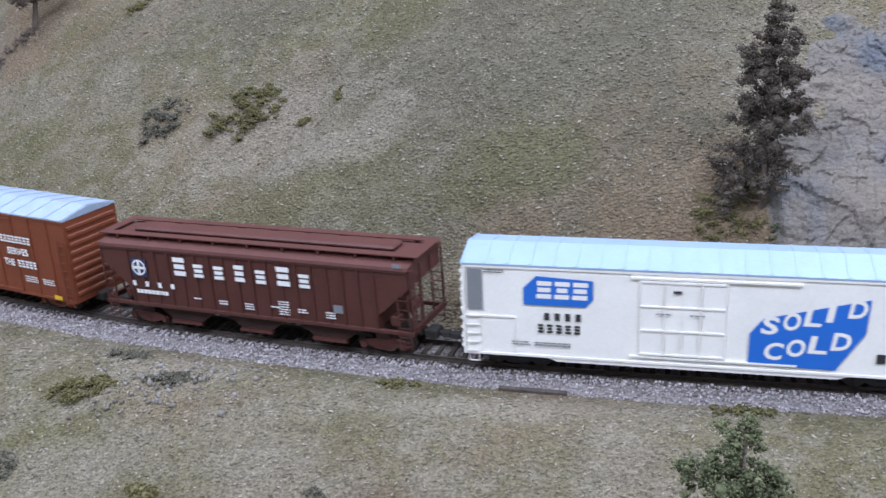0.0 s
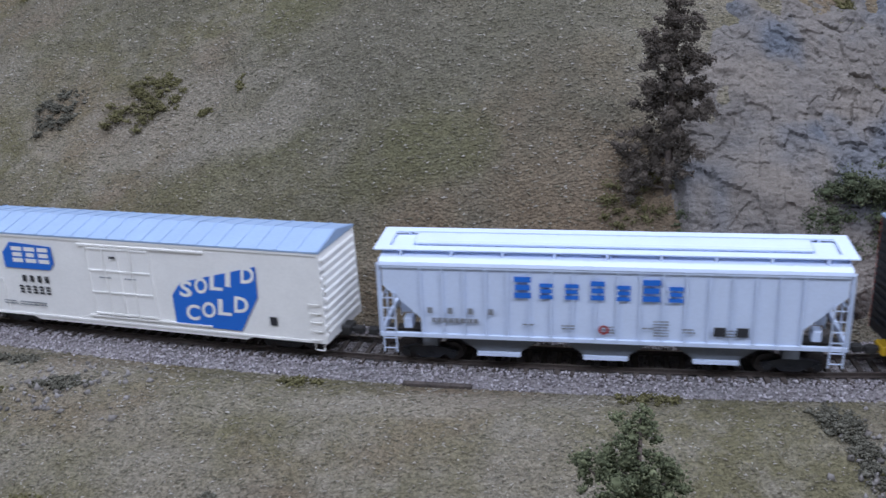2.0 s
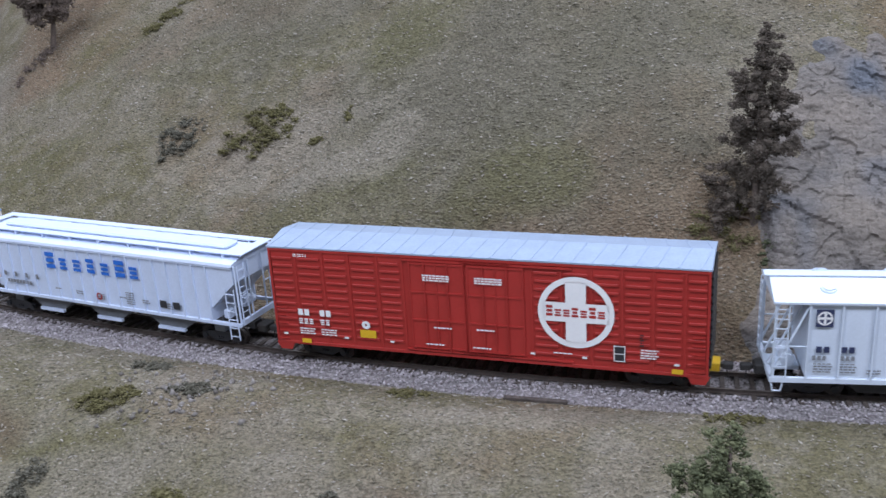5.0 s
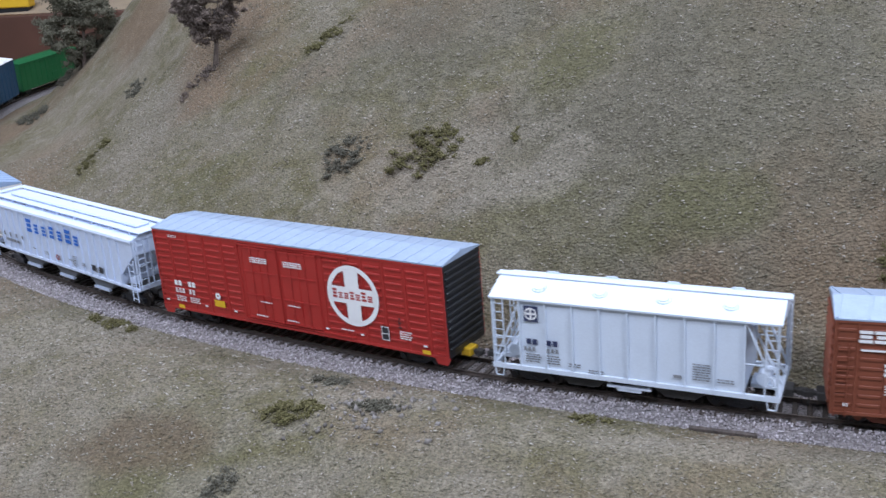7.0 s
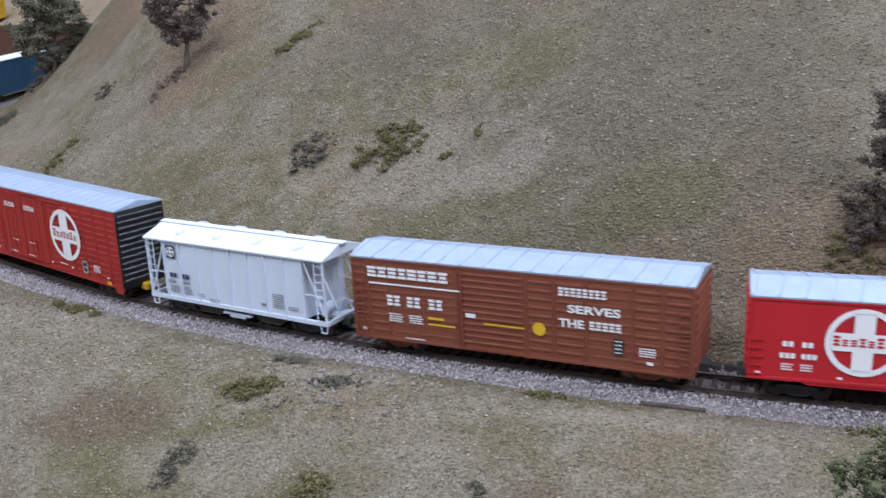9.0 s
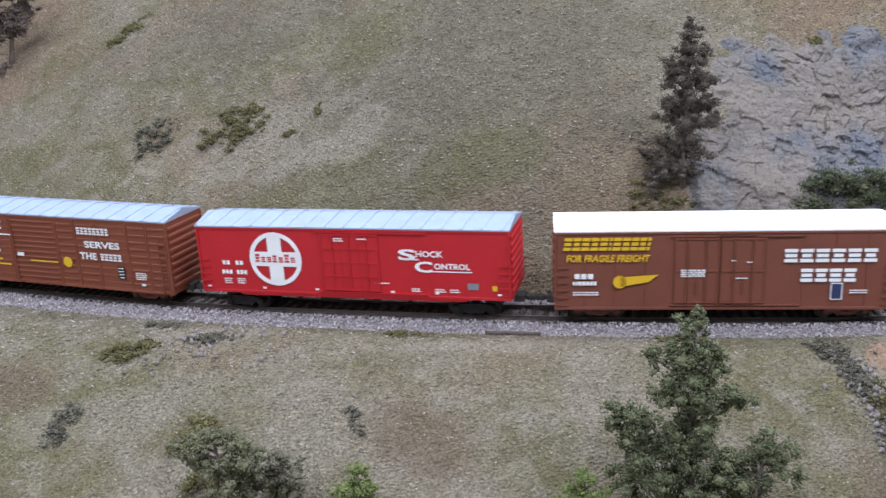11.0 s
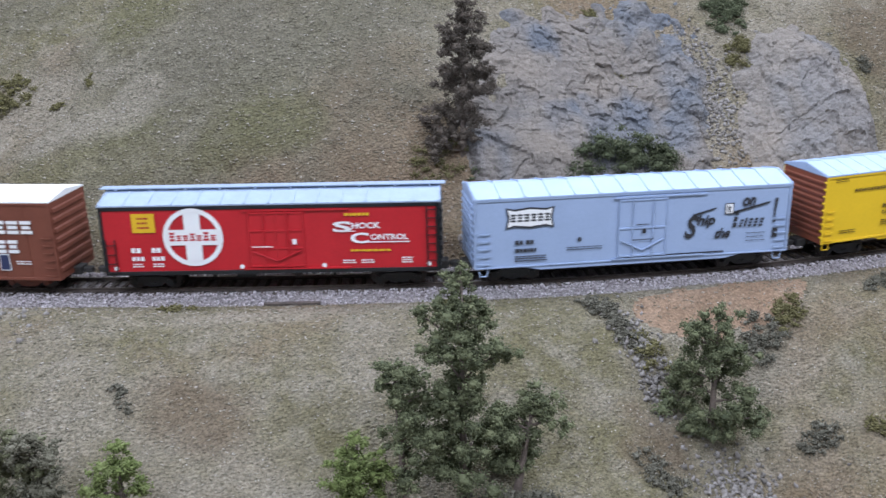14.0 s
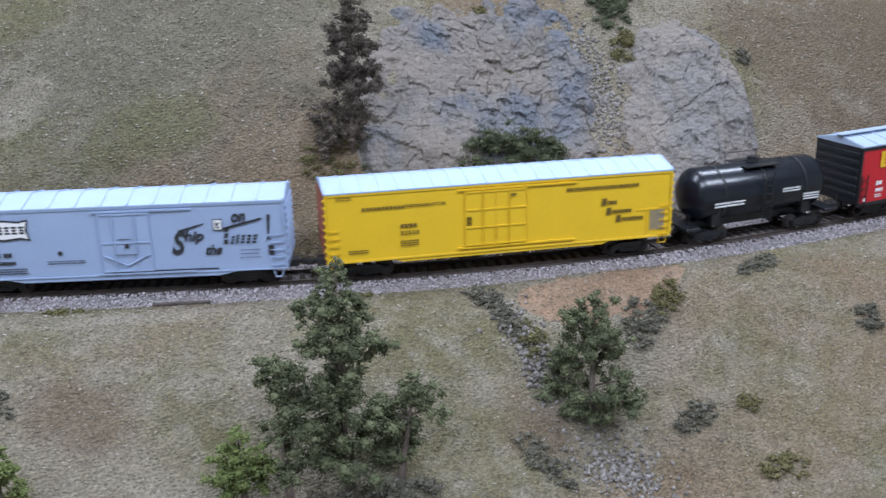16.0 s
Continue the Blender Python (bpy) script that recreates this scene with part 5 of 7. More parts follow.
def car_southbound():
    L, zb, zt = 0.1845, 0.0085, 0.055
    c = box_body("boxcar", "oxide brown ribbed model boxcar with silver roof and bold white lettering", "train cars", L, zb, zt, 0.004, OXIDE, SILVER, OXIDE, OXIDE,
                 roof_args=dict(ribs=14, skew=0.003))
    side_frame_lines(c, L, zb, zt, OXIDE)
    X = lambda u: (u - 0.5) * L
    H = zt - zb
    Z = lambda v: zb + v * H
    left, right = [0.0, 0.055, 0.12, 0.215, 0.34], [0.545, 0.625, 0.715, 0.84, 0.92, 1.0]
    posts(c, [X(u) for u in left[1:] + right], zb + 0.0016, zt - 0.0022, OXIDE, 0.001, 0.0006)
    beads(c, [(X(a) + 0.0014, X(b) - 0.0014) for a, b in ((0.0, 0.055), (0.055, 0.12), (0.545, 0.625), (0.625, 0.715), (0.84, 0.92), (0.92, 1.0))], zb + 0.003, zt - 0.003, OXIDE, 9)
    beads(c, [(X(0.125), X(0.335)), (X(0.72), X(0.835))], zb + 0.003, zt - 0.003, OXIDE, 9, 0.0001)
    beads(c, [(X(0.35), X(0.535))], zb + 0.003, zt - 0.003, OXIDE, 12, 0.0005)
    for sd in (-1, 1):
        bm = bmesh.new()
        bar(bm, (X(0.352), sd * (HW + 0.0008), zb + 0.002), (X(0.352), sd * (HW + 0.0008), zt - 0.003), 0.0006)
        y0, y1 = sorted((sd * HW, sd * (HW + 0.0006)))
        box(bm, X(0.345), X(0.54), y0, y1, zb + 0.0008, zb + 0.0022)
        part("door", bm, OXIDE, c)
    for x in (X(0.022), X(0.978)):
        ladder(c, x, -HW - 0.0006, zb - 0.0005, zb + H * 0.75, OXIDE, 0.005)
    bm = bmesh.new()
    blocks(bm, X(0.055), Z(0.77), [0.0055, 0.0055, 0.0055, 0.0048, 0.0055, 0.0050, 0.0055, 0.0055], [H * 0.125] * 8, 0.0007, Yp)
    rect(bm, X(0.06), Z(0.685), L * 0.29, H * 0.02, Yp)
    for u in (0.115, 0.18, 0.25):
        blocks(bm, X(u), Z(0.44), [0.0035, 0.0035], [H * 0.125] * 2, 0.0009, Yp)
    blocks(bm, X(0.64), Z(0.77), [0.0025] * 8, [H * 0.095] * 8, 0.0006, Yp)
    words(bm, "SERVES", X(0.665), Z(0.585), L * 0.145, H * 0.095, Yp)
    words(bm, "THE", X(0.64), Z(0.42), L * 0.07, H * 0.095, Yp)
    blocks(bm, X(0.725), Z(0.42), [0.0027] * 5, [H * 0.095] * 5, 0.0006, Yp)
    for u in (0.12, 0.185):
        smallprint(bm, X(u), Z(0.33), 0.008, 4, Yp, 70)
    smallprint(bm, X(0.86), Z(0.27), 0.008, 4, Yp, 72)
    smallprint(bm, X(0.17), Z(0.05), 0.012, 1, Yp, 73)
    rect(bm, X(0.03), Z(0.10), 0.0018, 0.0016, Yp)
    rect(bm, X(0.88), Z(0.10), 0.003, 0.0016, Yp)
    rect(bm, X(0.365), Z(0.40), 0.0055, H * 0.05, Yp)
    part("white_lettering", bm, WHITE, c)
    bm = bmesh.new()
    rect(bm, X(0.245), Z(0.25), L * 0.085, H * 0.022, Yp)
    rect(bm, X(0.245), Z(0.32), L * 0.05, H * 0.03, Yp)
    rect(bm, X(0.42), Z(0.335), L * 0.12, H * 0.02, Yp)
    ring(bm, X(0.583), Z(0.36), 0.0, 0.0035, Yp, 20)
    part("yellow_marks", bm, SAFETY, c)
    bm = bmesh.new()
    rect(bm, X(0.79), Z(0.17), 0.005, 0.0085, Yp)
    p = part("data_panel", bm, INK, c)
    bm = bmesh.new()
    for k in range(4):
        rect(bm, X(0.79) + 0.0007, Z(0.17) + 0.001 + k * 0.002, 0.0036, 0.0005, Yp - 0.0001)
    part("panel_print", bm, WHITE, p)
    add(c, 0.853, L)


def shock_letters(bm, X, Z, L, H, u, v, y):
    words(bm, "S", X(u), Z(v), L * 0.055, H * 0.16, y)
    words(bm, "HOCK", X(u + 0.055), Z(v + 0.05), L * 0.085, H * 0.09, y)
    words(bm, "C", X(u + 0.05), Z(v - 0.17), L * 0.055, H * 0.16, y)
    words(bm, "ONTROL", X(u + 0.11), Z(v - 0.12), L * 0.11, H * 0.085, y)
    rect(bm, X(u + 0.01), Z(v + 0.005), L * 0.055, H * 0.016, y)
    rect(bm, X(u + 0.105), Z(v - 0.16), L * 0.12, H * 0.016, y)


def car_red_smooth():
    L, zb, zt = 0.188, 0.0125, 0.0535
    c = box_body("boxcar", "crimson smooth-sided model boxcar with silver roof and round white emblem", "train cars", L, zb, zt, 0.004, RED_B, SILVER, RED_B, BLACK,
                 roof_args=dict(ribs=16, skew=0.003), ends=8)
    side_frame_lines(c, L, zb, zt, RED_B)
    X = lambda u: (u - 0.5) * L
    H = zt - zb
    Z = lambda v: zb + v * H
    door(c, X(0.415), X(0.60), zb + 0.003, zt - 0.0035, RED_B, (4, 3), 3)
    for x in (X(0.02), X(0.98)):
        grabs(c, x, -HW, zb + 0.003, 5, RED_B)
    sill_drop(c, -L * 0.38, L * 0.38, zb, zb - 0.0015, 0.004, RED_B)
    cross_badge(c, X(0.262), Z(0.52), 0.0163, Y, RED_B)
    bm = bmesh.new()
    blocks(bm, X(0.08), Z(0.42), [0.002] * 2, [0.0026] * 2, 0.0007, Y, hollow=False)
    blocks(bm, X(0.125), Z(0.42), [0.002] * 2, [0.0026] * 2, 0.0007, Y, hollow=False)
    blocks(bm, X(0.075), Z(0.28), [0.0018] * 3, [0.0026] * 3, 0.0006, Y, hollow=False)
    blocks(bm, X(0.125), Z(0.28), [0.0018] * 3, [0.0026] * 3, 0.0006, Y, hollow=False)
    smallprint(bm, X(0.08), Z(0.2), 0.005, 3, Y, 80)
    smallprint(bm, X(0.125), Z(0.2), 0.005, 3, Y, 81)
    shock_letters(bm, X, Z, L, H, 0.66, 0.55, Y)
    for u in (0.02, 0.21, 0.385, 0.63, 0.77, 0.96):
        rect(bm, X(u), Z(0.07), 0.0022, 0.0012, Y)
    for u in (0.695, 0.77, 0.815):
        smallprint(bm, X(u), Z(0.13), 0.006, 2, Y, 82)
    smallprint(bm, X(0.46), Z(0.84), 0.006, 2, Y - 0.001, 83)
    smallprint(bm, X(0.535), Z(0.84), 0.006, 1, Y - 0.001, 84)
    smallprint(bm, X(0.58), Z(0.2), 0.009, 1, Y, 85)
    part("white_lettering", bm, WHITE, c)
    bm = bmesh.new()
    rect(bm, X(0.945), Z(0.14), 0.0026, 0.003, Y)
    part("yellow_placard", bm, SAFETY, c)
    bm = bmesh.new()
    rect(bm, X(0.87), Z(0.15), 0.0062, 0.0038, Y)
    part("data_panel", bm, FADE, c)
    add(c, 1.058, L)


def car_cocoa():
    L, zb, zt = 0.180, 0.0082, 0.0532
    c = box_body("boxcar", "cocoa brown double-door model boxcar with white roof and yellow slogan", "train cars", L, zb, zt, 0.0028, COCOA, WHITE, COCOA, COCOA,
                 roof_args=dict(ribs=0, over=0.0002), ends=7)
    side_frame_lines(c, L, zb, zt, COCOA)
    X = lambda u: (u - 0.5) * L
    H = zt - zb
    Z = lambda v: zb + v * H
    posts(c, [X(u) for u in (0.09, 0.18, 0.27, 0.73, 0.82, 0.91)], zb + 0.0016, zt - 0.002, COCOA, 0.0005, 0.00035)
    door(c, X(0.355), X(0.485), zb + 0.0035, zt - 0.004, COCOA, (2, 1), 2)
    door(c, X(0.49), X(0.62), zb + 0.0035, zt - 0.004, COCOA, (2, 1), 2)
    for x in (X(0.025), X(0.975)):
        grabs(c, x, -HW, zb + 0.003, 6, COCOA)
    bm = bmesh.new()
    blocks(bm, X(0.025), Z(0.76), [0.0042, 0.0042, 0.0042, 0.0042, 0.0042, 0.0016, 0.0042, 0.0042, 0.0038, 0.0036, 0.0016], [H * 0.16] * 11, 0.0006, Yp, 0.0012)
    words(bm, "FOR FRAGILE FREIGHT", X(0.035), Z(0.615), L * 0.245, H * 0.09, Yp, 0.0006)
    ring(bm, X(0.195), Z(0.36), 0.0, 0.0036, Yp, 20)
    flat(bm, ((X(0.195), Z(0.42)), (X(0.31), Z(0.455)), (X(0.28), Z(0.36)), (X(0.195), Z(0.30))), Yp)
    part("yellow_slogan", bm, SAFETY, c)
    bm = bmesh.new()
    blocks(bm, X(0.672), Z(0.60), [0.0068] * 6, [H * 0.165] * 6, 0.0013, Yp)
    blocks(bm, X(0.722), Z(0.355), [0.0062] * 4, [H * 0.165] * 4, 0.0012, Yp)
    blocks(bm, X(0.06), Z(0.40), [0.0028] * 3, [0.003] * 3, 0.0008, Yp, hollow=False)
    smallprint(bm, X(0.055), Z(0.32), 0.013, 1, Yp, 90, 0.0022)
    smallprint(bm, X(0.055), Z(0.22), 0.014, 2, Yp, 91)
    smallprint(bm, X(0.375), Z(0.50), 0.013, 4, Yp - 0.0004, 92, 0.0008, 0.0011)
    smallprint(bm, X(0.52), Z(0.62), 0.003, 1, Yp - 0.0004, 93)
    smallprint(bm, X(0.565), Z(0.60), 0.004, 1, Yp - 0.0004, 94)
    smallprint(bm, X(0.535), Z(0.40), 0.006, 1, Yp - 0.0004, 95)
    smallprint(bm, X(0.865), Z(0.24), 0.009, 2, Yp, 96)
    rect(bm, X(0.81), Z(0.13), 0.0062, 0.0095, Yp)
    part("white_lettering", bm, WHITE, c)
    bm = bmesh.new()
    rect(bm, X(0.81) + 0.0005, Z(0.13) + 0.0005, 0.0052, 0.0085, Yp - 0.0001)
    part("data_panel", bm, NAVY, c)
    add(c, 1.266, L)


def car_black_red(s_left):
    L, zb, zt = 0.183, 0.0125, 0.0505
    c = box_body("boxcar", "red model boxcar with black ends and sills and a roof walkway", "train cars", L, zb, zt, 0.004, RED_B, SILVER, BLACK, BLACK,
                 roof_args=dict(ribs=14), ends=6)
    X = lambda u: (u - 0.5) * L
    H = zt - zb
    Z = lambda v: zb + v * H
    bm = bmesh.new()
    for sd in (-1, 1):
        y0, y1 = sorted((sd * (HW - 0.0006), sd * (HW + 0.0002)))
        box(bm, -L / 2, L / 2, y0, y1, zb - 0.0016, zb + 0.0006, 0.0001)
        box(bm, -L / 2, L / 2, y0, y1, zt - 0.003, zt - 0.0008, 0.0001)
        for sx in (-1, 1):
            a, b = sorted((sx * L / 2, sx * (L / 2 - 0.0016)))
            box(bm, a, b, y0, y1, zb, zt - 0.001)
    part("black_border", bm, BLACK, c)
    bm = bmesh.new()
    box(bm, -L / 2 - 0.003, L / 2 + 0.003, -0.003, 0.003, zt + 0.0049, zt + 0.0054)
    for k in range(10):
        x = X(0.03 + 0.94 * k / 9)
        box(bm, x - 0.0005, x + 0.0005, -0.0028, 0.0028, zt + 0.0036, zt + 0.005)
    part("running_board", bm, SILVER, c)
    door(c, X(0.435), X(0.60), zb + 0.002, zt - 0.0045, RED_B, (3, 2), 2, vee=True)
    for x in (X(0.025), X(0.975)):
        ladder(c, x, -HW - 0.0007, zb - 0.002, zb + H * (0.5 if x < 0 else 0.95), BLACK, 0.005)
    cross_badge(c, X(0.272), Z(0.52), 0.0163, Y, RED_B)
    bm = bmesh.new()
    blocks(bm, X(0.085), Z(0.30), [0.0022] * 2, [0.0028] * 2, 0.0007, Y, hollow=False)
    blocks(bm, X(0.145), Z(0.30), [0.0022] * 2, [0.0028] * 2, 0.0007, Y, hollow=False)
    blocks(bm, X(0.085), Z(0.18), [0.0018] * 3, [0.0024] * 3, 0.0006, Y, hollow=False)
    blocks(bm, X(0.145), Z(0.18), [0.0018] * 3, [0.0024] * 3, 0.0006, Y, hollow=False)
    smallprint(bm, X(0.085), Z(0.12), 0.006, 2, Y, 100)
    smallprint(bm, X(0.145), Z(0.12), 0.006, 2, Y, 101)
    shock_letters(bm, X, Z, L, H, 0.685, 0.56, Y)
    for u in (0.035, 0.41, 0.655, 0.965):
        ring(bm, X(u), Z(0.07), 0.0, 0.0013, Y, 12)
    smallprint(bm, X(0.445), Z(0.36), 0.012, 1, Y - 0.001, 102)
    rect(bm, X(0.565), Z(0.40), 0.0022, 0.003, Y - 0.001)
    for u in (0.71, 0.765):
        smallprint(bm, X(u), Z(0.13), 0.007, 2, Y, 103)
    smallprint(bm, X(0.885), Z(0.16), 0.006, 3, Y, 104)
    part("white_lettering", bm, WHITE, c)
    bm = bmesh.new()
    rect(bm, X(0.095), Z(0.60), 0.0125, H * 0.28, Y)
    smallprint(bm, X(0.72), Z(0.80), 0.014, 1, Y, 105, 0.0016)
    smallprint(bm, X(0.735), Z(0.27), 0.022, 1, Y, 106, 0.0012)
    p = part("yellow_placard", bm, SAFETY, c)
    bm = bmesh.new()
    smallprint(bm, X(0.095) + 0.003, Z(0.60) + 0.0075, 0.0065, 3, Y - 0.0001, 107, 0.001, 0.0026)
    part("placard_print", bm, RED, p)
    add(c, s_left, L)


def car_slate():
    L, zb, zt = 0.1805, 0.0108, 0.0505
    c = box_body("boxcar", "grey-blue model boxcar with pale roof and black script slogan", "train cars", L, zb, zt, 0.004, SLATE, ROOFLIT_PALE, SLATE, BLACK,
                 roof_args=dict(ribs=13, rib_h=0.0006, skew=0.0), ends=9)
    side_frame_lines(c, L, zb, zt, SLATE, 0.0008, 0.001)
    X = lambda u: (u - 0.5) * L
    H = zt - zb
    Z = lambda v: zb + v * H
    sill_drop(c, -L * 0.36, L * 0.36, zb, zb - 0.0022, 0.012, SLATE)
    door(c, X(0.445), X(0.60), zb + 0.002, zt - 0.004, SLATE, (2, 1), 2, vee=True)
    for x in (X(0.03), X(0.97)):
        grabs(c, x, -HW, zb + 0.003, 5, SLATE, 0.006)
        bm = bmesh.new()
        for k in (-1, 1):
            bar(bm, (x + k * 0.0028, -HW + 0.001, zb), (x + k * 0.0018, -HW + 0.001, zb - 0.0045), 0.0004)
        bar(bm, (x - 0.0018, -HW + 0.001, zb - 0.0045), (x + 0.0018, -HW + 0.001, zb - 0.0045), 0.0004)
        part("stirrup_step", bm, SLATE, c)
    bm = bmesh.new()
    ox, oz, w, h = X(0.095), Z(0.56), L * 0.15, H * 0.30

    def shield(k, y):
        a = 0.0012 * k
        flat(bm, ((ox + a, oz + a), (ox + w * 0.18, oz + h * 0.08 + a), (ox + w * 0.5, oz + a), (ox + w * 0.82, oz + h * 0.08 + a), (ox + w - a, oz + a), (ox + w * 0.955 - a, oz + h * 0.5),
                  (ox + w - a, oz + h - a), (ox + w * 0.82, oz + h * 0.92 - a), (ox + w * 0.5, oz + h - a), (ox + w * 0.18, oz + h * 0.92 - a), (ox + a, oz + h - a), (ox + w * 0.045 + a, oz + h * 0.5)), y)
    shield(0, Y)
    p = part("shield_edge", bm, INK, c)
    bm = bmesh.new()
    shield(0.9, Y - 0.0001)
    part("shield", bm, WHITE, p, "white shield-shaped emblem")
    bm = bmesh.new()
    blocks(bm, ox + w * 0.1, oz + h * 0.33, [w * 0.105] * 6, [h * 0.36] * 6, w * 0.035, Y - 0.0002)
    for i in range(2):
        blocks(bm, X(0.125) + i * 0.006, Z(0.33), [0.0019] * 2, [0.0024] * 2, 0.0005, Y, hollow=False)
    smallprint(bm, X(0.125), Z(0.22), 0.012, 1, Y, 110, 0.002)
    smallprint(bm, X(0.125), Z(0.15), 0.018, 3, Y, 111)
    smallprint(bm, X(0.285), Z(0.24), 0.020, 2, Y, 112, 0.0005)
    ring(bm, X(0.325), Z(0.36), 0.0002, 0.0013, Y, 12)
    rect(bm, X(0.52), Z(0.40), 0.0022, 0.0026, Y - 0.001)
    smallprint(bm, X(0.50), Z(0.52), 0.008, 1, Y - 0.001, 113)
    smallprint(bm, X(0.49), Z(0.30), 0.012, 1, Y - 0.001, 114)
    # slogan, climbing
    words(bm, "S", X(0.655), Z(0.27), L * 0.034, H * 0.34, Y, 0.003)
    words(bm, "hip", X(0.694), Z(0.41), L * 0.056, H * 0.20, Y, 0.002)
    words(bm, "on", X(0.838), Z(0.70), L * 0.042, H * 0.13, Y, 0.001)
    words(bm, "the", X(0.752), Z(0.25), L * 0.050, H * 0.15, Y, 0.002)
    words(bm, "it", X(0.792), Z(0.625), L * 0.012, H * 0.11, Y - 0.0002, 0.0)
    blocks(bm, X(0.812), Z(0.40), [0.0024, 0.0018, 0.0012, 0.0020, 0.0020, 0.0022], [H * 0.24, H * 0.11, H * 0.13, H * 0.12, H * 0.12, H * 0.12], 0.0012, Y, 0.0012)
    flat(bm, ((X(0.945), Z(0.52)), (X(0.95), Z(0.52)), (X(0.957), Z(0.80)), (X(0.947), Z(0.80))), Y)
    rect(bm, X(0.943), Z(0.44), 0.0016, 0.0016, Y)
    flat(bm, ((X(0.680), Z(0.62)), (X(0.757), Z(0.71)), (X(0.757), Z(0.69)), (X(0.680), Z(0.585))), Y)
    flat(bm, ((X(0.80), Z(0.62)), (X(0.93), Z(0.76)), (X(0.93), Z(0.73)), (X(0.80), Z(0.585))), Y)
    rect(bm, X(0.785), Z(0.60), L * 0.028, H * 0.16, Y)
    rect(bm, X(0.945), Z(0.22), 0.003, H * 0.14, Y)
    for k in range(3):
        smallprint(bm, X(0.86), Z(0.30) - k * 0.0022, 0.011, 1, Y, 115 + k, 0.0004)
    rect(bm, X(0.47), Z(0.045), L * 0.32, H * 0.02, Y)
    part("black_lettering", bm, INK, c)
    bm = bmesh.new()
    rect(bm, X(0.785) + 0.0005, Z(0.60) + 0.0005, L * 0.028 - 0.001, H * 0.16 - 0.001, Y - 0.0001)
    part("white_mark", bm, WHITE, c)
    add(c, 1.667, L)


def car_tank():
    L = 0.114
    c = thing("tank_car", "black model tank car with dome platform and pale stencilling", "tank car", "train cars")
    R, cz, n = 0.0165, 0.0285, 32
    bm = bmesh.new()
    rows = []
    for x, k in ((-0.050, 0.05), (-0.0492, 0.45), (-0.047, 0.78), (-0.0435, 0.97), (-0.042, 1), (0.042, 1), (0.0435, 0.97), (0.047, 0.78), (0.0492, 0.45), (0.050, 0.05)):
        rows.append([bm.verts.new((x, R * k * math.cos(2 * math.pi * i / n), cz + R * k * math.sin(2 * math.pi * i / n))) for i in range(n)])
    for a, b in zip(rows, rows[1:]):
        for i in range(n):
            bm.faces.new((a[i], b[i], b[(i + 1) % n], a[(i + 1) % n]))
    bm.faces.new(rows[0])
    bm.faces.new(rows[-1][::-1])
    bmesh.ops.recalc_face_normals(bm, faces=bm.faces)
    part("tank", bm, TANK, c, smooth=True)
    for x in (-0.030, 0.0, 0.030):
        bm = bmesh.new()
        m = [bm.verts.new((x - 0.0008, (R + 0.0003) * math.cos(2 * math.pi * i / n), cz + (R + 0.0003) * math.sin(2 * math.pi * i / n))) for i in range(n)]
        k = [bm.verts.new((x + 0.0008, (R + 0.0003) * math.cos(2 * math.pi * i / n), cz + (R + 0.0003) * math.sin(2 * math.pi * i / n))) for i in range(n)]
        for i in range(n):
            bm.faces.new((m[i], k[i], k[(i + 1) % n], m[(i + 1) % n]))
        part("tank_band", bm, BLACK, c)
    bm = bmesh.new()
    a = [bm.verts.new((0.0035 * math.cos(2 * math.pi * i / 16), 0.0035 * math.sin(2 * math.pi * i / 16), cz + R - 0.001)) for i in range(16)]
    b = [bm.verts.new((0.0033 * math.cos(2 * math.pi * i / 16), 0.0033 * math.sin(2 * math.pi * i / 16), cz + R + 0.0035)) for i in range(16)]
    for i in range(16):
        bm.faces.new((a[i], a[(i + 1) % 16], b[(i + 1) % 16], b[i]))
    bm.faces.new(b)
    part("dome", bm, BLACK, c)
    bm = bmesh.new()
    for sd in (-1, 1):
        box(bm, -0.012, 0.012, sd * 0.008 - 0.003, sd * 0.008 + 0.003, cz + R - 0.0008, cz + R - 0.0003)
        for x in (-0.012, 0.012):
            bar(bm, (x, sd * 0.011, cz + R - 0.001), (x, sd * 0.011, cz + R + 0.004), 0.0003)
        bar(bm, (-0.012, sd * 0.011, cz + R + 0.004), (0.012, sd * 0.011, cz + R + 0.004), 0.0003)
    part("dome_platform", bm, BLACK, c)
    bm = bmesh.new()
    box(bm, -L / 2, L / 2, -0.004, 0.004, 0.008, 0.0125)
    for sx in (-1, 1):
        a, b = sorted((sx * L / 2, sx * (L / 2 - 0.010)))
        box(bm, a, b, -0.0165, 0.0165, 0.0105, 0.0125, 0.0003)
        box(bm, sx * 0.034 - 0.003, sx * 0.034 + 0.003, -0.013, 0.013, 0.0115, 0.02)
        for sd in (-1, 1):
            bar(bm, (sx * (L / 2 - 0.001), sd * 0.016, 0.0125), (sx * (L / 2 - 0.001), sd * 0.016, 0.021), 0.0004)
        bar(bm, (sx * (L / 2 - 0.001), -0.016, 0.021), (sx * (L / 2 - 0.001), 0.016, 0.021), 0.0004)
    part("underframe", bm, BLACK, c)
    ladder(c, 0.0, -R - 0.0015, 0.011, cz + R - 0.003, BLACK, 0.006)
    bm = bmesh.new()
    ys = -math.sqrt(R * R - 0.003**2) - 0.0006
    smallprint(bm, -0.038, cz - 0.003, 0.022, 2, ys, 130, 0.0011, 0.0018)
    smallprint(bm, 0.012, cz + 0.001, 0.013, 2, ys, 131, 0.0009, 0.0016)
    smallprint(bm, 0.028, cz - 0.004, 0.012, 3, ys, 132, 0.0009, 0.0016)
    part("pale_stencilling", bm, WHITE, c)
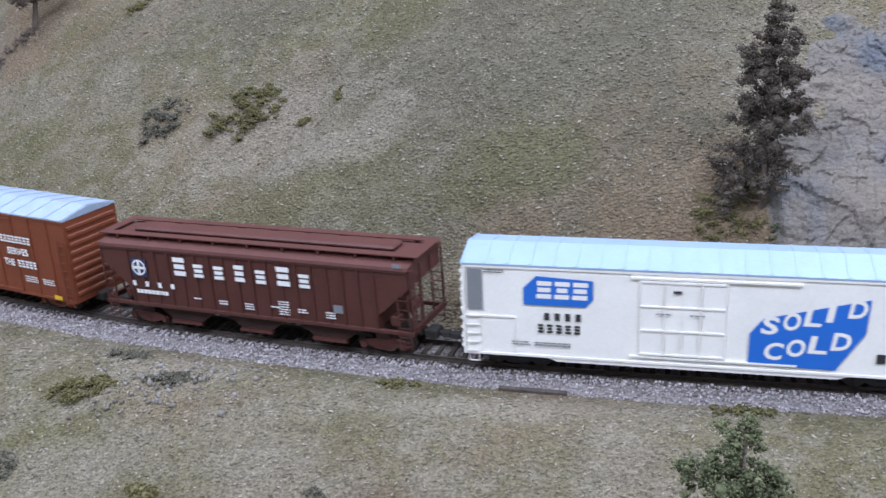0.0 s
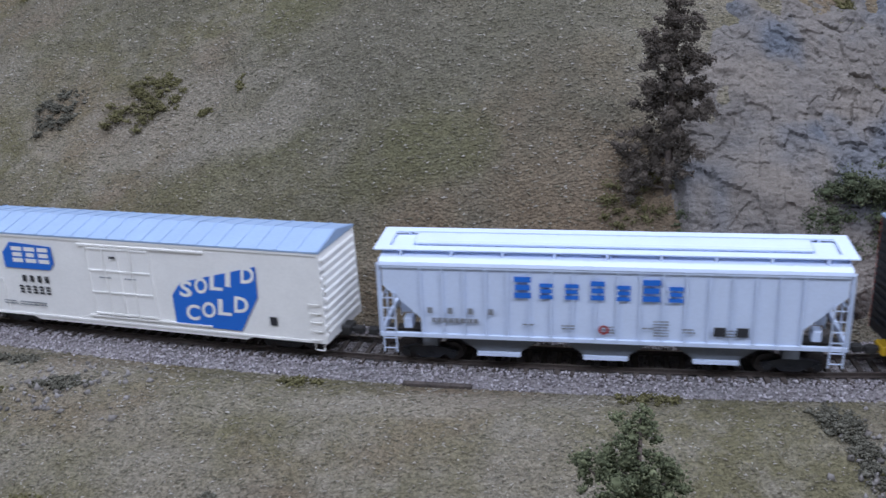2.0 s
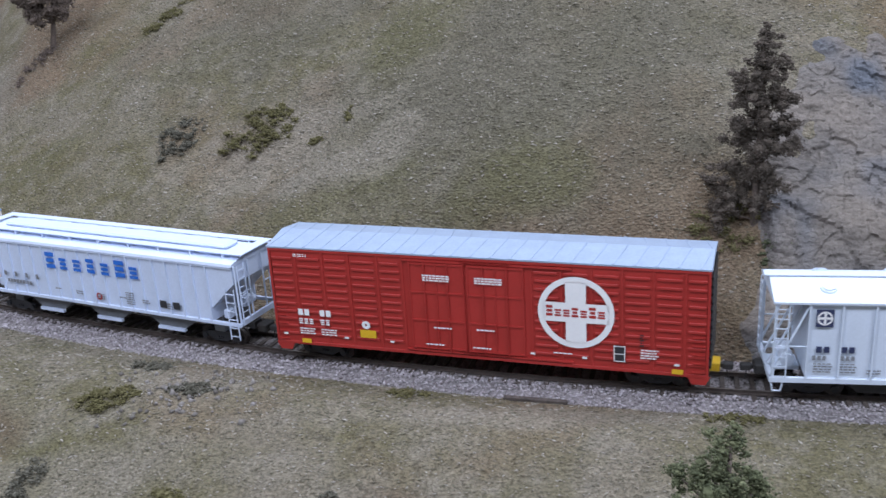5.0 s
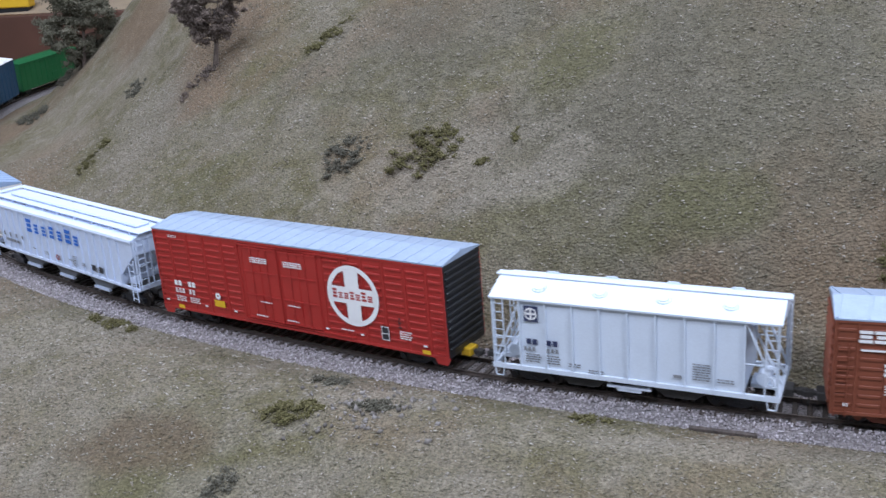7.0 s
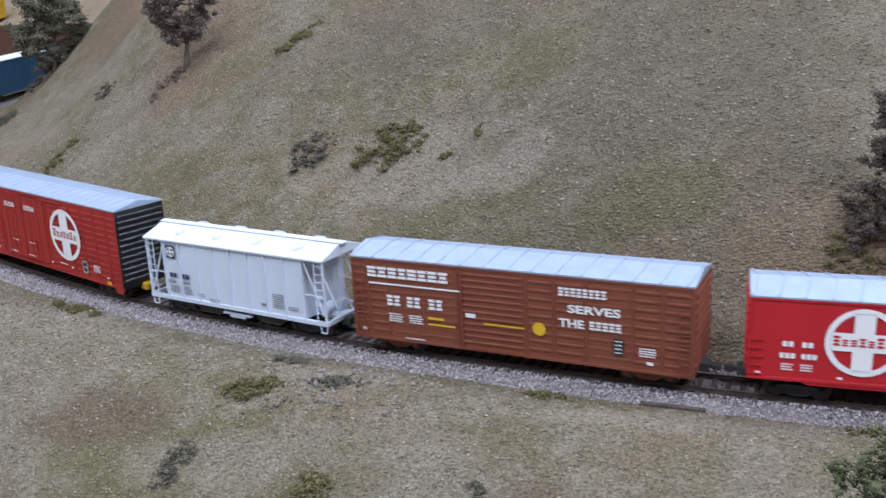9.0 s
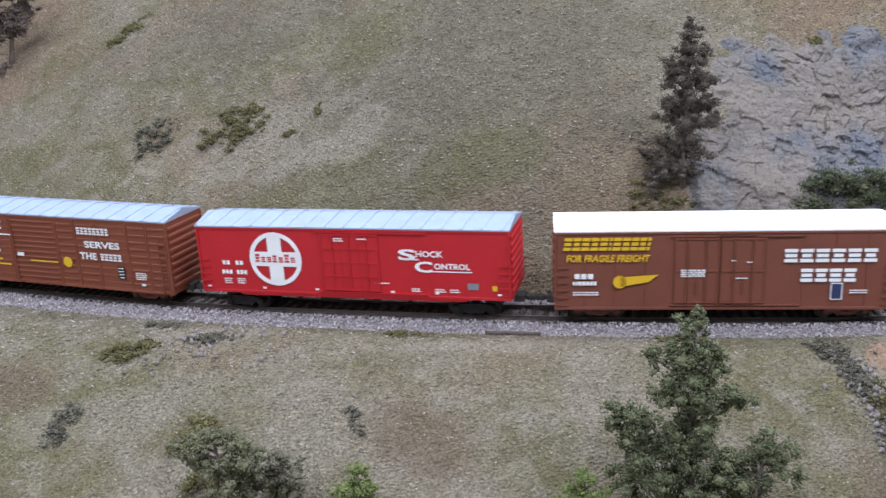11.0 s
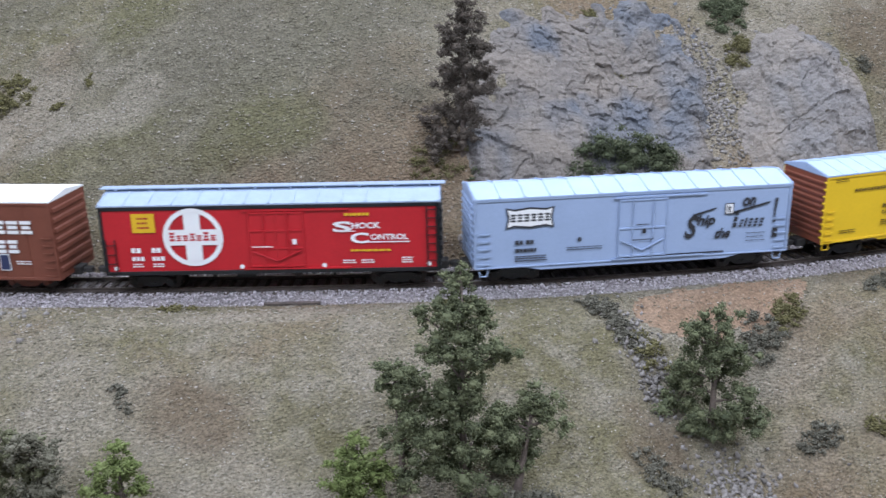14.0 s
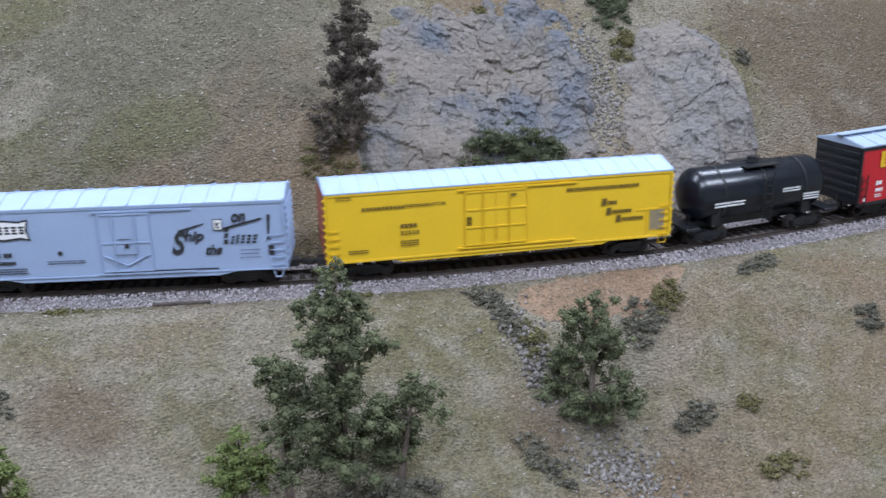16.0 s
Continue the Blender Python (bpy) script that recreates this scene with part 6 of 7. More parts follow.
    for sx in (-1, 1):
        truck(c, sx * (L / 2 - 0.020), BLACK)
        coupler(c, sx * L / 2)
    add(c, 2.079, L)


def plain_car(name, label, L, zb, zt, paint, roof, s_left):
    c = box_body(name, label, "train cars", L, zb, zt, 0.003, paint, roof, paint, BLACK, roof_args=dict(ribs=14))
    side_frame_lines(c, L, zb, zt, paint)
    posts(c, [-L / 2 + L * k / 12 for k in range(1, 12)], zb + 0.0016, zt - 0.002, paint, 0.001, 0.0006)
    door(c, -0.016, 0.016, zb + 0.003, zt - 0.004, paint, (3, 2))
    bm = bmesh.new()
    smallprint(bm, -L * 0.38, zb + 0.025, 0.03, 3, Yp, 140, 0.002, 0.004)
    part("pale_lettering", bm, FADE, c)
    add(c, s_left, L)


plain_car("boxcar", "green ribbed model boxcar further along the train", 0.18, 0.0095, 0.050, GREEN, GREEN, -0.794)
plain_car("boxcar", "dark blue ribbed model boxcar with a white roof", 0.188, 0.0095, 0.061, TEAL, WHITE, -0.593)
car_russet()
hopper3("covered_hopper", "maroon three-bay model covered hopper with white lettering", 0.181, 0.0155, 0.0465, MAROON, WHITE, True, -0.186, MAROON_BAY, MAROON, WHITE)
car_white_reefer()
hopper3("covered_hopper", "pale blue-grey three-bay model covered hopper with blue lettering", 0.196, 0.0165, 0.0492, PALE, BLUE, False, 0.239, BAY, BLACK, FADE)
car_high_red()
car_two_bay()
car_southbound()
car_red_smooth()
car_cocoa()
car_black_red(1.469)
car_slate()
car_yellow_reefer()
car_tank()
car_black_red(2.205)


# ---------- ties, ballast, scatter ----------
bm = bmesh.new()
box(bm, -0.0012, 0.0012, -0.0148, 0.0148, -0.0004, 0.0011, 0.0002)
first = None
for s in np.arange(-1.2, 0.8, 0.0068):
    x, y, a = on_track(s)
    at = pose(x, y, track_z(s), 0, 0, math.degrees(a))
    if first is None:
        first = part("tie", bm, TIE, track, at=at)
    else:
        share("tie", first, track, at)

RNG = np.random.default_rng(11)
n = 52000
s = RNG.uniform(-1.0, 0.72, n)
d = RNG.uniform(-0.0335, 0.0335, n)
keep = (abs(abs(d) - GAUGE / 2 - 0.0005) > 0.0014) & ((abs(d) > 0.0115) | (RNG.random(n) < 0.5))
s, d = s[keep], d[keep]
z = np.interp(abs(d), (0, 0.0105, 0.0125, 0.019, 0.027, 0.034), (0.0, 0.0, 0.0008, 0.0009, -0.0010, -0.0050)) + RNG.uniform(-0.0003, 0.0004, len(s))
x, y, a = np.interp(s, TS, TX), np.interp(s, TS, TY), np.interp(s, TS, TH)
at = np.stack([x - np.sin(a) * d, y + np.cos(a) * d, z + np.interp(s, TS, TZ)], 1)
inner = abs(d) < 0.0118
tagged(new("ballast_gravel", grains("ballast_gravel", at[~inner], RNG.uniform(0.0005, 0.00095, int((~inner).sum())), GRAVEL, RNG)), "pinkish grey crushed ballast along the track", "gravel", kind="stuff")
tagged(new("inner_gravel", grains("inner_gravel", at[inner], RNG.uniform(0.0005, 0.0009, int(inner.sum())), GRAVEL_IN, RNG)), "darker brownish ballast between the rails", "gravel", kind="stuff")

n = 110000
x, y = RNG.uniform(-0.62, 0.62, n), 0.23 + 0.72 * RNG.random(n) ** 1.25
s, d = track_sd(x, y)
keep = (abs(d) > 0.027 + 0.004 * wave(x, y, 0.02)) & (abs(d) < 0.42)
x, y = x[keep], y[keep]
at = bend(np.stack([x, y, ground_z(x, y) + 0.0002], 1))
tagged(new("ground_scatter", grains("ground_scatter", at, RNG.uniform(0.0004, 0.0008, len(at)) * np.interp(at[:, 1], (0.3, 0.48), (0.6, 1.0)), CRUMB, RNG, 0.8, lying=1.4)), "loose olive and tan scatter on the hillside", "scatter", kind="stuff")

# the loose tie lying on the shoulder
x0, y0, a0 = on_track(0.049)
bm = bmesh.new()
box(bm, -0.0152, 0.0152, -0.0013, 0.0013, -0.0010, 0.0014, 0.0002)
plank = finish(new("loose_tie", bpy.data.meshes.new("loose_tie")), bm, TIE)
plank.matrix_basis = pose(x0 + math.sin(a0) * 0.0285, y0 - math.cos(a0) * 0.0285, track_z(0.049) - 0.0003, 0, 0, math.degrees(a0) + 2)
tagged(plank, "dark brown loose tie lying on the ballast shoulder", "tie")


# ---------- rock outcrops ----------
def worley(u, v, seed):
    """Nearest-cell noise: cell value and distance to the border."""
    h = np.random.default_rng(seed)
    jx, jy, val = h.uniform(0.1, 0.9, (64, 64)), h.uniform(0.1, 0.9, (64, 64)), h.uniform(-1, 1, (64, 64))
    iu, iv = np.floor(u).astype(int), np.floor(v).astype(int)
    f1, f2, best = np.full(u.shape, 9.0), np.full(u.shape, 9.0), np.zeros(u.shape)
    for a in (-1, 0, 1):
        for b in (-1, 0, 1):
            cu, cv = iu + a, iv + b
            dd = np.hypot(cu + jx[cu % 64, cv % 64] - u, cv + jy[cu % 64, cv % 64] - v)
            closer = dd < f1
            f2 = np.where(closer, f1, np.minimum(f2, dd))
            best = np.where(closer, val[cu % 64, cv % 64], best)
            f1 = np.where(closer, dd, f1)
    return best, f2 - f1


def outcrop(label, s0, s1, d0, d1, seed, lump, tint):
    ns, nd = int((s1 - s0) / 0.0011), int((d1 - d0) / 0.0009)
    ss, dd = np.meshgrid(np.linspace(s0, s1, ns), np.linspace(d0, d1, nd))
    ss, dd = ss.ravel(), dd.ravel()
    x, y, a = np.interp(ss, FS, FX), np.interp(ss, FS, FY), np.interp(ss, FS, FTH)
    px, py = x - np.sin(a) * dd, y + np.cos(a) * dd
    z = ground_z(px, py)
    rise = 0.30 * (ss - (s0 + s1) / 2)
    e = abs((ss - (s0 + s1) / 2) / ((s1 - s0) / 2)) ** 3.5 + abs((dd - rise - (d0 + d1) / 2) / ((d1 - d0) / 2)) ** 3.5
    m = np.clip((1 - e + 0.30 * wave(ss, dd, 0.03) + 0.26 * wave(ss + 2, dd, 0.011)) * 1.5, 0, 1)
    u, v = ss + 0.008 * wave(ss, dd, 0.03), dd + 0.006 * wave(ss, dd + 3, 0.04)
    crag = 0.6 + 0.4 * np.clip((ss - s0) / (s1 - s0) * 2.6 - 0.75 + 0.4 * wave(ss, dd, 0.03), 0, 1)
    c1, b1 = worley(u / 0.040, v / 0.024, seed)
    c2, b2 = worley(u / 0.015, v / 0.010, seed + 1)
    c3, b3 = worley(u / 0.0055, v / 0.004, seed + 2)
    ledge = np.abs(((v - d0) / 0.030 + 0.25 * wave(ss, dd, 0.05)) % 1.0 - 0.5)
    h = lump * (c1 * 0.30 + crag * (c2 * 0.55 + c3 * 0.34)) - lump * crag * (0.16 * np.exp(-b1 / 0.05) + 0.10 * np.exp(-b2 / 0.08))
    h = h + lump * (0.3 - 1.2 * ledge) * np.clip(0.35 + wave(ss + 8, dd, 0.045), 0, 1) + 0.0006 * wave(ss, dd, 0.005) + 0.0022 * wave(ss, dd, 0.02)
    off = -0.006 + m * (0.0105 + h)
    px, py, z = px + np.sin(a) * off * 0.75, py - np.cos(a) * off * 0.75, z + off * 0.65
    i = np.arange(ns * nd).reshape(nd, ns)
    q = np.stack([i[:-1, :-1], i[:-1, 1:], i[1:, 1:], i[1:, :-1]], -1).reshape(-1, 4)
    me = bpy.data.meshes.new("rock_outcrop")
    me.from_pydata(bend(np.stack([px, py, z], 1)).tolist(), [], q.tolist())
    blue = np.clip(1.6 * (crag - 0.6) / 0.4 * 0.6 + 0.9 * wave(ss, dd, 0.028) + 0.5 * wave(ss, dd + 6, 0.01) - 0.25, 0, 1)
    dust = np.clip(0.9 - 9 * (dd - d0 - 0.02) + 0.9 * wave(ss + 3, dd, 0.03), 0, 1) * (1 - 0.7 * blue)
    for nm, value in (("blue", blue), ("dust", dust)):
        me.attributes.new(nm, "FLOAT", "POINT").data.foreach_set("value", value.astype(np.float32))
    me.materials.append(tint)
    return tagged(new("rock_outcrop", me), label, "rock")


outcrop("grey and bluish fractured cast rock face in the hillside", 0.136, 0.384, 0.028, 0.222, 21, 0.0030, ROCK)
outcrop("pale tan cast rock face beside the gully", 0.356, 0.482, 0.028, 0.160, 31, 0.0026, ROCK_TAN)


# ---------- trees and shrubs ----------
def limb(bm, a, b, r0, r1, n=7):
    a, b = Vector(a), Vector(b)
    u = (b - a).orthogonal().normalized()
    w = (b - a).normalized().cross(u)
    r = [[bm.verts.new(p + q * (u * math.cos(2 * math.pi * i / n) + w * math.sin(2 * math.pi * i / n))) for i in range(n)] for p, q in ((a, r0), (b, r1))]
    for i in range(n):
        bm.faces.new((r[0][i], r[0][(i + 1) % n], r[1][(i + 1) % n], r[1][i]))
    bm.faces.new(r[1])


def ball():
    """A unit ball of 162 corners."""
    bm = bmesh.new()
    bmesh.ops.create_icosphere(bm, subdivisions=3, radius=1.0)
    v = np.array([p.co[:] for p in bm.verts])
    f = np.array([[p.index for p in q.verts] for q in bm.faces])
    bm.free()
    return v, f


BALL_V, BALL_F = ball()


def foliage(name, clumps, per, size, leaf, rng, fluff=3.8, squash=0.8, loose=0.24, heart=0.62):
    """Ground-foam foliage: lumpy cores closed over with small crumbs that stand off their skin."""
    at, sz, cores = [], [], []
    for x, y, z, r in clumps:
        lumps = rng.normal(size=(9, 3))
        lumps /= np.linalg.norm(lumps, axis=1, keepdims=True)
        swell = lambda d: 0.62 + 0.42 * np.clip((d @ lumps.T - 0.62) / 0.38, 0, 1).max(1)
        n = max(16, int(fluff * per * (r / 0.006) ** 1.8))
        v = rng.normal(size=(n, 3))
        v /= np.linalg.norm(v, axis=1, keepdims=True)
        k = swell(v) * (1 + loose * rng.normal(size=n))
        at.append(np.array((x, y, z)) + v * (r * k)[:, None] * np.array((1, 1, squash)))
        sz.append(rng.uniform(0.35, 0.9, n) * size)
        q = BALL_V * (r * heart * swell(BALL_V) * (1 + 0.10 * rng.normal(size=len(BALL_V))))[:, None]
        cores.append(q * np.array((1, 1, squash)) + np.array((x, y, z)))
    me = grains(name, np.concatenate(at), np.concatenate(sz), leaf, rng)
    n0, m, n = len(me.vertices), len(BALL_V), len(clumps)
    old = np.empty(n0 * 3)
    me.vertices.foreach_get("co", old)
    tri = np.empty(len(me.polygons) * 3, np.int32)
    me.loops.foreach_get("vertex_index", tri)
    v = np.concatenate([old, np.concatenate(cores).reshape(-1)])
    f = np.concatenate([tri, (BALL_F[None] + m * np.arange(n)[:, None, None] + n0).reshape(-1)]).astype(np.int32)
    out = bpy.data.meshes.new(name)
    out.vertices.add(len(v) // 3)
    out.vertices.foreach_set("co", v)
    out.loops.add(len(f))
    out.loops.foreach_set("vertex_index", f)
    out.polygons.add(len(f) // 3)
    out.polygons.foreach_set("loop_start", np.arange(0, len(f), 3, dtype=np.int32))
    out.materials.append(leaf)
    out.update(calc_edges=True)
    out.validate()
    bpy.data.meshes.remove(me)
    return out


def plant(name, label, category, base, stems, clumps, leaf, seed, per=42, size=0.0011, group=""):
    rng = np.random.default_rng(seed)
    t = thing(name, label, category, group, pose(*bent(*base)))
    for k, (a, b, r0, r1) in enumerate(stems):
        bm = bmesh.new()
        limb(bm, a, b, r0, r1)
        part("trunk" if k == 0 else "limb", bm, BARK, t, smooth=True)
    crown = new("crown", foliage("crown", clumps, per, size, leaf, rng))
    crown.parent = t
    return t


def tufted(name, label, x, y, lobes, leaf, seed, across=(0.97, -0.24), per=56, size=0.00074, stem=0.0022, shift=0, deep=0.35):
    """A tree of foam tufts: lobes of (sideways, height, radius) in millimetres on a trunk, each broken into smaller tufts."""
    r = random.Random(seed)
    z = gz(x, y) - 0.004
    top = max(lobes, key=lambda q: q[1])
    tip = Vector(((top[0] + shift) * 0.001 * across[0], (top[0] + shift) * 0.001 * across[1], top[1] * 0.001))
    stems = [((0, 0, 0), tuple(tip), stem, 0.0005)]
    clumps = []
    for dx, dz, rad in lobes:
        off, rad = (dx + shift) * 0.001, rad * 0.001
        back = r.uniform(-1, 1) * max(deep * abs(off), rad * 0.6)
        c = (off * across[0] - back * across[1], off * across[1] + back * across[0], dz * 0.001 + 0.004)
        f = min(0.95, max(0.05, c[2] / max(tip.z, 0.001) - 0.08))
        stems.append((tuple(tip * f), c, stem * 0.32, 0.0003))
        for k in range(10):
            q = [r.gauss(0, rad * 0.56) for _ in range(3)]
            clumps.append((c[0] + q[0], c[1] + q[1], max(0.001, c[2] + q[2] * 0.85), rad * r.uniform(0.30, 0.62)))
    return plant(name, label, "tree", (x, y, z), stems, clumps, leaf, seed, per, size)


def shrub(label, x, y, rx, ry, h, leaf, seed, n=14, cr=0.0042, per=34, turn=0.0, name="shrub", size=0.0008):
    """Low foliage spread over the slope."""
    r = random.Random(seed)
    z0 = gz(x, y)
    clumps = []
    n, cr = int(n * 1.7), cr * 0.72
    for k in range(n):
        a, q = r.uniform(0, 6.283), r.random() ** 0.6
        u, v = rx * q * math.cos(a), ry * q * math.sin(a)
        dx, dy = u * math.cos(turn) - v * math.sin(turn), u * math.sin(turn) + v * math.cos(turn)
        c = cr * r.uniform(0.55, 1.15)
        clumps.append((dx, dy, gz(x + dx, y + dy) - z0 + c * 0.3 + h * (1 - q) * r.uniform(0.2, 1.0), c))
    rng = np.random.default_rng(seed)
    t = new(name, foliage(name, clumps, per, size, leaf, rng, fluff=4.2, squash=0.6, loose=0.34, heart=0.5))
    t.matrix_basis = pose(*bent(x, y, z0))
    return tagged(t, label, "shrub", "hillside shrubs")


tufted("conifer", "dark brown dead-looking conifer before the rock face", 0.1635, 0.513,
       ((-20, 101, 1.6), (-20, 97, 2.5), (-17, 93, 4.7), (-22, 92, 3.9), (-19, 87, 6.1), (-25, 83, 5), (-11, 80, 4.7), (-32, 77, 4.9), (-17, 77, 6.8), (-27, 70, 7.6),
        (-19, 69, 7.9), (-30, 63, 4.9), (-10, 63, 7.2), (-16, 61, 7.6), (-28, 52, 8), (-14, 51, 9), (-6, 51, 5.4), (-31, 42, 6.6), (-20, 42, 8.7), (-9, 42, 7.6),
        (-15, 36, 8), (-33, 24, 8), (-23, 23, 9), (-12, 21, 7.7), (-41, 18, 5.5), (-30, 13, 7), (-17, 11, 6), (-36, 4, 7)), LEAF_BROWN, 1, shift=20, deep=0.6)
tufted("conifer", "tall green conifer on the slope below the track", 0.097, 0.287,
       ((-1, 106, 2.9), (-2, 101, 4.7), (-4, 95, 5.4), (4, 91, 5.8), (-6, 88, 7.3), (7, 84, 6.2), (-16, 82, 4.9), (-3, 79, 9), (-11, 71, 6.6), (8, 71, 7.4), (16, 69, 5.5),
        (-6, 65, 7.8), (5, 63, 6.7), (-3, 55, 8.4), (-6, 47, 7.9), (5, 51, 6.8), (0, 39, 8.6), (-6, 30, 8.5), (4, 28, 9), (-9, 18, 9), (2, 15, 9.5)), LEAF_GREEN, 2, deep=0.6)
tufted("conifer", "small green conifer beside the taller one", 0.070, 0.284,
       ((-4, 67, 5.8), (0, 63, 6.6), (-8, 62, 4.4), (-3, 55, 5.9), (6, 55, 7.7), (11, 47, 8.2), (1, 46, 6.7), (3, 38, 8.2), (12, 36, 7.1), (-4, 37, 5.6), (4, 28, 6.8), (2, 16, 7)), LEAF_GREEN, 3)
tufted("tree", "dark green bush below the tall conifer", 0.122, 0.2875,
       ((-5, 47, 5.4), (0, 41, 6.2), (-7, 39, 6.6), (4, 37, 5.1), (-13, 37, 7), (-22, 35, 7), (-26, 29, 8), (-19, 26, 8.4), (-9, 30, 6.7), (-22, 18, 8.8), (-13, 16, 8)), LEAF_GREEN, 4, (0.93, -0.36), shift=12)
shrub("grey-green low growth at the foot of the conifers", 0.105, 0.275, 0.034, 0.012, 0.010, LEAF_GREY, 41, 34, 0.0065)
tufted("tree", "bright lime green shrub near the conifers", 0.050, 0.285,
       ((-1, 35, 4.5), (-7, 29, 5.6), (-1, 26, 6.4), (4, 27, 4.9), (-7, 20, 6.4), (1, 19, 6.8), (8, 21, 4.5), (-4, 11, 7), (6, 14, 5.3)), LEAF_LIME, 5)
tufted("tree", "olive green small tree on the lower slope", -0.100, 0.298,
       ((-6, 58, 6.5), (-14, 54, 6.6), (2, 51, 8.2), (-22, 51, 4.1), (-10, 43, 7), (10, 46, 7), (-1, 38, 9), (9, 33, 8.4), (17, 34, 7), (-7, 33, 7), (4, 24, 9), (-5, 20, 8), (9, 14, 8)), LEAF_SOFT, 6, (0.99, 0.14))
tufted("tree", "grey-green leaning bush beside the small tree", -0.080, 0.298,
       ((-7, 42, 4.9), (-1, 43, 6.6), (4, 35, 6.2), (-5, 33, 6.7), (5, 28, 4.6), (-1, 23, 7.4), (-7, 19, 6.3), (3, 16, 6.4)), LEAF_SAGE, 61, (1, 0.07))
tufted("tree", "small green shrub on the lower slope", -0.046, 0.292,
       ((-3, 39, 4.9), (2, 33, 4.9), (-6, 32, 5.8), (-2, 25, 6.6), (-9, 22, 5.8), (3, 20, 5), (-2, 12, 6)), LEAF_LIME, 7, (1, 0))
shrub("olive foliage beside the small tree", -0.118, 0.325, 0.013, 0.010, 0.014, LEAF_OLIVE, 8, 14, 0.0065)
tufted("conifer", "green bushy conifer growing in the gully", 0.236, 0.313,
       ((-1, 67, 4.3), (2, 61, 5.7), (-7, 58, 5.7), (-13, 53, 7.5), (2, 50, 7.9), (-6, 43, 9), (10, 46, 6.2), (-16, 37, 6.7), (-14, 29, 9), (3, 33, 9.6), (14, 25, 9),
        (-18, 17, 7.7), (-5, 16, 10), (9, 12, 9.6), (20, 14, 4.5), (-8, 5, 7.8), (1, 2, 7.8)), LEAF_GREEN, 9, (0.85, -0.52))
tufted("tree", "mauve-brown rounded tree on the hillside", -0.352, 0.880,
       ((-19, 50, 11), (-4, 46, 12), (12, 48, 12), (25, 50, 8), (-8, 62, 12), (10, 64, 12), (-14, 33, 9), (5, 30, 11), (-24, 62, 9), (26, 64, 9)), LEAF_MAUVE, 10, (0.94, 0.35), 34, 0.0013, 0.003)
tufted("tree", "grey-green tall tree above the far curve", -0.655, 1.225,
       ((-11, 62, 20), (15, 58, 22), (40, 46, 17), (-22, 34, 17), (7, 30, 20), (40, 22, 14), (-10, 14, 12), (17, 12, 13), (-32, 53, 13), (-16, 84, 18), (12, 86, 19), (36, 74, 14)), LEAF_SAGE, 12, (0.89, 0.46), 26, 0.0016, 0.0036)
shrub("dense dark green shrubs at the foot of the rock", 0.272, 0.496, 0.046, 0.014, 0.034, LEAF_DARK, 13, 60, 0.0085, 34)
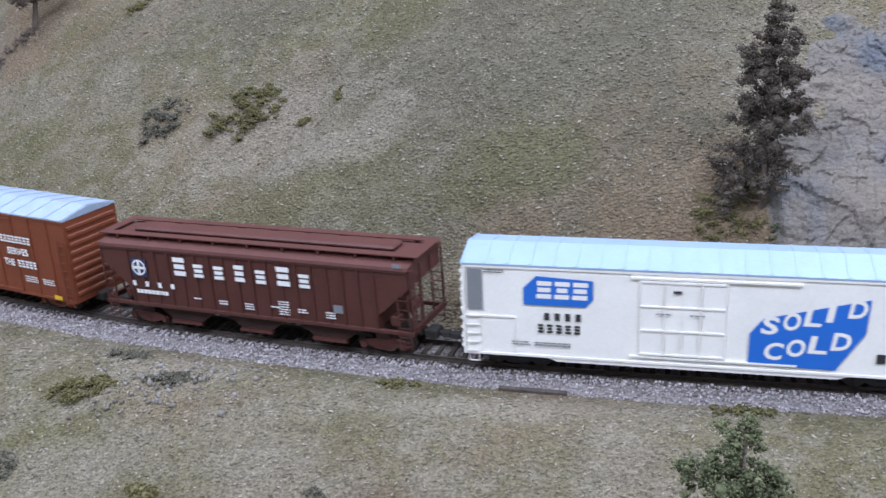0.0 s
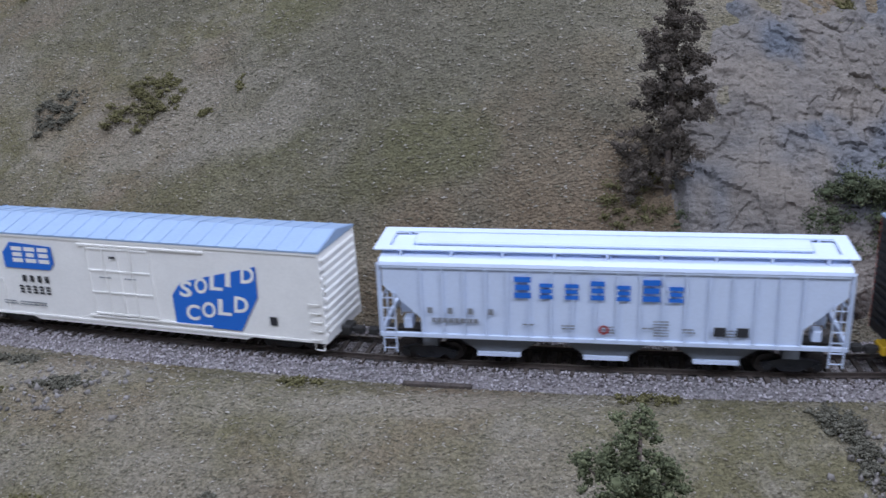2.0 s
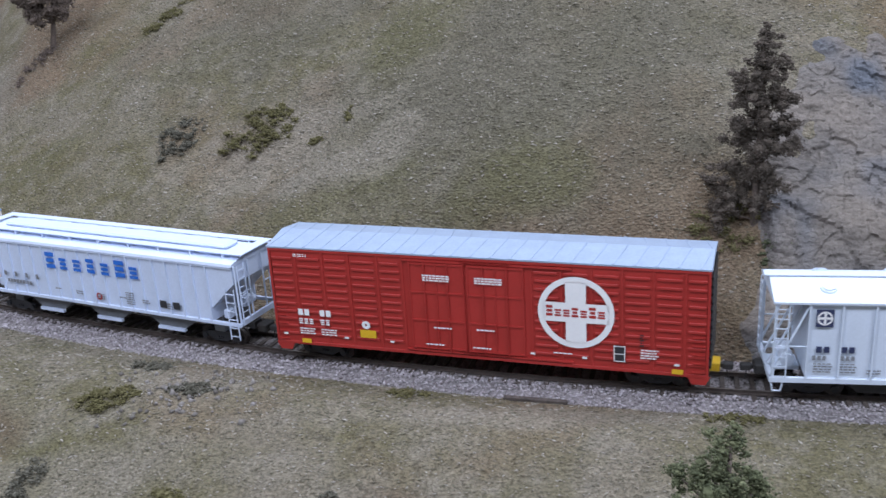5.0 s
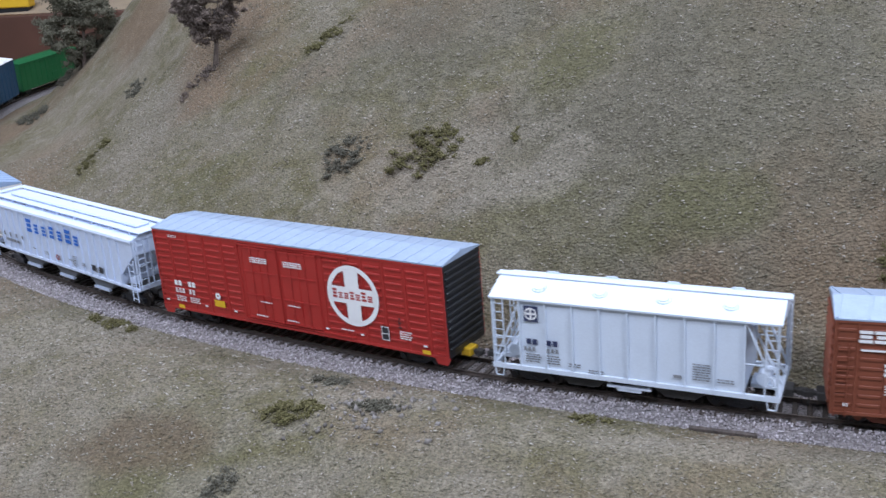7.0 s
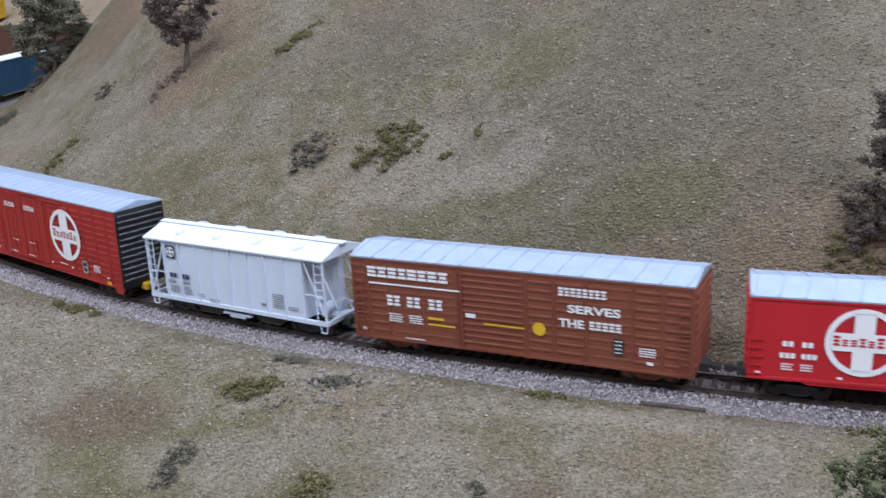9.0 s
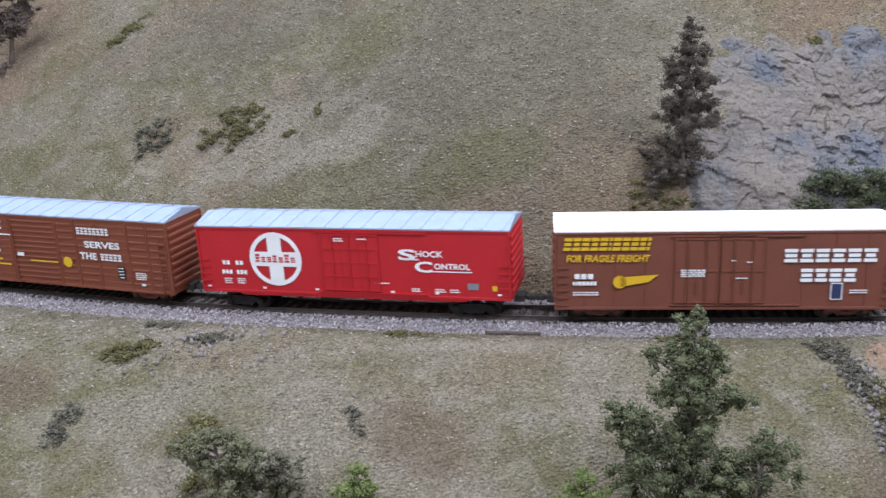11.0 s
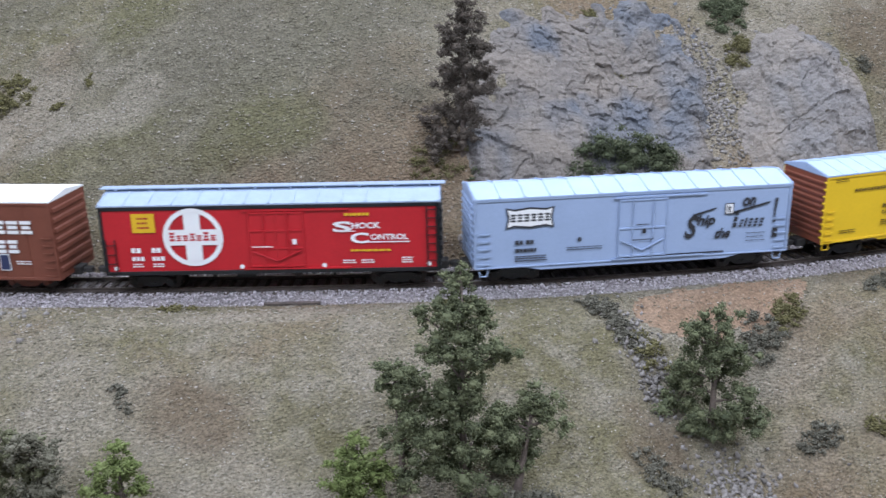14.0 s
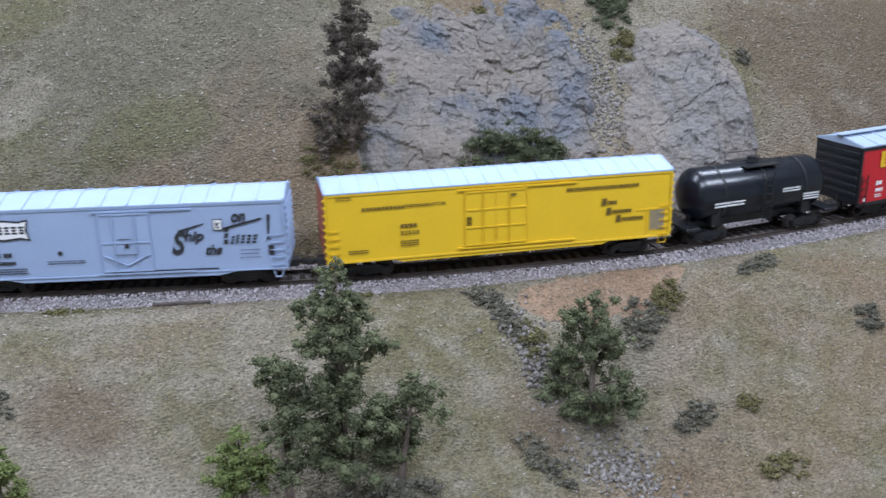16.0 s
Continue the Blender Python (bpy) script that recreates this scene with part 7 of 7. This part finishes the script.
for label, x, y, rx, ry, h, leaf, n, cr, turn in (
        ("olive brown shrub patch on the open hillside", -0.128, 0.667, 0.030, 0.020, 0.004, LEAF_OLIVE, 44, 0.0052, 0.1),
        ("grey brush patch on the open hillside", -0.192, 0.686, 0.021, 0.017, 0.004, LEAF_GREY, 30, 0.0050, 0.2),
        ("small dark weed on the hillside", -0.089, 0.645, 0.006, 0.004, 0.001, LEAF_OLIVE, 6, 0.0034, 0),
        ("small dark weed on the hillside", -0.067, 0.653, 0.003, 0.007, 0.002, LEAF_OLIVE, 7, 0.0032, 0),
        ("olive scrub high on the hillside", -0.234, 0.836, 0.026, 0.008, 0.002, LEAF_OLIVE, 20, 0.0048, 0.8),
        ("brown-grey brush below the round tree", -0.366, 0.872, 0.020, 0.014, 0.002, LEAF_MAUVE, 18, 0.0046, 0.3),
        ("grey brush on the lower hillside", -0.475, 0.975, 0.012, 0.022, 0.002, LEAF_GREY, 18, 0.0045, 0.6),
        ("olive brush near the track foot", -0.479, 0.871, 0.012, 0.022, 0.002, LEAF_OLIVE, 18, 0.0048, -0.4),
        ("dark brush beside the far curve", -0.700, 1.160, 0.020, 0.030, 0.004, LEAF_GREY, 26, 0.0070, 0.5),
        ("dark brush beside the far curve", -0.690, 1.260, 0.020, 0.030, 0.004, LEAF_GREY, 26, 0.0070, 0.2),
        ("grey-green brush beside the ballast", -0.125, 0.432, 0.013, 0.006, 0.001, LEAF_GREY, 16, 0.0036, -0.2),
        ("olive shrub on the slope below the track", -0.168, 0.430, 0.017, 0.008, 0.003, LEAF_OLIVE, 22, 0.0046, 0.1),
        ("grey twiggy brush by the ballast", -0.155, 0.466, 0.012, 0.006, 0.001, LEAF_GREY, 14, 0.0034, -0.3),
        ("olive tuft beside the ballast", -0.022, 0.434, 0.011, 0.004, 0.001, LEAF_OLIVE, 14, 0.0030, -0.2),
        ("olive tuft beside the ballast", 0.126, 0.404, 0.016, 0.004, 0.001, LEAF_OLIVE, 16, 0.0030, -0.15),
        ("olive tuft by the curve ballast", -0.318, 0.548, 0.024, 0.008, 0.001, LEAF_OLIVE, 20, 0.0036, -0.5),
        ("grey brush at the dirt bank edge", 0.200, 0.380, 0.012, 0.007, 0.002, LEAF_GREY, 18, 0.0046, -0.6),
        ("dark brush along the gully edge", 0.208, 0.362, 0.007, 0.016, 0.002, LEAF_GREY, 20, 0.0044, 0.3),
        ("brown litter in the gully", 0.219, 0.348, 0.009, 0.014, 0.002, LEAF_OLIVE, 16, 0.0040, 0.4),
        ("grey-green brush across the gully", 0.290, 0.356, 0.014, 0.011, 0.003, LEAF_GREY, 22, 0.0050, 0.6),
        ("olive brush at the top of the gully", 0.309, 0.364, 0.012, 0.008, 0.002, LEAF_OLIVE, 18, 0.0046, 0.6),
        ("green-grey tuft beside the ballast", 0.376, 0.371, 0.018, 0.006, 0.002, LEAF_GREY, 18, 0.0042, 0.2),
        ("grey brush low on the slope", 0.297, 0.304, 0.014, 0.007, 0.002, LEAF_GREY, 18, 0.0044, 0.1),
        ("olive tuft low on the slope", 0.321, 0.296, 0.007, 0.005, 0.001, LEAF_OLIVE, 9, 0.0036, -0.3),
        ("olive tuft low on the slope", 0.320, 0.258, 0.013, 0.008, 0.002, LEAF_OLIVE, 16, 0.0042, -0.3),
        ("dark tuft on the slope", 0.421, 0.318, 0.012, 0.010, 0.003, LEAF_GREY, 14, 0.0048, 0.2),
        ("grey-green litter in the gully bed", 0.197, 0.283, 0.010, 0.018, 0.002, LEAF_GREY, 20, 0.0042, 0.5),
        ("olive moss clump on the rock face", 0.294, 0.568, 0.012, 0.003, 0.004, LEAF_OLIVE, 16, 0.0036, -0.6),
        ("olive moss strip above the rock face", 0.292, 0.606, 0.006, 0.024, 0.003, LEAF_OLIVE, 20, 0.0040, -0.2),
        ("dark green growth filling the gully top", 0.396, 0.600, 0.016, 0.022, 0.005, LEAF_DARK, 32, 0.0065, -0.3),
        ("olive brush down the rocky gully", 0.386, 0.562, 0.009, 0.014, 0.004, LEAF_OLIVE, 20, 0.0050, -0.3),
        ("grey brush above the tan rock", 0.419, 0.549, 0.012, 0.006, 0.004, LEAF_GREY, 14, 0.0044, 0.1),
        ("dark tuft on the upper slope", 0.476, 0.540, 0.006, 0.005, 0.002, LEAF_GREY, 10, 0.0042, 0),
        ("olive brush around the conifer foot", 0.147, 0.512, 0.018, 0.010, 0.004, LEAF_OLIVE, 26, 0.0046, 0.1),
        ("dark brush around the conifer foot", 0.178, 0.500, 0.014, 0.007, 0.004, LEAF_DARK, 18, 0.0048, 0.1),
        ("dark weed on the open slope", -0.048, 0.353, 0.004, 0.008, 0.001, LEAF_GREY, 9, 0.0030, 0.4),
        ("dark brush low on the slope", -0.196, 0.385, 0.009, 0.014, 0.002, LEAF_GREY, 18, 0.0040, -0.4),
        ("olive brush low on the slope", -0.124, 0.360, 0.016, 0.008, 0.003, LEAF_OLIVE, 20, 0.0046, 0.3)):
    shrub(label, x, y, rx, ry, h, leaf, int(abs(x) * 9973 + y * 7919), n, cr, turn=turn)

# stones and rubble in the gully and below the rock
rub = np.random.default_rng(77)
px, py = [], []
for x, y, rx, ry, n in ((0.352, 0.545, 0.022, 0.05, 900), (0.215, 0.345, 0.014, 0.03, 350), (0.24, 0.285, 0.03, 0.02, 450), (0.27, 0.49, 0.06, 0.012, 500), (0.0, 0.27, 0.04, 0.02, 120), (-0.13, 0.43, 0.04, 0.03, 120)):
    px.append(rub.normal(x, rx * 0.5, n))
    py.append(rub.normal(y, ry * 0.5, n))
px, py = np.concatenate(px), np.concatenate(py)
at = bend(np.stack([px, py, ground_z(px, py) + 0.0004], 1))
tagged(new("rubble", grains("rubble", at, rub.uniform(0.0007, 0.0019, len(at)), CHIP, rub)), "small loose rock chips in the gully", "rubble", kind="stuff")

# ---------- the far side of the layout, beyond the curve ----------
bm = bmesh.new()
box(bm, -1.85, -0.55, 1.93, 1.97, -0.10, 0.073, 0.002)
tagged(finish(new("shelf_fascia", bpy.data.meshes.new("shelf_fascia")), bm, FASCIA), "dark brown board of a raised far shelf", "board", kind="structure")
bm = bmesh.new()
prism(bm, ((1.97, 0.0), (2.38, 0.0), (2.38, 0.22), (2.1, 0.10), (1.97, 0.071)), -1.85, -0.55)
tagged(finish(new("shelf_ground", bpy.data.meshes.new("shelf_ground")), bm, TAN), "tan scenery on the raised far shelf", "ground", kind="structure")
loco = thing("yellow_model", "yellow model vehicle standing on the far shelf", "model", m=pose(-1.205, 2.0, 0.0785, 0, 0, 4))
bm = bmesh.new()
box(bm, -0.075, 0.06, -0.016, 0.016, 0.006, 0.034, 0.002)
part("body", bm, SAFETY, loco)
bm = bmesh.new()
box(bm, 0.03, 0.06, -0.017, 0.017, 0.034, 0.046, 0.002)
part("cab", bm, SAFETY, loco)
bm = bmesh.new()
box(bm, -0.07, 0.055, -0.012, 0.012, -0.004, 0.006)
part("underframe", bm, BLACK, loco)


# ---------- how the train runs ----------
SPEED = 0.10875
STEPS = [k * 0.5 for k in range(33)]


def run(t):
    return SPEED * t


def car_pose(s_left, L, t):
    mid = s_left + L / 2 - run(t)
    sa, sb = mid - L * 0.37, mid + L * 0.37
    a, b = on_track(sa), on_track(sb)
    yaw = math.degrees(math.atan2(b[1] - a[1], b[0] - a[0]))
    climb = math.degrees(math.atan2(track_z(sb) - track_z(sa), sb - sa))
    return pose((a[0] + b[0]) / 2, (a[1] + b[1]) / 2, (track_z(sa) + track_z(sb)) / 2 + RAIL, 0, -climb, yaw), yaw, mid


def motions():
    where = {}
    for car, s_left, L in CARS:
        walk(car, [(t, car_pose(s_left, L, t)[0]) for t in STEPS])
        where[car] = (s_left, L)
    for car, t_ob, x in TRUCKS:
        s_left, L = where[car]
        rows = []
        for t in STEPS[::2]:
            _, yaw, mid = car_pose(s_left, L, t)
            rows.append((t, pose(x, 0, 0, 0, 0, math.degrees(on_track(mid + x)[2]) - yaw)))
        walk(t_ob, rows)
    turn = math.degrees(run(16.0) / WR)
    n = int(turn / 80) + 1
    spin_t = np.linspace(0, 16.0, n + 1)
    for w in WHEELS:
        x = w.matrix_basis.translation.x
        walk(w, [(float(t), pose(x, 0, WR, 0, -turn * k / n, 0)) for k, t in enumerate(spin_t)])


motions()
